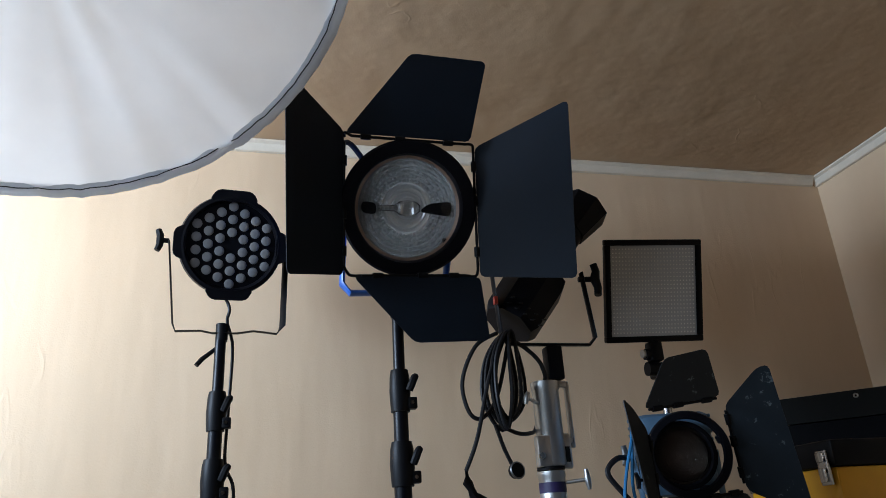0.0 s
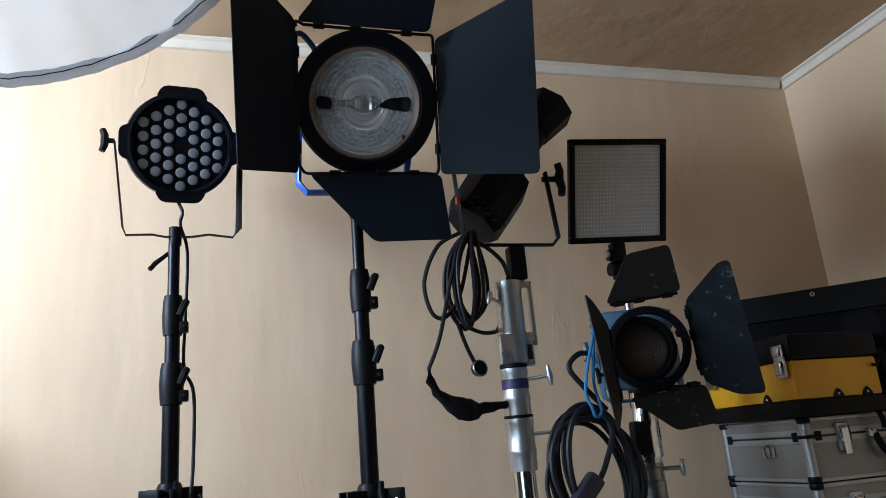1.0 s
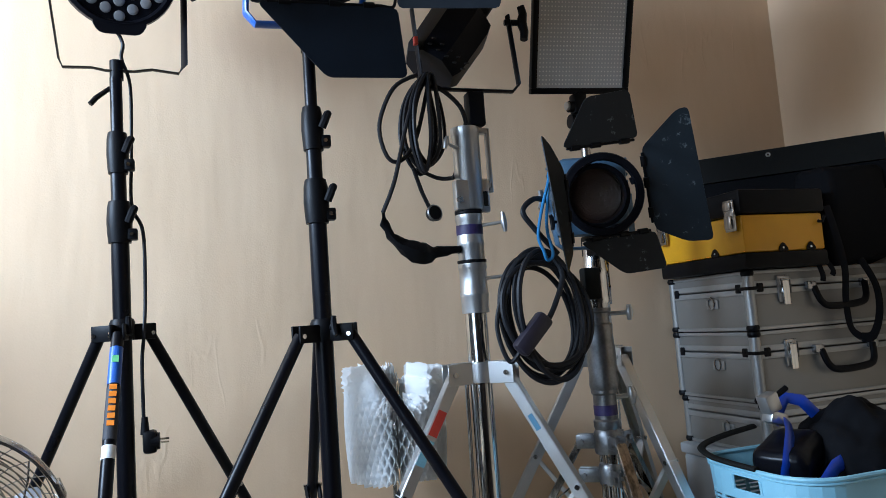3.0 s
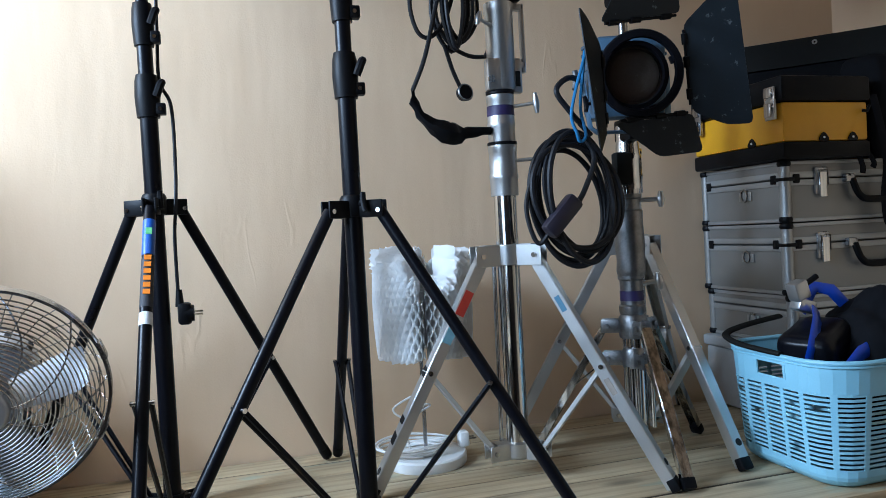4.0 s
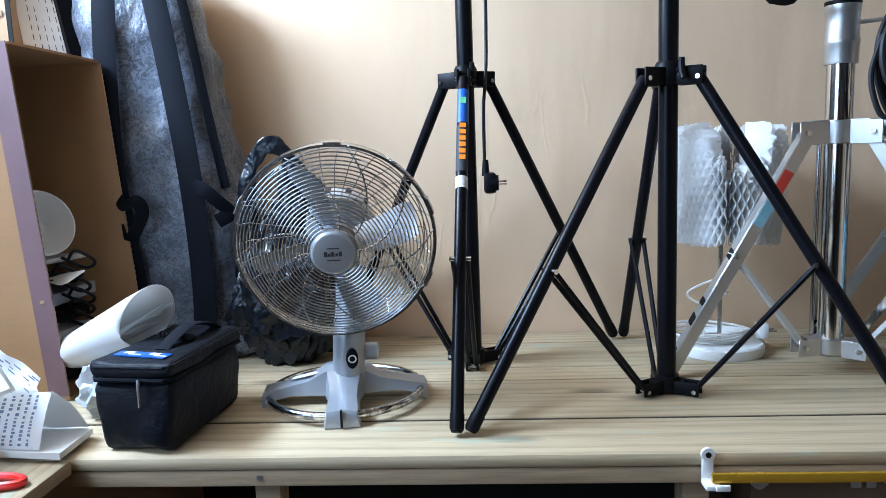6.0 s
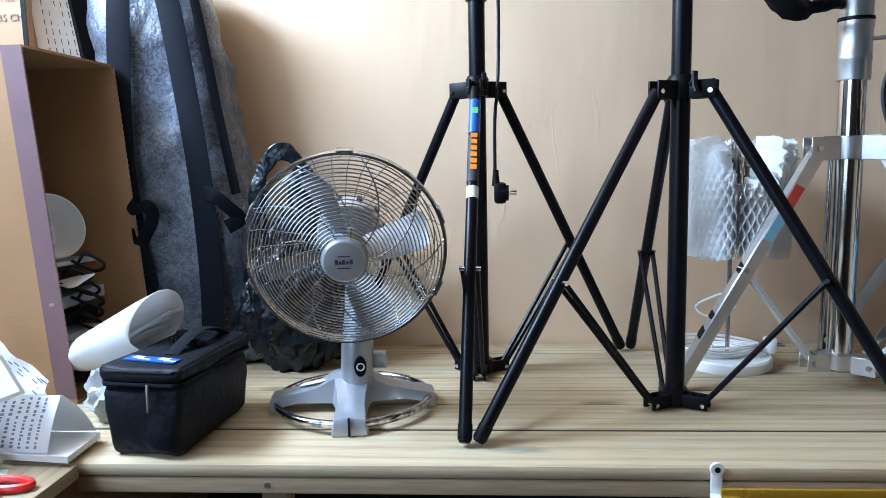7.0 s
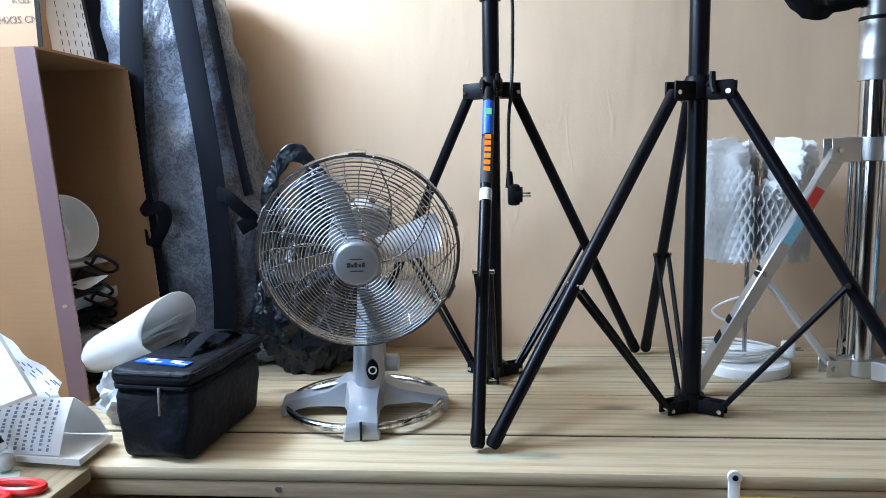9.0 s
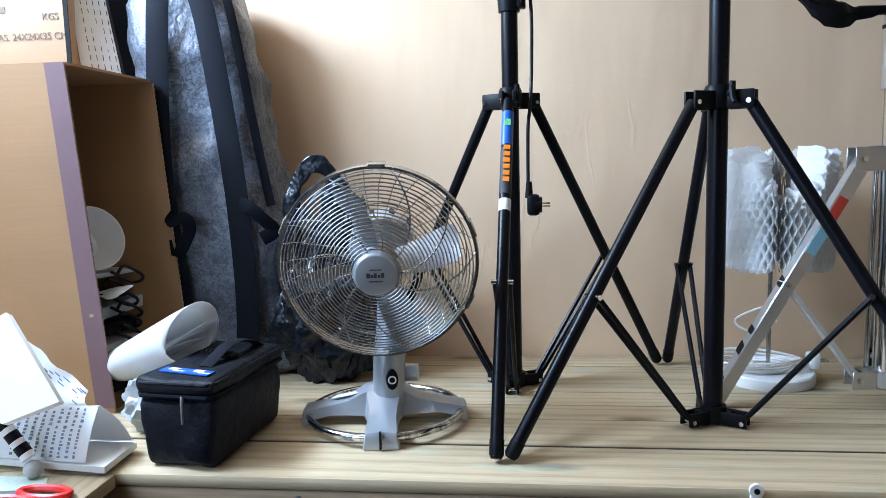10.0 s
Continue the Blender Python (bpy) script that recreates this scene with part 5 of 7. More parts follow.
hd = part("handle", sweep(bmesh.new(), spline([zm @ Vector(p) for p in ((0.02, -0.06, 0.165), (0.024, -0.03, 0.178), (0.03, 0.02, 0.192), (0.036, 0.07, 0.185), (0.04, 0.11, 0.166))], 5), 0.015, 8, flat=0.16), WEB, cb)
part("buckle", (lambda bb: (block(bb, (0.10, 0.022, 0.009), zm @ Matrix.Translation((0.005, 0.015, 0.172)) @ Matrix.Rotation(radians(-18), 4, "Z"), 0.003), [block(bb, (0.004, 0.024, 0.011), zm @ Matrix.Translation((0.005, 0.015, 0.1735)) @ Matrix.Rotation(radians(-18), 4, "Z") @ Matrix.Translation((-0.04 + 0.013 * i, 0, 0)), 0.001, 1) for i in range(5)], bb)[2])(bmesh.new()), PLAST, cb)
tg = part("brand_tab", (lambda bb: (block(bb, (0.125, 0.026, 0.002), zm @ Matrix.Translation((0.0, -0.092, 0.1655)) @ Matrix.Rotation(radians(-7), 4, "Z")), bb)[1])(bmesh.new()), BLUEM, cb, "blue woven tab with white bars")
for x0 in (-0.033, 0.03):
    part("lettering_bar", (lambda bb: (block(bb, (0.024, 0.011, 0.001), zm @ Matrix.Translation((x0, -0.089 - 0.12 * x0, 0.1672)) @ Matrix.Rotation(radians(-7), 4, "Z")), block(bb, (0.03, 0.004, 0.001), zm @ Matrix.Translation((x0 + 0.018, -0.100 - 0.12 * x0, 0.1672)) @ Matrix.Rotation(radians(-7), 4, "Z")), bb)[2])(bmesh.new()), LABELW, tg)

# tall grey duffel
dt = thing("duffel_bag", (-0.22, 1.88, BENCH), "tall grey camouflage duffel bag leaning upright against the wall", "bag")
b = bmesh.new()
rows = []
NS, NA = 46, 40
for s in range(NS + 1):
    f = s / NS
    z = 0.802 + 1.04 * f
    cx = -0.195 - 0.078 * f
    hw = 0.248 - 0.100 * f
    hd2 = 0.115 - 0.015 * f
    e = min(1.0, math.sqrt(max(0.0, 1 - max(0.0, (0.06 - f) / 0.06) ** 2)) * 0.25 + 0.75) * min(1.0, math.sqrt(max(0.0, (1 - f) / 0.05)) if f > 0.95 else 1.0)
    row = []
    for k in range(NA):
        a = k * math.tau / NA
        ca, sa = math.cos(a), math.sin(a)
        sq = (abs(ca) ** 3.4 + abs(sa) ** 3.4) ** (-1 / 3.4)
        p = Vector((cx + hw * e * ca * sq, 1.895 + hd2 * e * sa * sq, z))
        w = noise.noise(Vector((p.x * 7, p.y * 7, p.z * 4.5))) * 0.026 + noise.noise(p * 13) * 0.020 + 0.008 * noise.noise(Vector((p.x * 30, 3, p.z * 12 + p.x * 20)))
        p += Vector((ca, sa, 0)) * w
        p.y = min(p.y, 2.012)
        if p.x < -0.26 and p.z < 1.62:
            p.y = max(p.y, 1.756)
        row.append(b.verts.new(p))
    rows.append(row)
for p, q in zip(rows, rows[1:]):
    for k in range(NA):
        b.faces.new((p[k], p[(k + 1) % NA], q[(k + 1) % NA], q[k]))
b.faces.new(rows[0])
b.faces.new(rows[-1])
part("body", b, CAMO, dt, smooth=70)


def duffel_y(x, z):
    f = (z - 0.802) / 1.04
    return 1.895 - (0.115 - 0.015 * f) - 0.012


def strap(name, pts, wide, mat=WEB, parent=dt, label=""):
    pp = [(x, duffel_y(x, z) + dy, z) for x, z, dy in pts]
    return part(name, sweep(bmesh.new(), spline(pp, 5), wide, 8, flat=0.12, up=(0, 1, 0)), mat, parent, label)


strap("strap", [(-0.285, 1.83, -0.012), (-0.295, 1.7, -0.018), (-0.31, 1.4, -0.014), (-0.295, 1.2, -0.02), (-0.275, 1.0, -0.012), (-0.265, 0.82, -0.01)], 0.030)
strap("strap", [(-0.20, 1.83, -0.012), (-0.165, 1.7, -0.018), (-0.125, 1.4, -0.016), (-0.105, 1.2, -0.02), (-0.10, 1.0, -0.014), (-0.11, 0.82, -0.008)], 0.030)
strap("strap_loop", [(-0.30, 1.24, -0.02), (-0.27, 1.22, -0.05), (-0.235, 1.23, -0.06), (-0.225, 1.20, -0.05), (-0.25, 1.15, -0.05), (-0.275, 1.13, -0.03), (-0.285, 1.17, -0.02)], 0.016)
strap("strap_loop", [(-0.105, 1.26, -0.02), (-0.07, 1.25, -0.04), (-0.04, 1.22, -0.03), (-0.02, 1.19, -0.01), (-0.05, 1.17, -0.02)], 0.018)
strap("zip", [(-0.215, 1.83, -0.010), (-0.19, 1.7, -0.014), (-0.145, 1.4, -0.012), (-0.125, 1.1, -0.012), (-0.13, 0.86, -0.008)], 0.006, PLAST)
strap("edge_strap", [(-0.15, 1.83, 0.05), (-0.118, 1.7, 0.04), (-0.075, 1.45, 0.03), (-0.04, 1.25, 0.03)], 0.012)

# crumpled black plastic bag behind the fan
b = bmesh.new()
bmesh.ops.create_icosphere(b, subdivisions=5, radius=1.0)
for v in b.verts:
    d = v.co.normalized()
    k = 1 + 0.26 * noise.noise(d * 2.2) + 0.24 * abs(noise.noise(d * 5.5)) + 0.07 * abs(noise.noise(d * 12))
    top = max(0.0, d.z)
    x = d.x * k * 0.150 * (1 - 0.45 * top) + 0.03 * top
    y = d.y * k * 0.10 * (1 - 0.35 * top)
    z = d.z * k * (0.30 if d.z > 0 else 0.17) * (1 - 0.10 * abs(d.x))
    v.co = Vector((0.115 + x, 1.80 + y, max(0.9715 + z, 0.8015)))
    v.co.y = min(v.co.y, 2.01)
single("plastic_bag", b, BAGPL, "crumpled shiny black plastic bag on the bench", "bag", (0.115, 1.80, 0.8), smooth=25)
b = bmesh.new()
pts = spline([(0.02, 1.78, 1.16), (0.03, 1.775, 1.28), (0.075, 1.775, 1.35), (0.115, 1.78, 1.345), (0.15, 1.79, 1.28), (0.17, 1.80, 1.20)], 6)
sweep(b, pts, [0.020 + 0.003 * math.sin(i * 0.6) for i in range(len(pts))], 12, flat=0.4)
for v in b.verts:
    v.co += Vector((noise.noise(v.co * 40), noise.noise(v.co * 35 + Vector((4, 0, 0))), noise.noise(v.co * 45))) * 0.007
hb = [o for o in scene.objects if o.name == "plastic_bag"][0]
part("handle_loop", b, BAGPL, hb, smooth=25)

# open cardboard box on its side
bx = thing("cardboard_box", (-0.66, 1.72, BENCH), "open brown cardboard box lying on its side", "box")
X0, X1, Y0, Y1, Z0, Z1, T = -1.02, -0.355, 1.50, 1.750, 0.802, 1.588, 0.005
b = slab((X0, Y0, Z0), (X1, Y0 + T, Z1))
part("front_panel", b, CARD, bx)
part("back_panel", slab((X0, Y1 - T, Z0), (X1 + 0.068, Y1, Z1 - 0.022)), CARD, bx)
part("bottom_panel", slab((X0, Y0 + T, Z0), (X1, Y1 - T, Z0 + T)), CARD, bx)
pts = [Vector((X1 + 0.069, Y1 - 0.0025 + 0.0016 * (-1) ** i, Z0 + (Z1 - 0.024 - Z0) * i / 110)) for i in range(111)]
part("flute_edge", sweep(bmesh.new(), pts, 0.0013, 5), CARD2, bx)
part("top_panel", plate([(X0, Y0 + T, Z1 - 0.003), (X1 + 0.004, Y0 + T, Z1 - 0.003), (X1 + 0.070, Y1, Z1 - 0.019), (X0, Y1, Z1 - 0.019)], 0.006), CARD, bx)
part("end_panel", slab((X0, Y0 + T, Z0 + T), (X0 + T, Y1 - T, Z1 - 0.03)), CARD, bx)
part("tape", slab((X1 - 0.045, Y0 - 0.0014, Z0 + 0.01), (X1 + 0.0012, Y0 - 0.0002, Z1 - 0.001)), TAPE, bx, "purple brown packing tape along the edge")
b = bmesh.new()
pts = [Vector((X1 + 0.0005, Y0 + 0.0025 + 0.0016 * (-1) ** i, Z0 + (Z1 - Z0) * i / 110)) for i in range(111)]
sweep(b, pts, 0.0011, 5)
part("flute_edge", b, CARD2, bx)
part("tear", plate([(-0.382, Y0 - 0.002, 1.03), (-0.372, Y0 - 0.004, 1.032), (-0.37, Y0 - 0.002, 1.026), (-0.381, Y0 - 0.003, 1.023)], 0.001), CARD2, bx)

# it leans a few degrees
for ob in bx.children:
    for v in ob.data.vertices:
        v.co.x -= 0.07 * (v.co.z + BENCH - 1.26)

# second box with printed sizes
bx2 = thing("cardboard_box", (-0.78, 1.80, 1.588), "pale cardboard box with printed weight and size marks", "box")
part("carton", slab((-1.10, 1.70, 1.590), (-0.478, 1.94, 1.82), 0.003), CARD2, bx2)
tm = Matrix.Translation((-0.583, 1.6985, 1.682)) @ Matrix.Rotation(radians(90), 4, "X")
FADED = mk("faded_print", (0.16, 0.115, 0.085), 0.7, bump=0)
words("printed_text", "MEAS. 24X24X35 CM", 0.0235, Matrix.Translation((0, 0, 0.0)) @ tm, FADED, bx2)
words("printed_text", "KGS", 0.0235, Matrix.Translation((-0.517, 1.6985, 1.728)) @ Matrix.Rotation(radians(90), 4, "X"), FADED, bx2)
part("printed_bar", slab((-0.68, 1.6984, 1.742), (-0.635, 1.6994, 1.758)), FADED, bx2)
part("tape_edge", slab((-0.482, 1.6975, 1.595), (-0.470, 1.6995, 1.819)), GREYP, bx2)
ps = thing("paper_sheet", (-0.43, 1.78, 1.588), "white printed instruction sheet standing between boxes", "paper")
pa = [(-0.468, 1.735, 1.592), (-0.392, 1.80, 1.592), (-0.425, 1.80, 1.82), (-0.492, 1.735, 1.82)]
part("sheet", plate(pa, 0.002, clip=0.001), PAPER, ps)
for i in range(5):
    f = 0.25 + 0.15 * i
    p0, p1 = Vector(pa[0]).lerp(Vector(pa[1]), f), Vector(pa[3]).lerp(Vector(pa[2]), f)
    nrm = (Vector(pa[1]) - Vector(pa[0])).cross(Vector(pa[3]) - Vector(pa[0])).normalized()
    for s in range(9):
        u, w = p0.lerp(p1, 0.06 + 0.1 * s), p0.lerp(p1, 0.06 + 0.1 * s + 0.06)
        part("text_bar", sweep(bmesh.new(), [u + nrm * 0.0014, w + nrm * 0.0014], 0.0011, 4), INK, ps)
single("black_folder", plate([(-0.392, 1.79, 1.59), (-0.30, 1.93, 1.59), (-0.335, 1.93, 1.95), (-0.43, 1.79, 1.82)], 0.02), PLAST, "black plastic folder standing on the box", "folder", (-0.35, 1.86, 1.59))
for ob in (bx2, ps, [o for o in scene.objects if o.name == "black_folder"][0]):
    ob.location.x -= 0.016

# white bowl, papers and odds and ends in the open box
bowl = axes((-0.487, 1.655, 1.166), (0.80, -0.45, 0.30))
single("white_bowl", lathe([(0, 0.0), (0.03, 0.0), (0.05, 0.012), (0.070, 0.055), (0.080, 0.085), (0.077, 0.085), (0.048, 0.018), (0.044, 0.013), (0, 0.012)], bowl, 36), WHITEP, "white plastic bowl lying in the box", "bowl", (-0.40, 1.62, 1.14))
random.seed(21)
for i in range(7):
    zz = 0.81 + 0.045 * i
    ang = random.uniform(-25, 25)
    m = Matrix.Translation((-0.44 + random.uniform(-0.02, 0.02), 1.66 + random.uniform(-0.02, 0.02), zz + 0.02)) @ Matrix.Rotation(radians(ang), 4, "Z") @ Matrix.Rotation(radians(random.uniform(-9, 9)), 4, "X")
    b = bmesh.new()
    block(b, (0.13, 0.20, 0.030 if i < 5 else 0.012), m, 0.004)
    single("carton_pack", b, (GREYP, CLEARP, LABELW, GREYP, CLEARP, GREYP, LABELW)[i], "small flat packet stacked inside the open box", "packet", tuple(m.translation), group="packets in the box")
for i in range(6):
    b = bmesh.new()
    c0 = Vector((-0.37 + random.uniform(-0.02, 0.03), 1.58 + random.uniform(0, 0.06), 0.96 + 0.03 * i))
    sweep(b, spline([c0, c0 + Vector((0.03, -0.02, 0.02)), c0 + Vector((0.05, 0.02, -0.01)), c0 + Vector((0.01, 0.05, -0.03)), c0 + Vector((-0.03, 0.02, 0.0))], 5), 0.004, 6)
    single("loose_cable", b, RUBBER, "thin black cable spilling from the box", "cable", tuple(c0), group="loose cables")
single("torn_paper", plate([(-0.40, 1.56, 1.065), (-0.335, 1.54, 1.055), (-0.285, 1.56, 1.088), (-0.36, 1.60, 1.075)], 0.0012), PAPER, "torn scrap of paper", "paper", (-0.34, 1.56, 1.06))

# rolled white paper
cy0, cy1 = Vector((-0.325, 1.56, 0.90)), Vector((-0.085, 1.415, 1.005))
rm = axes(cy0, cy1 - cy0, (0, 0, 1))
L = (cy1 - cy0).length
b = bmesh.new()
na, nl = 44, 10
gr = []
for i in range(na + 1):
    a = -0.4 + (math.tau * 1.12) * i / na
    rad = 0.060 - 0.006 * i / na
    row = []
    for s in range(nl + 1):
        f = s / nl
        cut = L * f * (1 - 0.0) + (0.05 * math.cos(a - 1.4) if s == nl else 0.0)
        flat = 0.72 + 0.28 * f
        row.append(b.verts.new(rm @ Vector((rad * math.cos(a), rad * flat * math.sin(a), cut))))
    gr.append(row)
for p, q in zip(gr, gr[1:]):
    for s in range(nl):
        b.faces.new((p[s], p[s + 1], q[s + 1], q[s]))
roll = single("paper_roll", b, PAPER, "rolled sheet of heavy white paper", "paper", (-0.16, 1.50, 0.86), smooth=60)
roll.modifiers.new("thickness", "SOLIDIFY").thickness = 0.0012
for i in range(3):
    b = plate([rm @ Vector(p) for p in ((-0.03 + 0.012 * i, -0.02, 0.10), (0.035, -0.022 + 0.014 * i, 0.10), (0.035, -0.012 + 0.016 * i, L + 0.01 * i), (-0.025 + 0.012 * i, -0.012 + 0.01 * i, L + 0.015 * i))], 0.001)
    part("inner_sheet", b, PAPER, roll, "loose white sheet inside the roll")
b = bmesh.new()
bmesh.ops.create_icosphere(b, subdivisions=4, radius=1.0)
for v in b.verts:
    d = v.co.normalized()
    k = 1 + 0.45 * noise.noise(d * 3) + 0.2 * abs(noise.noise(d * 9))
    v.co = Vector((-0.185 + d.x * k * 0.055, 1.42 + d.y * k * 0.05, max(0.8015, 0.85 + d.z * k * 0.055)))
single("clear_bag", b, CLEARP, "crumpled clear plastic wrapping", "plastic wrap", (-0.185, 1.42, 0.80), smooth=25)

# papers on the side bench
wbd = single("white_board", plate([(-0.55, 1.215, 0.814), (-0.146, 1.170, 0.814), (-0.151, 1.289, 0.814), (-0.56, 1.37, 0.814)], 0.012, clip=0.002), WHITEP, "thin white board lying on the side bench", "board", (-0.35, 1.26, 0.80))
tent = thing("folded_leaflet", (-0.23, 1.23, 0.822), "folded printed leaflet standing like a tent", "leaflet")
fa = [(-0.42, 1.200, 0.823), (-0.187, 1.178, 0.823), (-0.185, 1.228, 0.912), (-0.40, 1.235, 0.915)]


def curved_sheet(corners, bow, bm=None):
    """A sheet of paper between four corners, bowed a little and closed to a thin solid."""
    b = bm or bmesh.new()
    c = [Vector(p) for p in corners]
    n = (c[1] - c[0]).cross(c[3] - c[0]).normalized()
    N = 12
    tops = []
    for o in (0.0006, -0.0006):
        g = [[b.verts.new(c[0].lerp(c[1], i / N).lerp(c[3].lerp(c[2], i / N), j / N) + n * (o + bow * math.sin(math.pi * j / N) + 0.3 * bow * math.sin(2.2 * math.pi * i / N))) for i in range(N + 1)] for j in range(N + 1)]
        for j in range(N):
            for i in range(N):
                b.faces.new((g[j][i], g[j][i + 1], g[j + 1][i + 1], g[j + 1][i]))
        tops.append(g)
    rim_ = [(0, i) for i in range(N)] + [(j, N) for j in range(N)] + [(N, i) for i in range(N, 0, -1)] + [(j, 0) for j in range(N, 0, -1)]
    for k in range(len(rim_)):
        (a1, a2), (b1, b2) = rim_[k], rim_[(k + 1) % len(rim_)]
        b.faces.new((tops[0][a1][a2], tops[0][b1][b2], tops[1][b1][b2], tops[1][a1][a2]))
    return b


part("front_leaf", curved_sheet(fa, 0.004), PAPER, tent)
part("back_leaf", curved_sheet([(-0.40, 1.237, 0.915), (-0.185, 1.230, 0.912), (-0.158, 1.285, 0.823), (-0.38, 1.30, 0.823)], 0.008), PAPER, tent)
fn = (Vector(fa[1]) - Vector(fa[0])).cross(Vector(fa[3]) - Vector(fa[0])).normalized()
random.seed(5)
PRINT = mk("blue_grey_print", (0.16, 0.20, 0.29), 0.6, bump=0)
P_ = lambda u, f: Vector(fa[0]).lerp(Vector(fa[1]), u).lerp(Vector(fa[3]).lerp(Vector(fa[2]), u), f) + fn * (0.0013 + 0.004 * math.sin(math.pi * f) + 0.0012 * math.sin(2.2 * math.pi * u))
for i in range(9):
    b, f = bmesh.new(), 0.06
    while f < 0.93:
        h = random.uniform(0.03, 0.06)
        u0, w = 0.30 + 0.072 * i, random.uniform(0.018, 0.034)
        b.faces.new([b.verts.new(P_(*q)) for q in ((u0, f), (u0 + w, f), (u0 + w, f + h), (u0, f + h))])
        f += h + random.choice((0.02, 0.025, 0.05))
    part("text_bar", b, PRINT, tent, smooth=0)
news = thing("printed_wrapping", (-0.40, 1.38, 0.84), "crumpled printed paper with grey drawings", "paper")
nc = [(-0.56, 1.36, 0.83), (-0.30, 1.37, 0.86), (-0.315, 1.395, 0.886), (-0.47, 1.40, 1.02)]
b = curved_sheet(nc, 0.010)
for v in b.verts:
    v.co += Vector((0, 1, 0.3)) * 0.014 * noise.noise(v.co * 22)
part("sheet", b, PAPER, news)
nn_ = (Vector(nc[1]) - Vector(nc[0])).cross(Vector(nc[3]) - Vector(nc[0])).normalized()
for i in range(26):
    u_, w_ = random.uniform(0.3, 0.95), random.uniform(0.25, 0.95)
    c_ = Vector(nc[0]).lerp(Vector(nc[1]), u_).lerp(Vector(nc[3]).lerp(Vector(nc[2]), u_), w_) + nn_ * (0.012 if nn_.y < 0 else -0.012)
    d_ = (Vector(nc[2]) - Vector(nc[3])).normalized() * random.uniform(0.008, 0.022)
    part("print_mark", plate([c_, c_ + d_, c_ + d_ + Vector((0, 0, 0.003)), c_ + Vector((0, 0, 0.003))], 0.0008, clip=0.0005), PRINT, news)
pk = thing("white_carton", (-0.33, 1.15, 0.84), "white flat carton leaning on papers", "carton")
part("sleeve", plate([(-0.201, 1.148, 0.947), (-0.298, 1.128, 0.912), (-0.52, 1.17, 0.985), (-0.340, 1.218, 1.092)], 0.016, clip=0.002), PAPER, pk)
bru = thing("striped_brush", (-0.29, 1.17, 0.82), "small black and white striped tool with a grey ball end", "tool")
p0_, p1_ = Vector((-0.335, 1.165, 0.905)), Vector((-0.283, 1.160, 0.838))
for i in range(6):
    part("stripe", tube(p0_.lerp(p1_, (i - 0.25 * (i % 2 == 0) + 0.25) / 6 if i else 0.0), p0_.lerp(p1_, (i + (1.23 if i % 2 == 0 else 0.98)) / 6), 0.013, sides=14), PLAST if i % 2 == 0 else WHITEP, bru)
part("ball_end", (lambda bb: (bmesh.ops.create_uvsphere(bb, u_segments=20, v_segments=12, radius=0.0165, matrix=Matrix.Translation((-0.276, 1.158, 0.8185))), bb)[1])(bmesh.new()), mk("grey_white_plastic", (0.42, 0.42, 0.40), 0.4), bru)
sci = thing("scissors", (-0.20, 1.08, 0.80), "red handled scissors lying on the bench", "scissors")
for dx, dy in ((0, 0), (-0.035, -0.042)):
    pts = [(-0.205 + dx + 0.045 * math.cos(k * math.tau / 14) - 0.006 * math.sin(k * math.tau / 14), 1.088 + dy + 0.019 * math.sin(k * math.tau / 14), 0.8085) for k in range(14)]
    part("handle", sweep(bmesh.new(), spline(pts, 3, True), 0.0072, 8, closed=True), REDP, sci)
    part("blade", plate([(-0.245 + dx, 1.082 + dy * 0.7, 0.807), (-0.44, 1.055 + dy * 0.1, 0.807), (-0.44, 1.062 + dy * 0.1, 0.807), (-0.245 + dx, 1.096 + dy * 0.7, 0.807)], 0.003, clip=0.001), STEEL, sci)
single("green_note", plate([(-0.40, 1.09, 0.8012), (-0.225, 1.115, 0.8012), (-0.25, 1.16, 0.8012), (-0.41, 1.165, 0.8012)], 0.0012, clip=0.001), mk("pale_green_paper", (0.50, 0.58, 0.48), 0.6), "pale green paper note under the scissors", "paper", (-0.32, 1.13, 0.80))


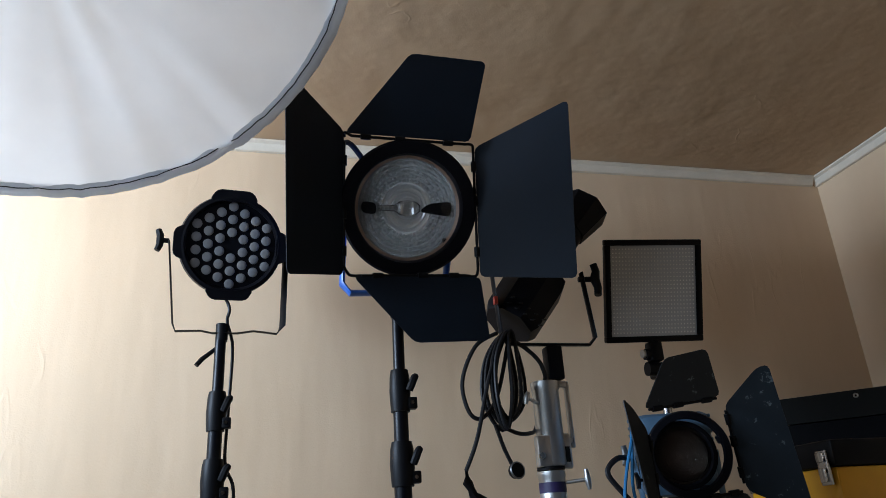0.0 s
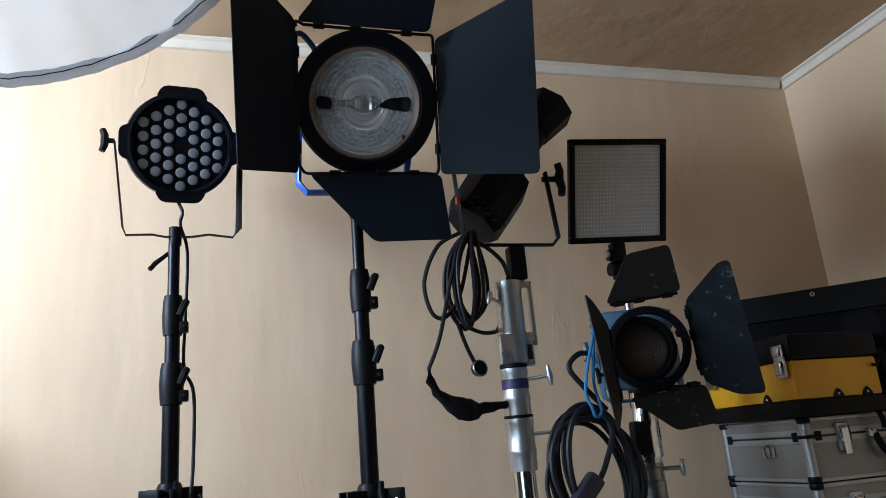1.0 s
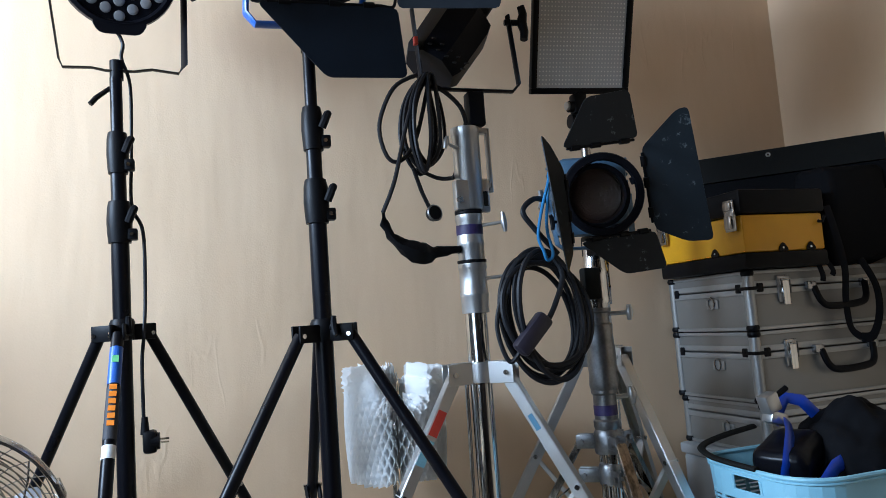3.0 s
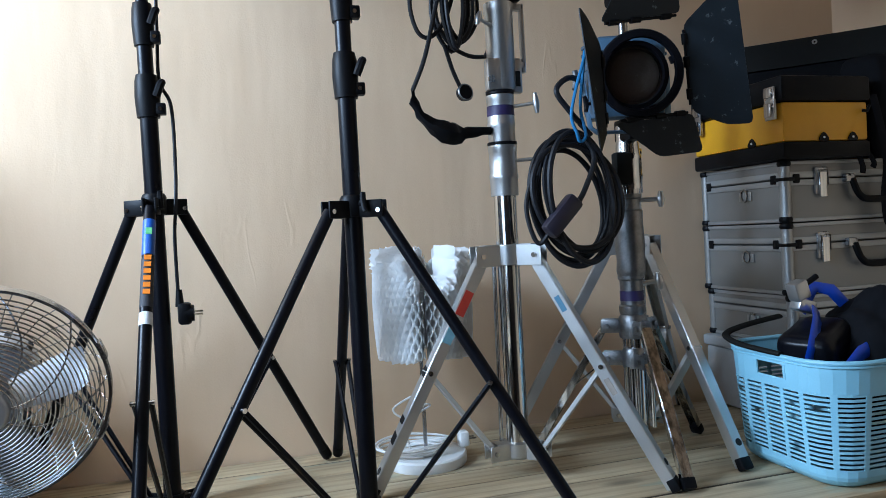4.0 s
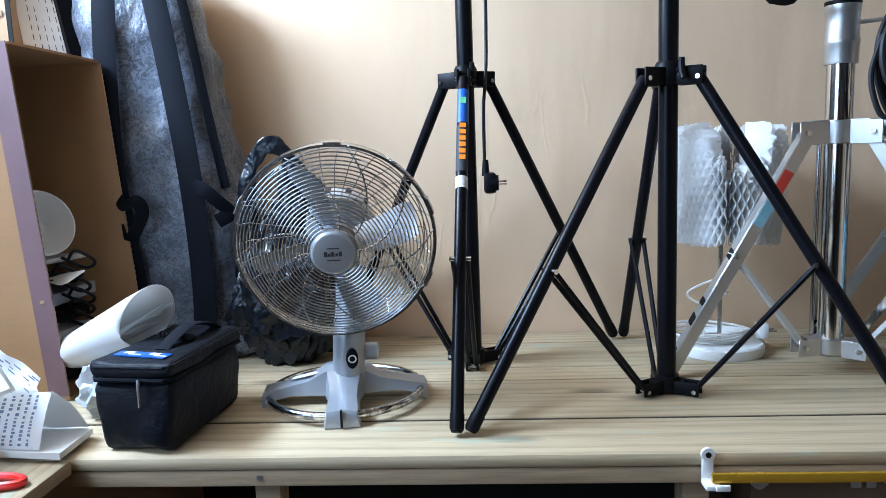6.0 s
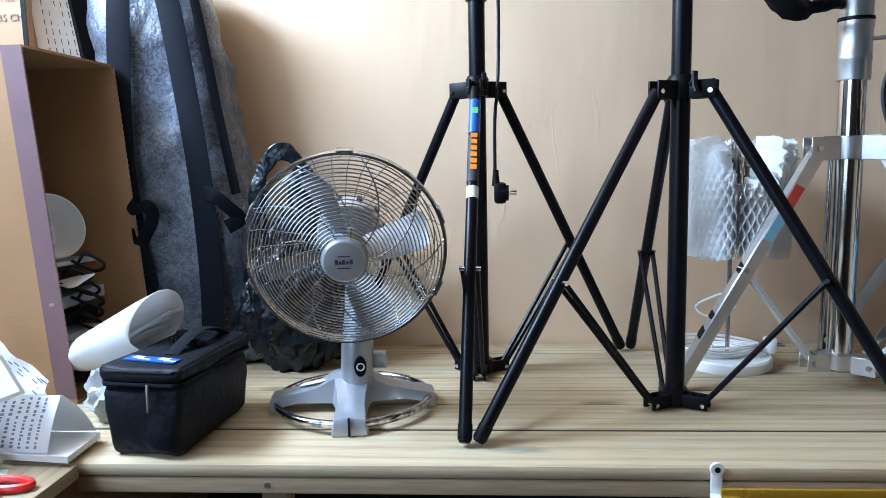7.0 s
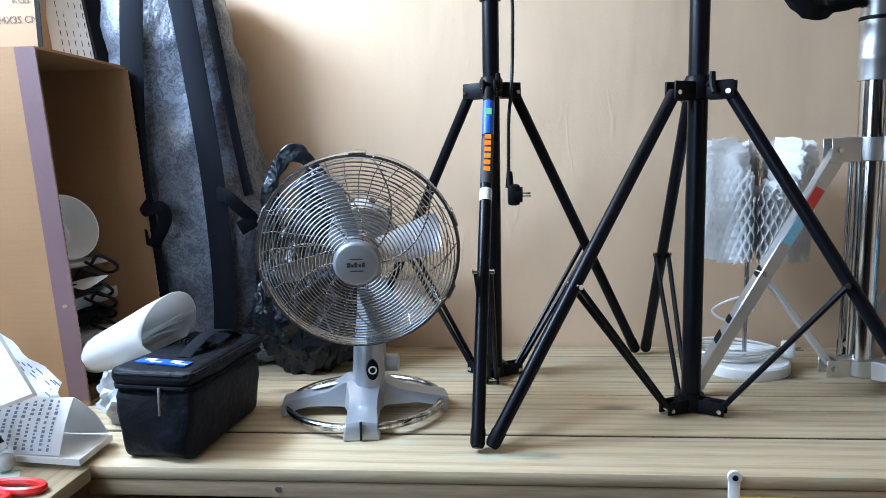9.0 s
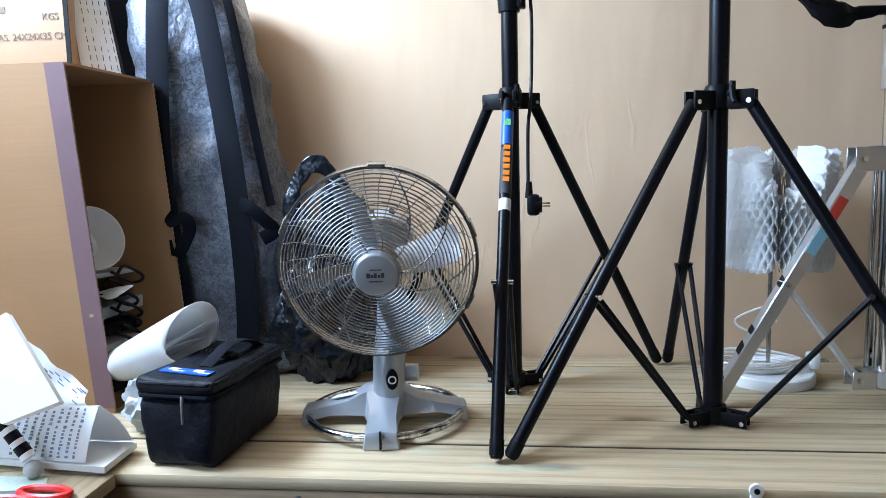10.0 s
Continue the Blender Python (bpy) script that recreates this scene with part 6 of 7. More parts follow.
# ---- cases, toolbox and basket by the right wall ----
def alu_case(z0, z1, label, x0=2.225, y0=1.645, handles=True, worn=False):
    x1, y1 = 2.785, 2.012
    c = thing("aluminium_case", ((x0 + x1) / 2, (y0 + y1) / 2, z0), label, "case", "stacked aluminium cases")
    mid = z0 + (z1 - z0) * 0.70
    part("body", slab((x0 + 0.004, y0 + 0.004, z0 + 0.002), (x1 - 0.004, y1 - 0.004, mid - 0.001), 0.004), ALUP, c)
    lid = part("lid", slab((x0 + 0.004, y0 + 0.004, mid + 0.001), (x1 - 0.004, y1 - 0.004, z1 - 0.001), 0.004), ALUP, c)
    # edge profiles
    for z in (z0 + 0.006, z1 - 0.006, mid - 0.010, mid + 0.012):
        h = 0.010 if z in (z0 + 0.006, z1 - 0.006) else 0.016
        part("edge_profile", slab((x0, y0, z - h / 2), (x1, y0 + 0.004, z + h / 2), 0.001), ALUE, c)
        part("edge_profile", slab((x0, y0 + 0.004, z - h / 2), (x0 + 0.004, y1, z + h / 2), 0.001), ALUE, c)
    part("corner_profile", tube((x0 + 0.012, y0 + 0.012, z0 + 0.003), (x0 + 0.012, y0 + 0.012, z1 - 0.003), 0.0155, sides=24), ALUE, c)
    part("corner_profile", tube((x0 + 0.010, y1 - 0.012, z0 + 0.003), (x0 + 0.010, y1 - 0.012, z1 - 0.003), 0.0145, sides=20), ALUP, c)
    for xx, yy in ((x0 + 0.012, y0 + 0.012), (x0 + 0.010, y1 - 0.012)):
        for zz in (z0 + 0.008, z1 - 0.008):
            part("corner_cap", lathe([(0, -0.008), (0.016, -0.008), (0.0185, -0.002), (0.0185, 0.002), (0.016, 0.0085), (0, 0.0085)], Matrix.Translation((xx, yy, zz)), 20), PLAST, c)
    if not worn:
        b = slab((x0 - 0.003, y0 + 0.03, mid - 0.012), (x0 + 0.004, y0 + 0.052, mid + 0.014), 0.003)
        slab((x0 + 0.03, y0 - 0.004, mid - 0.012), (x0 + 0.052, y0 + 0.003, mid + 0.014), 0.003, b)
        slab((x0 - 0.004, y0 - 0.005, mid - 0.005), (x0 + 0.034, y0 + 0.034, mid + 0.005), 0.002, b)
        part("corner_clamp", b, PLAST, c)
        part("corner_clamp", slab((x0 - 0.003, y1 - 0.05, mid - 0.012), (x0 + 0.004, y1 - 0.028, mid + 0.014), 0.003), PLAST, c)
    # side catch
    sy = y0 + 0.16
    ct = part("side_catch", slab((x0 - 0.0015, sy - 0.026, mid - 0.052), (x0 + 0.003, sy + 0.026, mid - 0.026), 0.001), ALUE, c)
    part("catch_ring", sweep(bmesh.new(), [(x0 - 0.004, sy + 0.014 * math.cos(k * math.tau / 8), mid - 0.036 + 0.018 * math.sin(k * math.tau / 8)) for k in range(8)], 0.0022, 6, closed=True), STEEL, ct)
    if handles:
        lx0 = x0 + 0.125
        lt = part("front_latch", slab((lx0 - 0.022, y0 - 0.004, mid - 0.045), (lx0 + 0.022, y0 + 0.002, mid + 0.032), 0.004), STEEL, c)
        part("latch_lever", slab((lx0 - 0.013, y0 - 0.013, mid - 0.054), (lx0 + 0.013, y0 - 0.004, mid + 0.018), 0.004), CHROME, lt)
        part("latch_loop", sweep(bmesh.new(), [(lx0 - 0.016, y0 - 0.010, mid - 0.02), (lx0 - 0.016, y0 - 0.010, mid + 0.022), (lx0 + 0.016, y0 - 0.010, mid + 0.022), (lx0 + 0.016, y0 - 0.010, mid - 0.02)], 0.0025, 6), CHROME, lt)
        hx0, hx1 = x0 + 0.225, x0 + 0.42
        hd = part("handle", sweep(bmesh.new(), spline([(hx0, y0 - 0.012, mid - 0.006), (hx0 + 0.012, y0 - 0.022, mid - 0.05), (hx0 + 0.045, y0 - 0.026, mid - 0.066), (hx1 - 0.045, y0 - 0.026, mid - 0.062), (hx1 - 0.012, y0 - 0.022, mid - 0.045), (hx1, y0 - 0.012, mid)], 5), 0.0105, 12, flat=0.8), PLAST, c, "black moulded carrying handle")
        for hx in (hx0 - 0.008, hx1 + 0.006):
            part("handle_mount", slab((hx - 0.016, y0 - 0.016, mid - 0.014), (hx + 0.016, y0 + 0.002, mid + 0.010), 0.004), STEEL, hd)
    return c


alu_case(1.372, 1.545, "aluminium flight case with black corner caps and handle")
alu_case(1.168, 1.370, "aluminium flight case stacked under another case")
alu_case(1.022, 1.166, "scratched older aluminium case near the stack's foot", x0=2.235, handles=False, worn=True)
gb = thing("plastic_crate", (2.49, 1.83, BENCH), "grey translucent plastic box under the cases", "box")
part("box_body", slab((2.215, 1.56, 0.801), (2.785, 2.012, 0.985), 0.012), TRANSL, gb)
part("box_lid", slab((2.205, 1.55, 0.986), (2.787, 2.014, 1.020), 0.008), TRANSL, gb)

tb = thing("toolbox", (2.34, 1.79, 1.547), "yellow and black plastic toolbox with metal latches", "toolbox")
part("base_tray", slab((2.186, 1.596, 1.547), (2.482, 1.99, 1.592), 0.006), PLAST, tb)
part("body", slab((2.190, 1.600, 1.593), (2.478, 1.986, 1.700), 0.006), YELLOW, tb)
part("lid", slab((2.182, 1.592, 1.701), (2.486, 1.994, 1.772), 0.010), PLAST, tb)
for yy in (1.63, 1.95):
    lt = part("latch", slab((2.172, yy - 0.020, 1.655), (2.181, yy + 0.020, 1.745), 0.003), STEEL, tb)
    part("latch_lever", slab((2.164, yy - 0.013, 1.662), (2.172, yy + 0.013, 1.70), 0.003), CHROME, lt)
    part("latch_hook", slab((2.166, yy - 0.015, 1.715), (2.172, yy + 0.015, 1.74), 0.003), CHROME, lt)
for a, bq, cq in (((2.188, 1.70, 1.592), (2.188, 1.745, 1.592), (2.188, 1.722, 1.622)), ((2.30, 1.598, 1.592), (2.345, 1.598, 1.592), (2.322, 1.598, 1.622)), ((2.40, 1.598, 1.592), (2.445, 1.598, 1.592), (2.422, 1.598, 1.622))):
    part("corner_tab", plate([a, bq, cq], 0.003), PLAST, tb)
    cc = (Vector(a) + Vector(bq) + Vector(cq)) / 3
    part("rivet", (lambda bb: (bmesh.ops.create_icosphere(bb, subdivisions=1, radius=0.0045, matrix=Matrix.Translation(cc)), bb)[1])(bmesh.new()), WHITEP, tb)
part("side_hook", sweep(bmesh.new(), [(2.46, 1.598, 1.675), (2.462, 1.585, 1.672), (2.468, 1.582, 1.688)], 0.005, 6), PLAST, tb)

# big black case set across the corner, with straps
bk = thing("black_equipment_case", (2.58, 1.83, 1.774), "large black equipment case set across the corner", "case")
ca, cb2 = Vector((2.36, 2.00, 0)), Vector((2.765, 1.60, 0))
ax = (cb2 - ca).normalized()
nn = Vector((ax.y, -ax.x, 0)) * -1
nn = nn if nn.x > 0 else -nn


def quad_prism(a, c, depth, z0, z1):
    b = bmesh.new()
    lo = [Vector((p.x, p.y, z0)) for p in (a, c, c + nn * 0.0 + Vector((0.018, 0.40, 0)), a + Vector((0.2, 0.012, 0)))]
    lo = [Vector((min(p.x, 2.785), min(p.y, 2.015), z0)) for p in lo]
    up = [Vector((p.x, p.y, z1)) for p in lo]
    f, g = [b.verts.new(p) for p in lo], [b.verts.new(p) for p in up]
    b.faces.new(f)
    b.faces.new(g)
    for i in range(4):
        b.faces.new((f[i], f[(i + 1) % 4], g[(i + 1) % 4], g[i]))
    return b


part("body", quad_prism(ca + nn * 0.012, cb2 + nn * 0.012, 0.2, 1.775, 1.862), CLOTH, bk)
part("lid", quad_prism(ca, cb2, 0.2, 1.864, 1.948), GREYP, bk, "dark grey case lid with a rivet")
part("rivet", lathe([(0.003, 0), (0.006, 0.002), (0.008, 0.0)], axes(ca.lerp(cb2, 0.42) + Vector((0, 0, 1.93)) - nn * 0.001, -nn), 14, closed=True), ALU, bk)
sb = thing("shoulder_bag", (2.64, 1.60, 1.546), "black soft bag with hanging webbing straps", "bag")
part("body", soft_box((0.26, 0.13, 0.30), Matrix.Translation((2.645, 1.675, 1.700)), 0.035, 0.012, 31), CLOTH, sb)
for pts, w in (([(2.50, 1.60, 1.72), (2.515, 1.59, 1.62), (2.54, 1.60, 1.53), (2.545, 1.615, 1.44), (2.535, 1.60, 1.36), (2.56, 1.59, 1.33)], 0.014), ([(2.56, 1.59, 1.33), (2.60, 1.585, 1.335), (2.64, 1.59, 1.40), (2.65, 1.60, 1.48), (2.62, 1.615, 1.56)], 0.014), ([(2.455, 1.615, 1.56), (2.46, 1.605, 1.52), (2.458, 1.605, 1.50)], 0.010), ([(2.485, 1.61, 1.56), (2.495, 1.60, 1.53), (2.49, 1.60, 1.515)], 0.009)):
    part("strap", sweep(bmesh.new(), spline(pts, 5), w, 8, flat=0.15, up=(0, 1, 0)), WEB, sb)

# light blue laundry basket
bs = thing("laundry_basket", (2.12, 1.36, BENCH), "light blue plastic laundry basket with slotted sides", "basket")


BX0, BX1, BY0, BY1, BR_, BZ0, BZ1 = 1.940, 2.375, 1.205, 1.535, 0.075, 0.802, 1.076


def basket_loop():
    """Points, with outward normals, round the rounded oblong foot, from the middle of one short side."""
    out = []
    y = (BY0 + BY1) / 2
    while y > BY0 + BR_:
        out.append((BX0, y, -1, 0))
        y -= 0.012
    for cx, cy, a0 in ((BX0 + BR_, BY0 + BR_, 180), (BX1 - BR_, BY0 + BR_, 270), (BX1 - BR_, BY1 - BR_, 0), (BX0 + BR_, BY1 - BR_, 90)):
        for k in range(10):
            a = radians(a0 + 10 * k)
            out.append((cx + BR_ * math.cos(a), cy + BR_ * math.sin(a), math.cos(a), math.sin(a)))
    out.append((BX0, (BY0 + BY1) / 2, -1, 0))
    # even steps along the loop
    ds = [0.0]
    for p, q in zip(out, out[1:]):
        ds.append(ds[-1] + math.hypot(q[0] - p[0], q[1] - p[1]))
    return out, ds


LOOP, RUN = basket_loop()


def basket_point(u, v, depth=0.0):
    d = (u % 1.0) * RUN[-1]
    i = max(k for k in range(len(RUN) - 1) if RUN[k] <= d)
    f = (d - RUN[i]) / max(1e-9, RUN[i + 1] - RUN[i])
    x, y, nx, ny = (p + (q - p) * f for p, q in zip(LOOP[i], LOOP[i + 1]))
    o = 0.024 * v - 0.020 * max(0.0, 1 - v / 0.09) ** 2 + depth
    return Vector((x + nx * o, y + ny * o, BZ0 + (BZ1 - BZ0) * v))


def basket_panel(b, u0, u1, v0, v1):
    pts = ((u0, v0), (u1, v0), (u1, v1), (u0, v1))
    f, g = ([b.verts.new(basket_point(u, v, o)) for u, v in pts] for o in (0.0013, -0.0013))
    b.faces.new(f)
    b.faces.new(list(reversed(g)))
    for i in range(4):
        b.faces.new((f[i], f[(i + 1) % 4], g[(i + 1) % 4], g[i]))


COLS, SLOTS, V_LO, V_HI, POST = 24, 16, 0.15, 0.755, 0.10
for c in range(COLS):
    u0, u1 = (c - 0.5) / COLS, (c + 0.5) / COLS
    pw = (u1 - u0) * POST
    b = bmesh.new()
    for k in range(3):
        ua, ub = u0 + (u1 - u0) * k / 3, u0 + (u1 - u0) * (k + 1) / 3
        for v0, v1 in ((0.0, 0.03), (0.03, 0.06), (0.06, 0.09), (0.09, V_LO)):
            basket_panel(b, ua, ub, v0, v1)
        grip = c == 0 or (c == 1 and k == 0) or (c == COLS - 1 and k == 2)
        for v0, v1 in ((V_HI, 0.82), (0.935, 1.0)) if grip else ((V_HI, 1.0),):
            basket_panel(b, ua, ub, v0, v1)
    basket_panel(b, u0, u0 + pw, V_LO, V_HI)
    basket_panel(b, u1 - pw, u1, V_LO, V_HI)
    for i in range(SLOTS):
        va = V_LO + (V_HI - V_LO) * (i + 0.46) / SLOTS
        vb = V_LO + (V_HI - V_LO) * (i + 1.0) / SLOTS
        for k in range(2):
            ua = u0 + pw + (u1 - u0 - 2 * pw) * k / 2
            basket_panel(b, ua, ua + (u1 - u0 - 2 * pw) / 2, va, vb)
    bmesh.ops.remove_doubles(b, verts=b.verts, dist=0.00002)
    part("slotted_panel", b, BASKET, bs, smooth=40)
part("rim", sweep(bmesh.new(), [basket_point(k / 90, 1.0) for k in range(90)], 0.0058, 8, closed=True), BASKET, bs)
part("rim_ridge", sweep(bmesh.new(), [basket_point(k / 90, 0.97, 0.002) for k in range(90)], 0.0032, 6, closed=True), BASKET, bs)
for sgn in (-1, 1):
    part("grip_end", sweep(bmesh.new(), [basket_point(sgn * 0.0323, v) for v in (0.82, 0.85, 0.90, 0.935)], 0.0045, 8), BASKET, bs)
b = bmesh.new()
b.faces.new([b.verts.new(basket_point(k / 60, 0.03)) for k in range(60)])
bmesh.ops.solidify(b, geom=b.faces[:], thickness=0.003)
part("floor_plate", b, BASKET, bs)
part("carry_handle", sweep(bmesh.new(), spline([(1.916, 1.330, 1.082), (1.908, 1.40, 1.086), (1.912, 1.48, 1.09), (1.945, 1.555, 1.098), (2.02, 1.575, 1.112), (2.14, 1.585, 1.125)], 5), 0.010, 8, flat=0.6), GREYP, bs, "grey folding handle")

# what lies in the basket
wl_ = thing("work_lamp", (2.04, 1.36, 1.0), "black work lamp with blue bracket lying in the basket", "lamp")
part("shell", soft_box((0.16, 0.13, 0.10), Matrix.Translation((2.05, 1.37, 1.085)) @ Matrix.Rotation(radians(25), 4, "Z") @ Matrix.Rotation(radians(-15), 4, "Y"), 0.035, 0.004, 2), GLOSSB, wl_)
part("bracket", sweep(bmesh.new(), [(1.985, 1.33, 1.03), (1.985, 1.31, 1.09), (2.02, 1.33, 1.15), (2.045, 1.36, 1.17)], 0.017, 8, flat=0.25, up=(0, 1, 0)), BLUEP, wl_)
part("bracket", sweep(bmesh.new(), [(2.06, 1.42, 1.16), (2.11, 1.43, 1.215), (2.15, 1.42, 1.205), (2.19, 1.40, 1.15)], 0.016, 8, flat=0.25, up=(0, 1, 0)), BLUEP, wl_)
part("bracket", sweep(bmesh.new(), [(2.04, 1.28, 1.03), (2.09, 1.28, 1.075), (2.14, 1.29, 1.085)], 0.018, 8, flat=0.25, up=(0, 1, 0)), BLUEP, wl_)
part("clamp_joint", (lambda bb: (block(bb, (0.04, 0.036, 0.045), Matrix.Translation((2.02, 1.385, 1.215)) @ Matrix.Rotation(radians(-18), 4, "Y"), 0.006), block(bb, (0.05, 0.036, 0.03), Matrix.Translation((2.033, 1.385, 1.178)) @ Matrix.Rotation(radians(18), 4, "Y"), 0.006), bb)[2])(bmesh.new()), ALU, wl_, "silver clamp joint")
part("clamp_screw", tube((2.035, 1.385, 1.225), (2.075, 1.385, 1.245), 0.007, sides=10), PLAST, wl_)
b = bmesh.new()
bmesh.ops.create_icosphere(b, subdivisions=5, radius=1.0)
for v in b.verts:
    d = v.co.normalized()
    k = 1 + 0.16 * noise.noise(d * 2.0) + 0.05 * noise.noise(d * 6)
    v.co = Vector((2.225 + d.x * k * 0.135, 1.355 + d.y * k * 0.125, max(0.83, 1.05 + d.z * k * (0.155 if d.z > 0 else 0.2))))
single("black_coat", b, CLOTH, "black cloth bundle filling the basket", "cloth", (2.225, 1.355, 0.83), smooth=60)

# ---- overhead diffuser disc ----
dd = thing("diffuser_disc", (0.306, 0.841, 2.528), "round white translucent diffuser with grey rim hung overhead", "reflector disc")
dm = axes((0.306, 0.841, 2.528), (-0.364, 1.0, 1.732), (0, 1, 0))
b = bmesh.new()
rg = []
for s in range(13):
    r = 0.525 * s / 12
    if s == 0:
        rg.append([b.verts.new(dm @ Vector((0, 0, 0)))])
        continue
    row = []
    for k in range(72):
        a = k * math.tau / 72
        l = Vector((r * math.cos(a), r * math.sin(a), 0))
        z = 0.006 * noise.noise(Vector((l.x * 5, l.y * 5, 1))) + 0.004 * noise.noise(Vector((math.cos(a) * 9, math.sin(a) * 9, r * 2))) * (s / 12) * 2
        row.append(b.verts.new(dm @ (l + Vector((0, 0, z)))))
    rg.append(row)
for k in range(72):
    b.faces.new((rg[0][0], rg[1][k], rg[1][(k + 1) % 72]))
for p, q in zip(rg[1:], rg[2:]):
    for k in range(72):
        b.faces.new((p[k], q[k], q[(k + 1) % 72], p[(k + 1) % 72]))
part("diffuser_cloth", b, DIFF, dd, smooth=70)
b = bmesh.new()
n = 180
pts = [dm @ Vector(((0.528 + 0.0016 * noise.noise(Vector((math.cos(k / n * math.tau) * 30, math.sin(k / n * math.tau) * 30, 0)))) * math.cos(k * math.tau / n), 0.528 * math.sin(k * math.tau / n), 0.011 * noise.noise(Vector((math.cos(k / n * math.tau) * 22, math.sin(k / n * math.tau) * 14, 2))))) for k in range(n)]
sweep(b, pts, 0.0155, 8, closed=True, flat=0.35, up=tuple(dm.to_3x3() @ Vector((0, 0, 1))))
part("rim_band", b, RIMC, dd, "grey elastic rim band")
part("rim_stitch", sweep(bmesh.new(), [dm @ ((dm.inverted() @ p) * 0.985 + Vector((0, 0, -0.0062))) for p in pts], 0.0012, 5, closed=True), INK, dd)

# ---- front rail and what is under the bench ----
rail = thing("hanging_rail", (1.85, 1.16, 0.77), "gold coloured flat rail on white brackets", "rail")
part("rail", slab((0.985, 1.158, 0.759), (2.78, 1.166, 0.776), 0.002), GOLD, rail)
for xx in (0.985, 2.6):
    br = part("bracket", (lambda bb: (slab((xx - 0.010, 1.184, 0.750), (xx + 0.010, 1.189, 0.798), 0.003, bb), tube((xx, 1.1825, 0.799), (xx, 1.189, 0.799), 0.0115, sides=20, bm=bb), slab((xx - 0.012, 1.152, 0.748), (xx + 0.014, 1.184, 0.7575), 0.003, bb), slab((xx + 0.004, 1.150, 0.748), (xx + 0.028, 1.156, 0.759), 0.002, bb), bb)[4])(bmesh.new()), WHITEP, rail, "white plastic bracket")
    part("screw", tube((xx, 1.1805, 0.799), (xx, 1.1823, 0.799), 0.005, sides=10), GREYP, br)
for xx, zz in ((1.555, 0.0), (1.80, 0.0)):
    hk = thing("hook", (xx, 1.16, 0.70), "thin metal hook hung on the rail", "hook", "hooks on the rail")
    part("wire", sweep(bmesh.new(), spline([(xx, 1.172, 0.775), (xx, 1.168, 0.784), (xx, 1.160, 0.785), (xx, 1.153, 0.775), (xx + 0.002, 1.153, 0.74), (xx + 0.004, 1.156, 0.70)], 4), 0.0018, 6), CHROME, hk)
    b = bmesh.new()
    bmesh.ops.create_icosphere(b, subdivisions=3, radius=1.0)
    for v in b.verts:
        d = v.co.normalized()
        v.co = Vector((xx + 0.008, 1.158, 0.688)) + Vector((d.x * 0.02, d.y * 0.014, d.z * 0.028)) * (1 + 0.5 * noise.noise(d * 3 + Vector((xx, 0, 0))))
    part("tag", b, mk("brown_tag", (0.35, 0.25, 0.18), 0.6), hk)

uc = thing("storage_trunk", (1.20, 1.50, 0.0), "brown trunk with metal corners under the bench", "trunk")
part("body", slab((1.075, 1.235, 0.30), (1.335, 1.70, 0.738), 0.006), LEATHER, uc)
for xx in (1.09, 1.32):
    part("corner_plate", plate([(xx - 0.018, 1.2335, 0.741), (xx + 0.018, 1.2335, 0.741), (xx + 0.018, 1.2335, 0.722), (xx, 1.2335, 0.708), (xx - 0.018, 1.2335, 0.722)], 0.003), ALUE, uc)
for xx in (1.255, 1.28):
    part("clasp", slab((xx - 0.009, 1.2285, 0.714), (xx + 0.009, 1.2345, 0.738), 0.002), ALUE, uc)
part("foot_board", slab((1.06, 1.24, 0.0), (1.35, 1.70, 0.299)), LEATHER, uc)

# added board: its near-black colour stands in for deep shade below the bench
setting("wall_under", slab((-0.14, 1.74, 0.0), (2.785, 1.76, 0.70)), DARK, "added near-black board standing in for the shade under the bench", "panel")

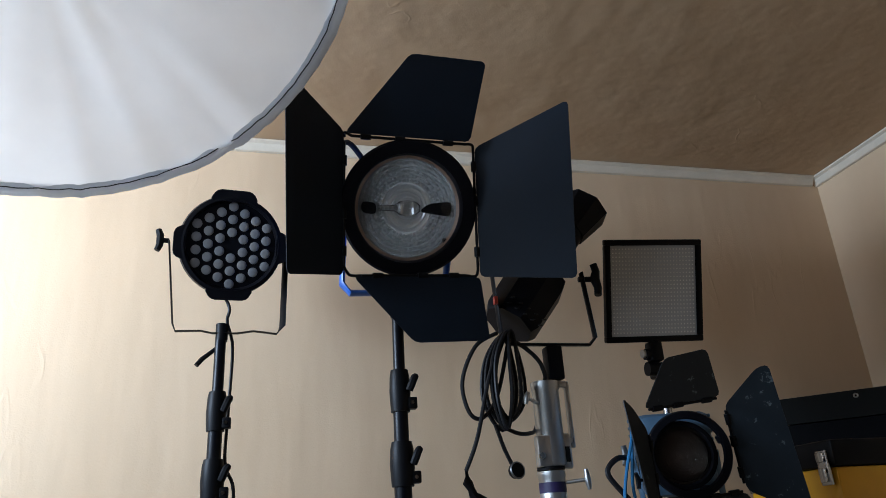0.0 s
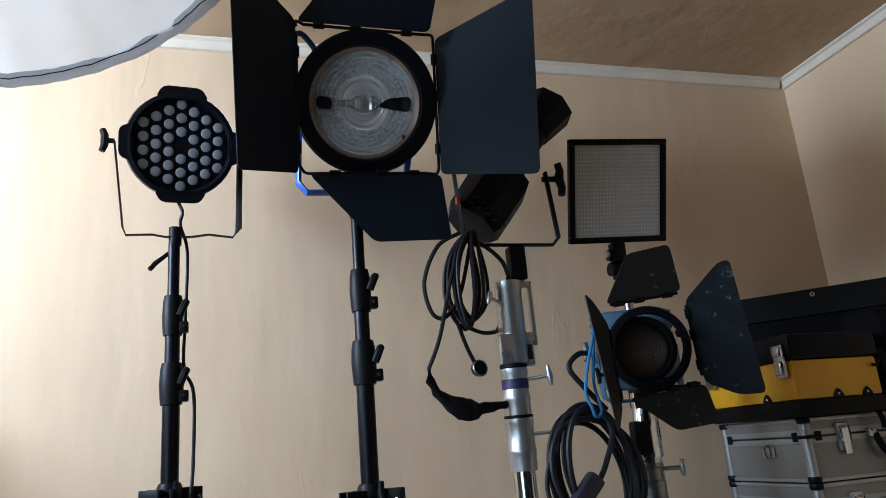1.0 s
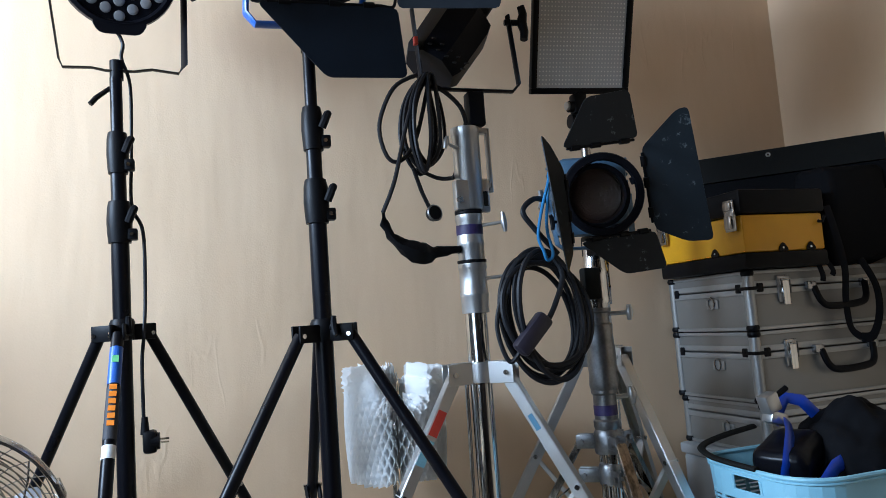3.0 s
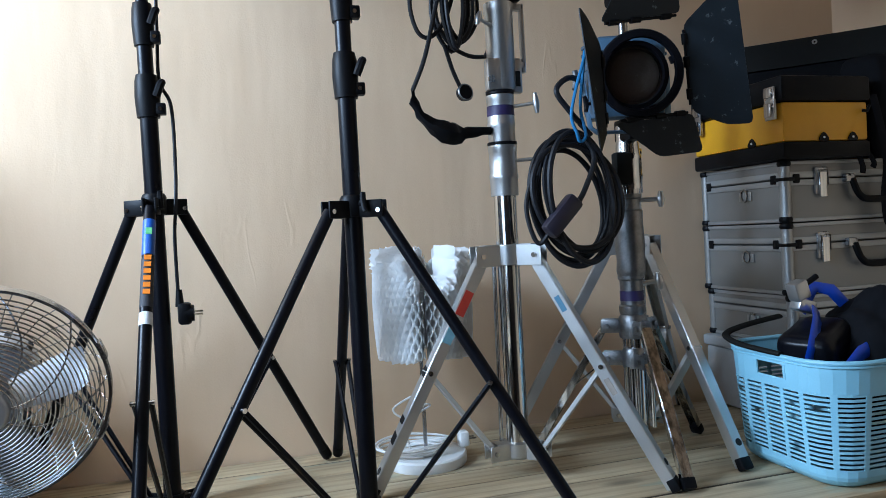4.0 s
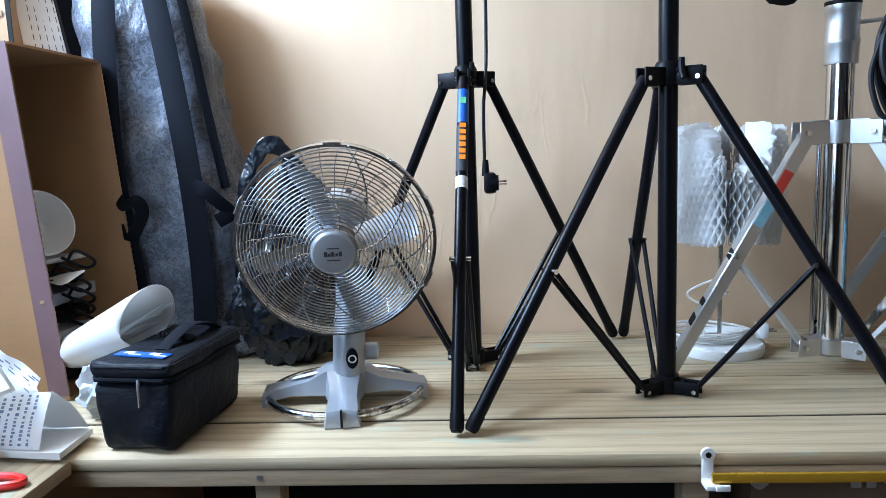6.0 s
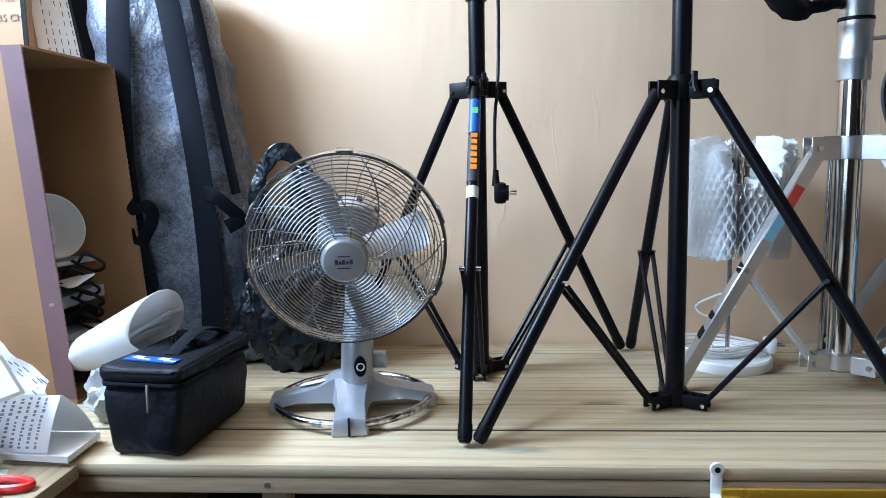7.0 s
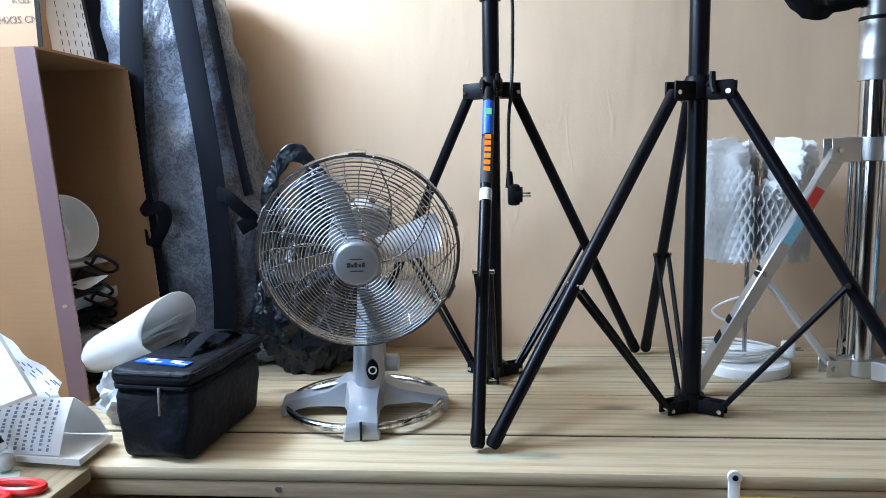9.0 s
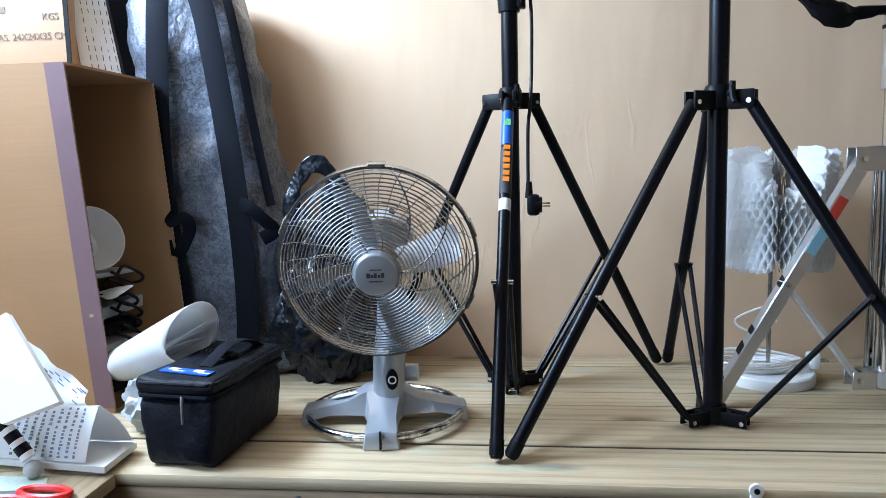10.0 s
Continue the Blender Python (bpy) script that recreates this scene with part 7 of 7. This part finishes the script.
# ---- workbench ----
wb = thing("workbench", (0.75, 1.6, 0.0), "rough pine plank workbench against the wall", "workbench", kind="structure")
edges_y = [1.190, 1.3615, 1.505, 1.598, 1.690, 1.812, 1.915, 2.014]
random.seed(3)
for y0, y1 in zip(edges_y, edges_y[1:]):
    b = bmesh.new()
    dz = random.uniform(-0.0012, 0.0008)
    front = y0 == edges_y[0]
    slab((-1.14, y0 + 0.0018, BENCH - 0.027), (2.785, y1 - 0.0018, BENCH + dz), 0.008 if front else 0.0035, b)
    part("plank", b, WOOD, wb)
    if not front:
        part("joint_grime", slab((-1.13, y0 - 0.0016, BENCH - 0.02), (2.78, y0 + 0.0016, BENCH - 0.0022)), GRIME, wb, "dark grime between planks")
part("front_beam", slab((-0.15, 1.196, 0.742), (2.785, 1.232, 0.7725), 0.003), WOODB, wb)
part("back_beam", slab((-1.1, 1.97, 0.70), (2.78, 2.01, 0.772), 0.003), WOODB, wb)
for xx in (0.98, 1.735, 0.202, 2.7):
    part("post", slab((xx - 0.024, 1.236, 0.001), (xx + 0.024, 1.29, 0.7715), 0.003), WOODB, wb)
part("screw", tube((0.203, 1.1965, 0.759), (0.203, 1.1935, 0.759), 0.0055, sides=10), ALU, wb)
side = thing("side_bench", (-0.7, 0.6, 0.0), "pine plank side bench at right angles to the workbench", "workbench", kind="structure")
xs = [-1.14, -0.98, -0.78, -0.58, -0.36, -0.135]
for x0, x1 in zip(xs, xs[1:]):
    b = bmesh.new()
    block(b, (1.60, x1 - x0 - 0.003, 0.026), Matrix.Translation((0, 0, 0)), 0.003)
    ob = part("plank", b, WOOD, side)
    ob.matrix_basis = Matrix.Translation((0.7 + (x0 + x1) / 2, 0.386 - 0.6, 0.787)) @ Matrix.Translation((-0.0, 0.0, 0.0)) @ Matrix.Rotation(radians(90), 4, "Z") @ Matrix.Translation(Vector((-0.7, 0.6, 0)) * 1.0)
for xx, yy in ((-1.05, -0.3), (-0.2, -0.3)):
    part("post", slab((xx - 0.03, yy, 0.001), (xx + 0.03, yy + 0.06, 0.773), 0.003), WOODB, side)
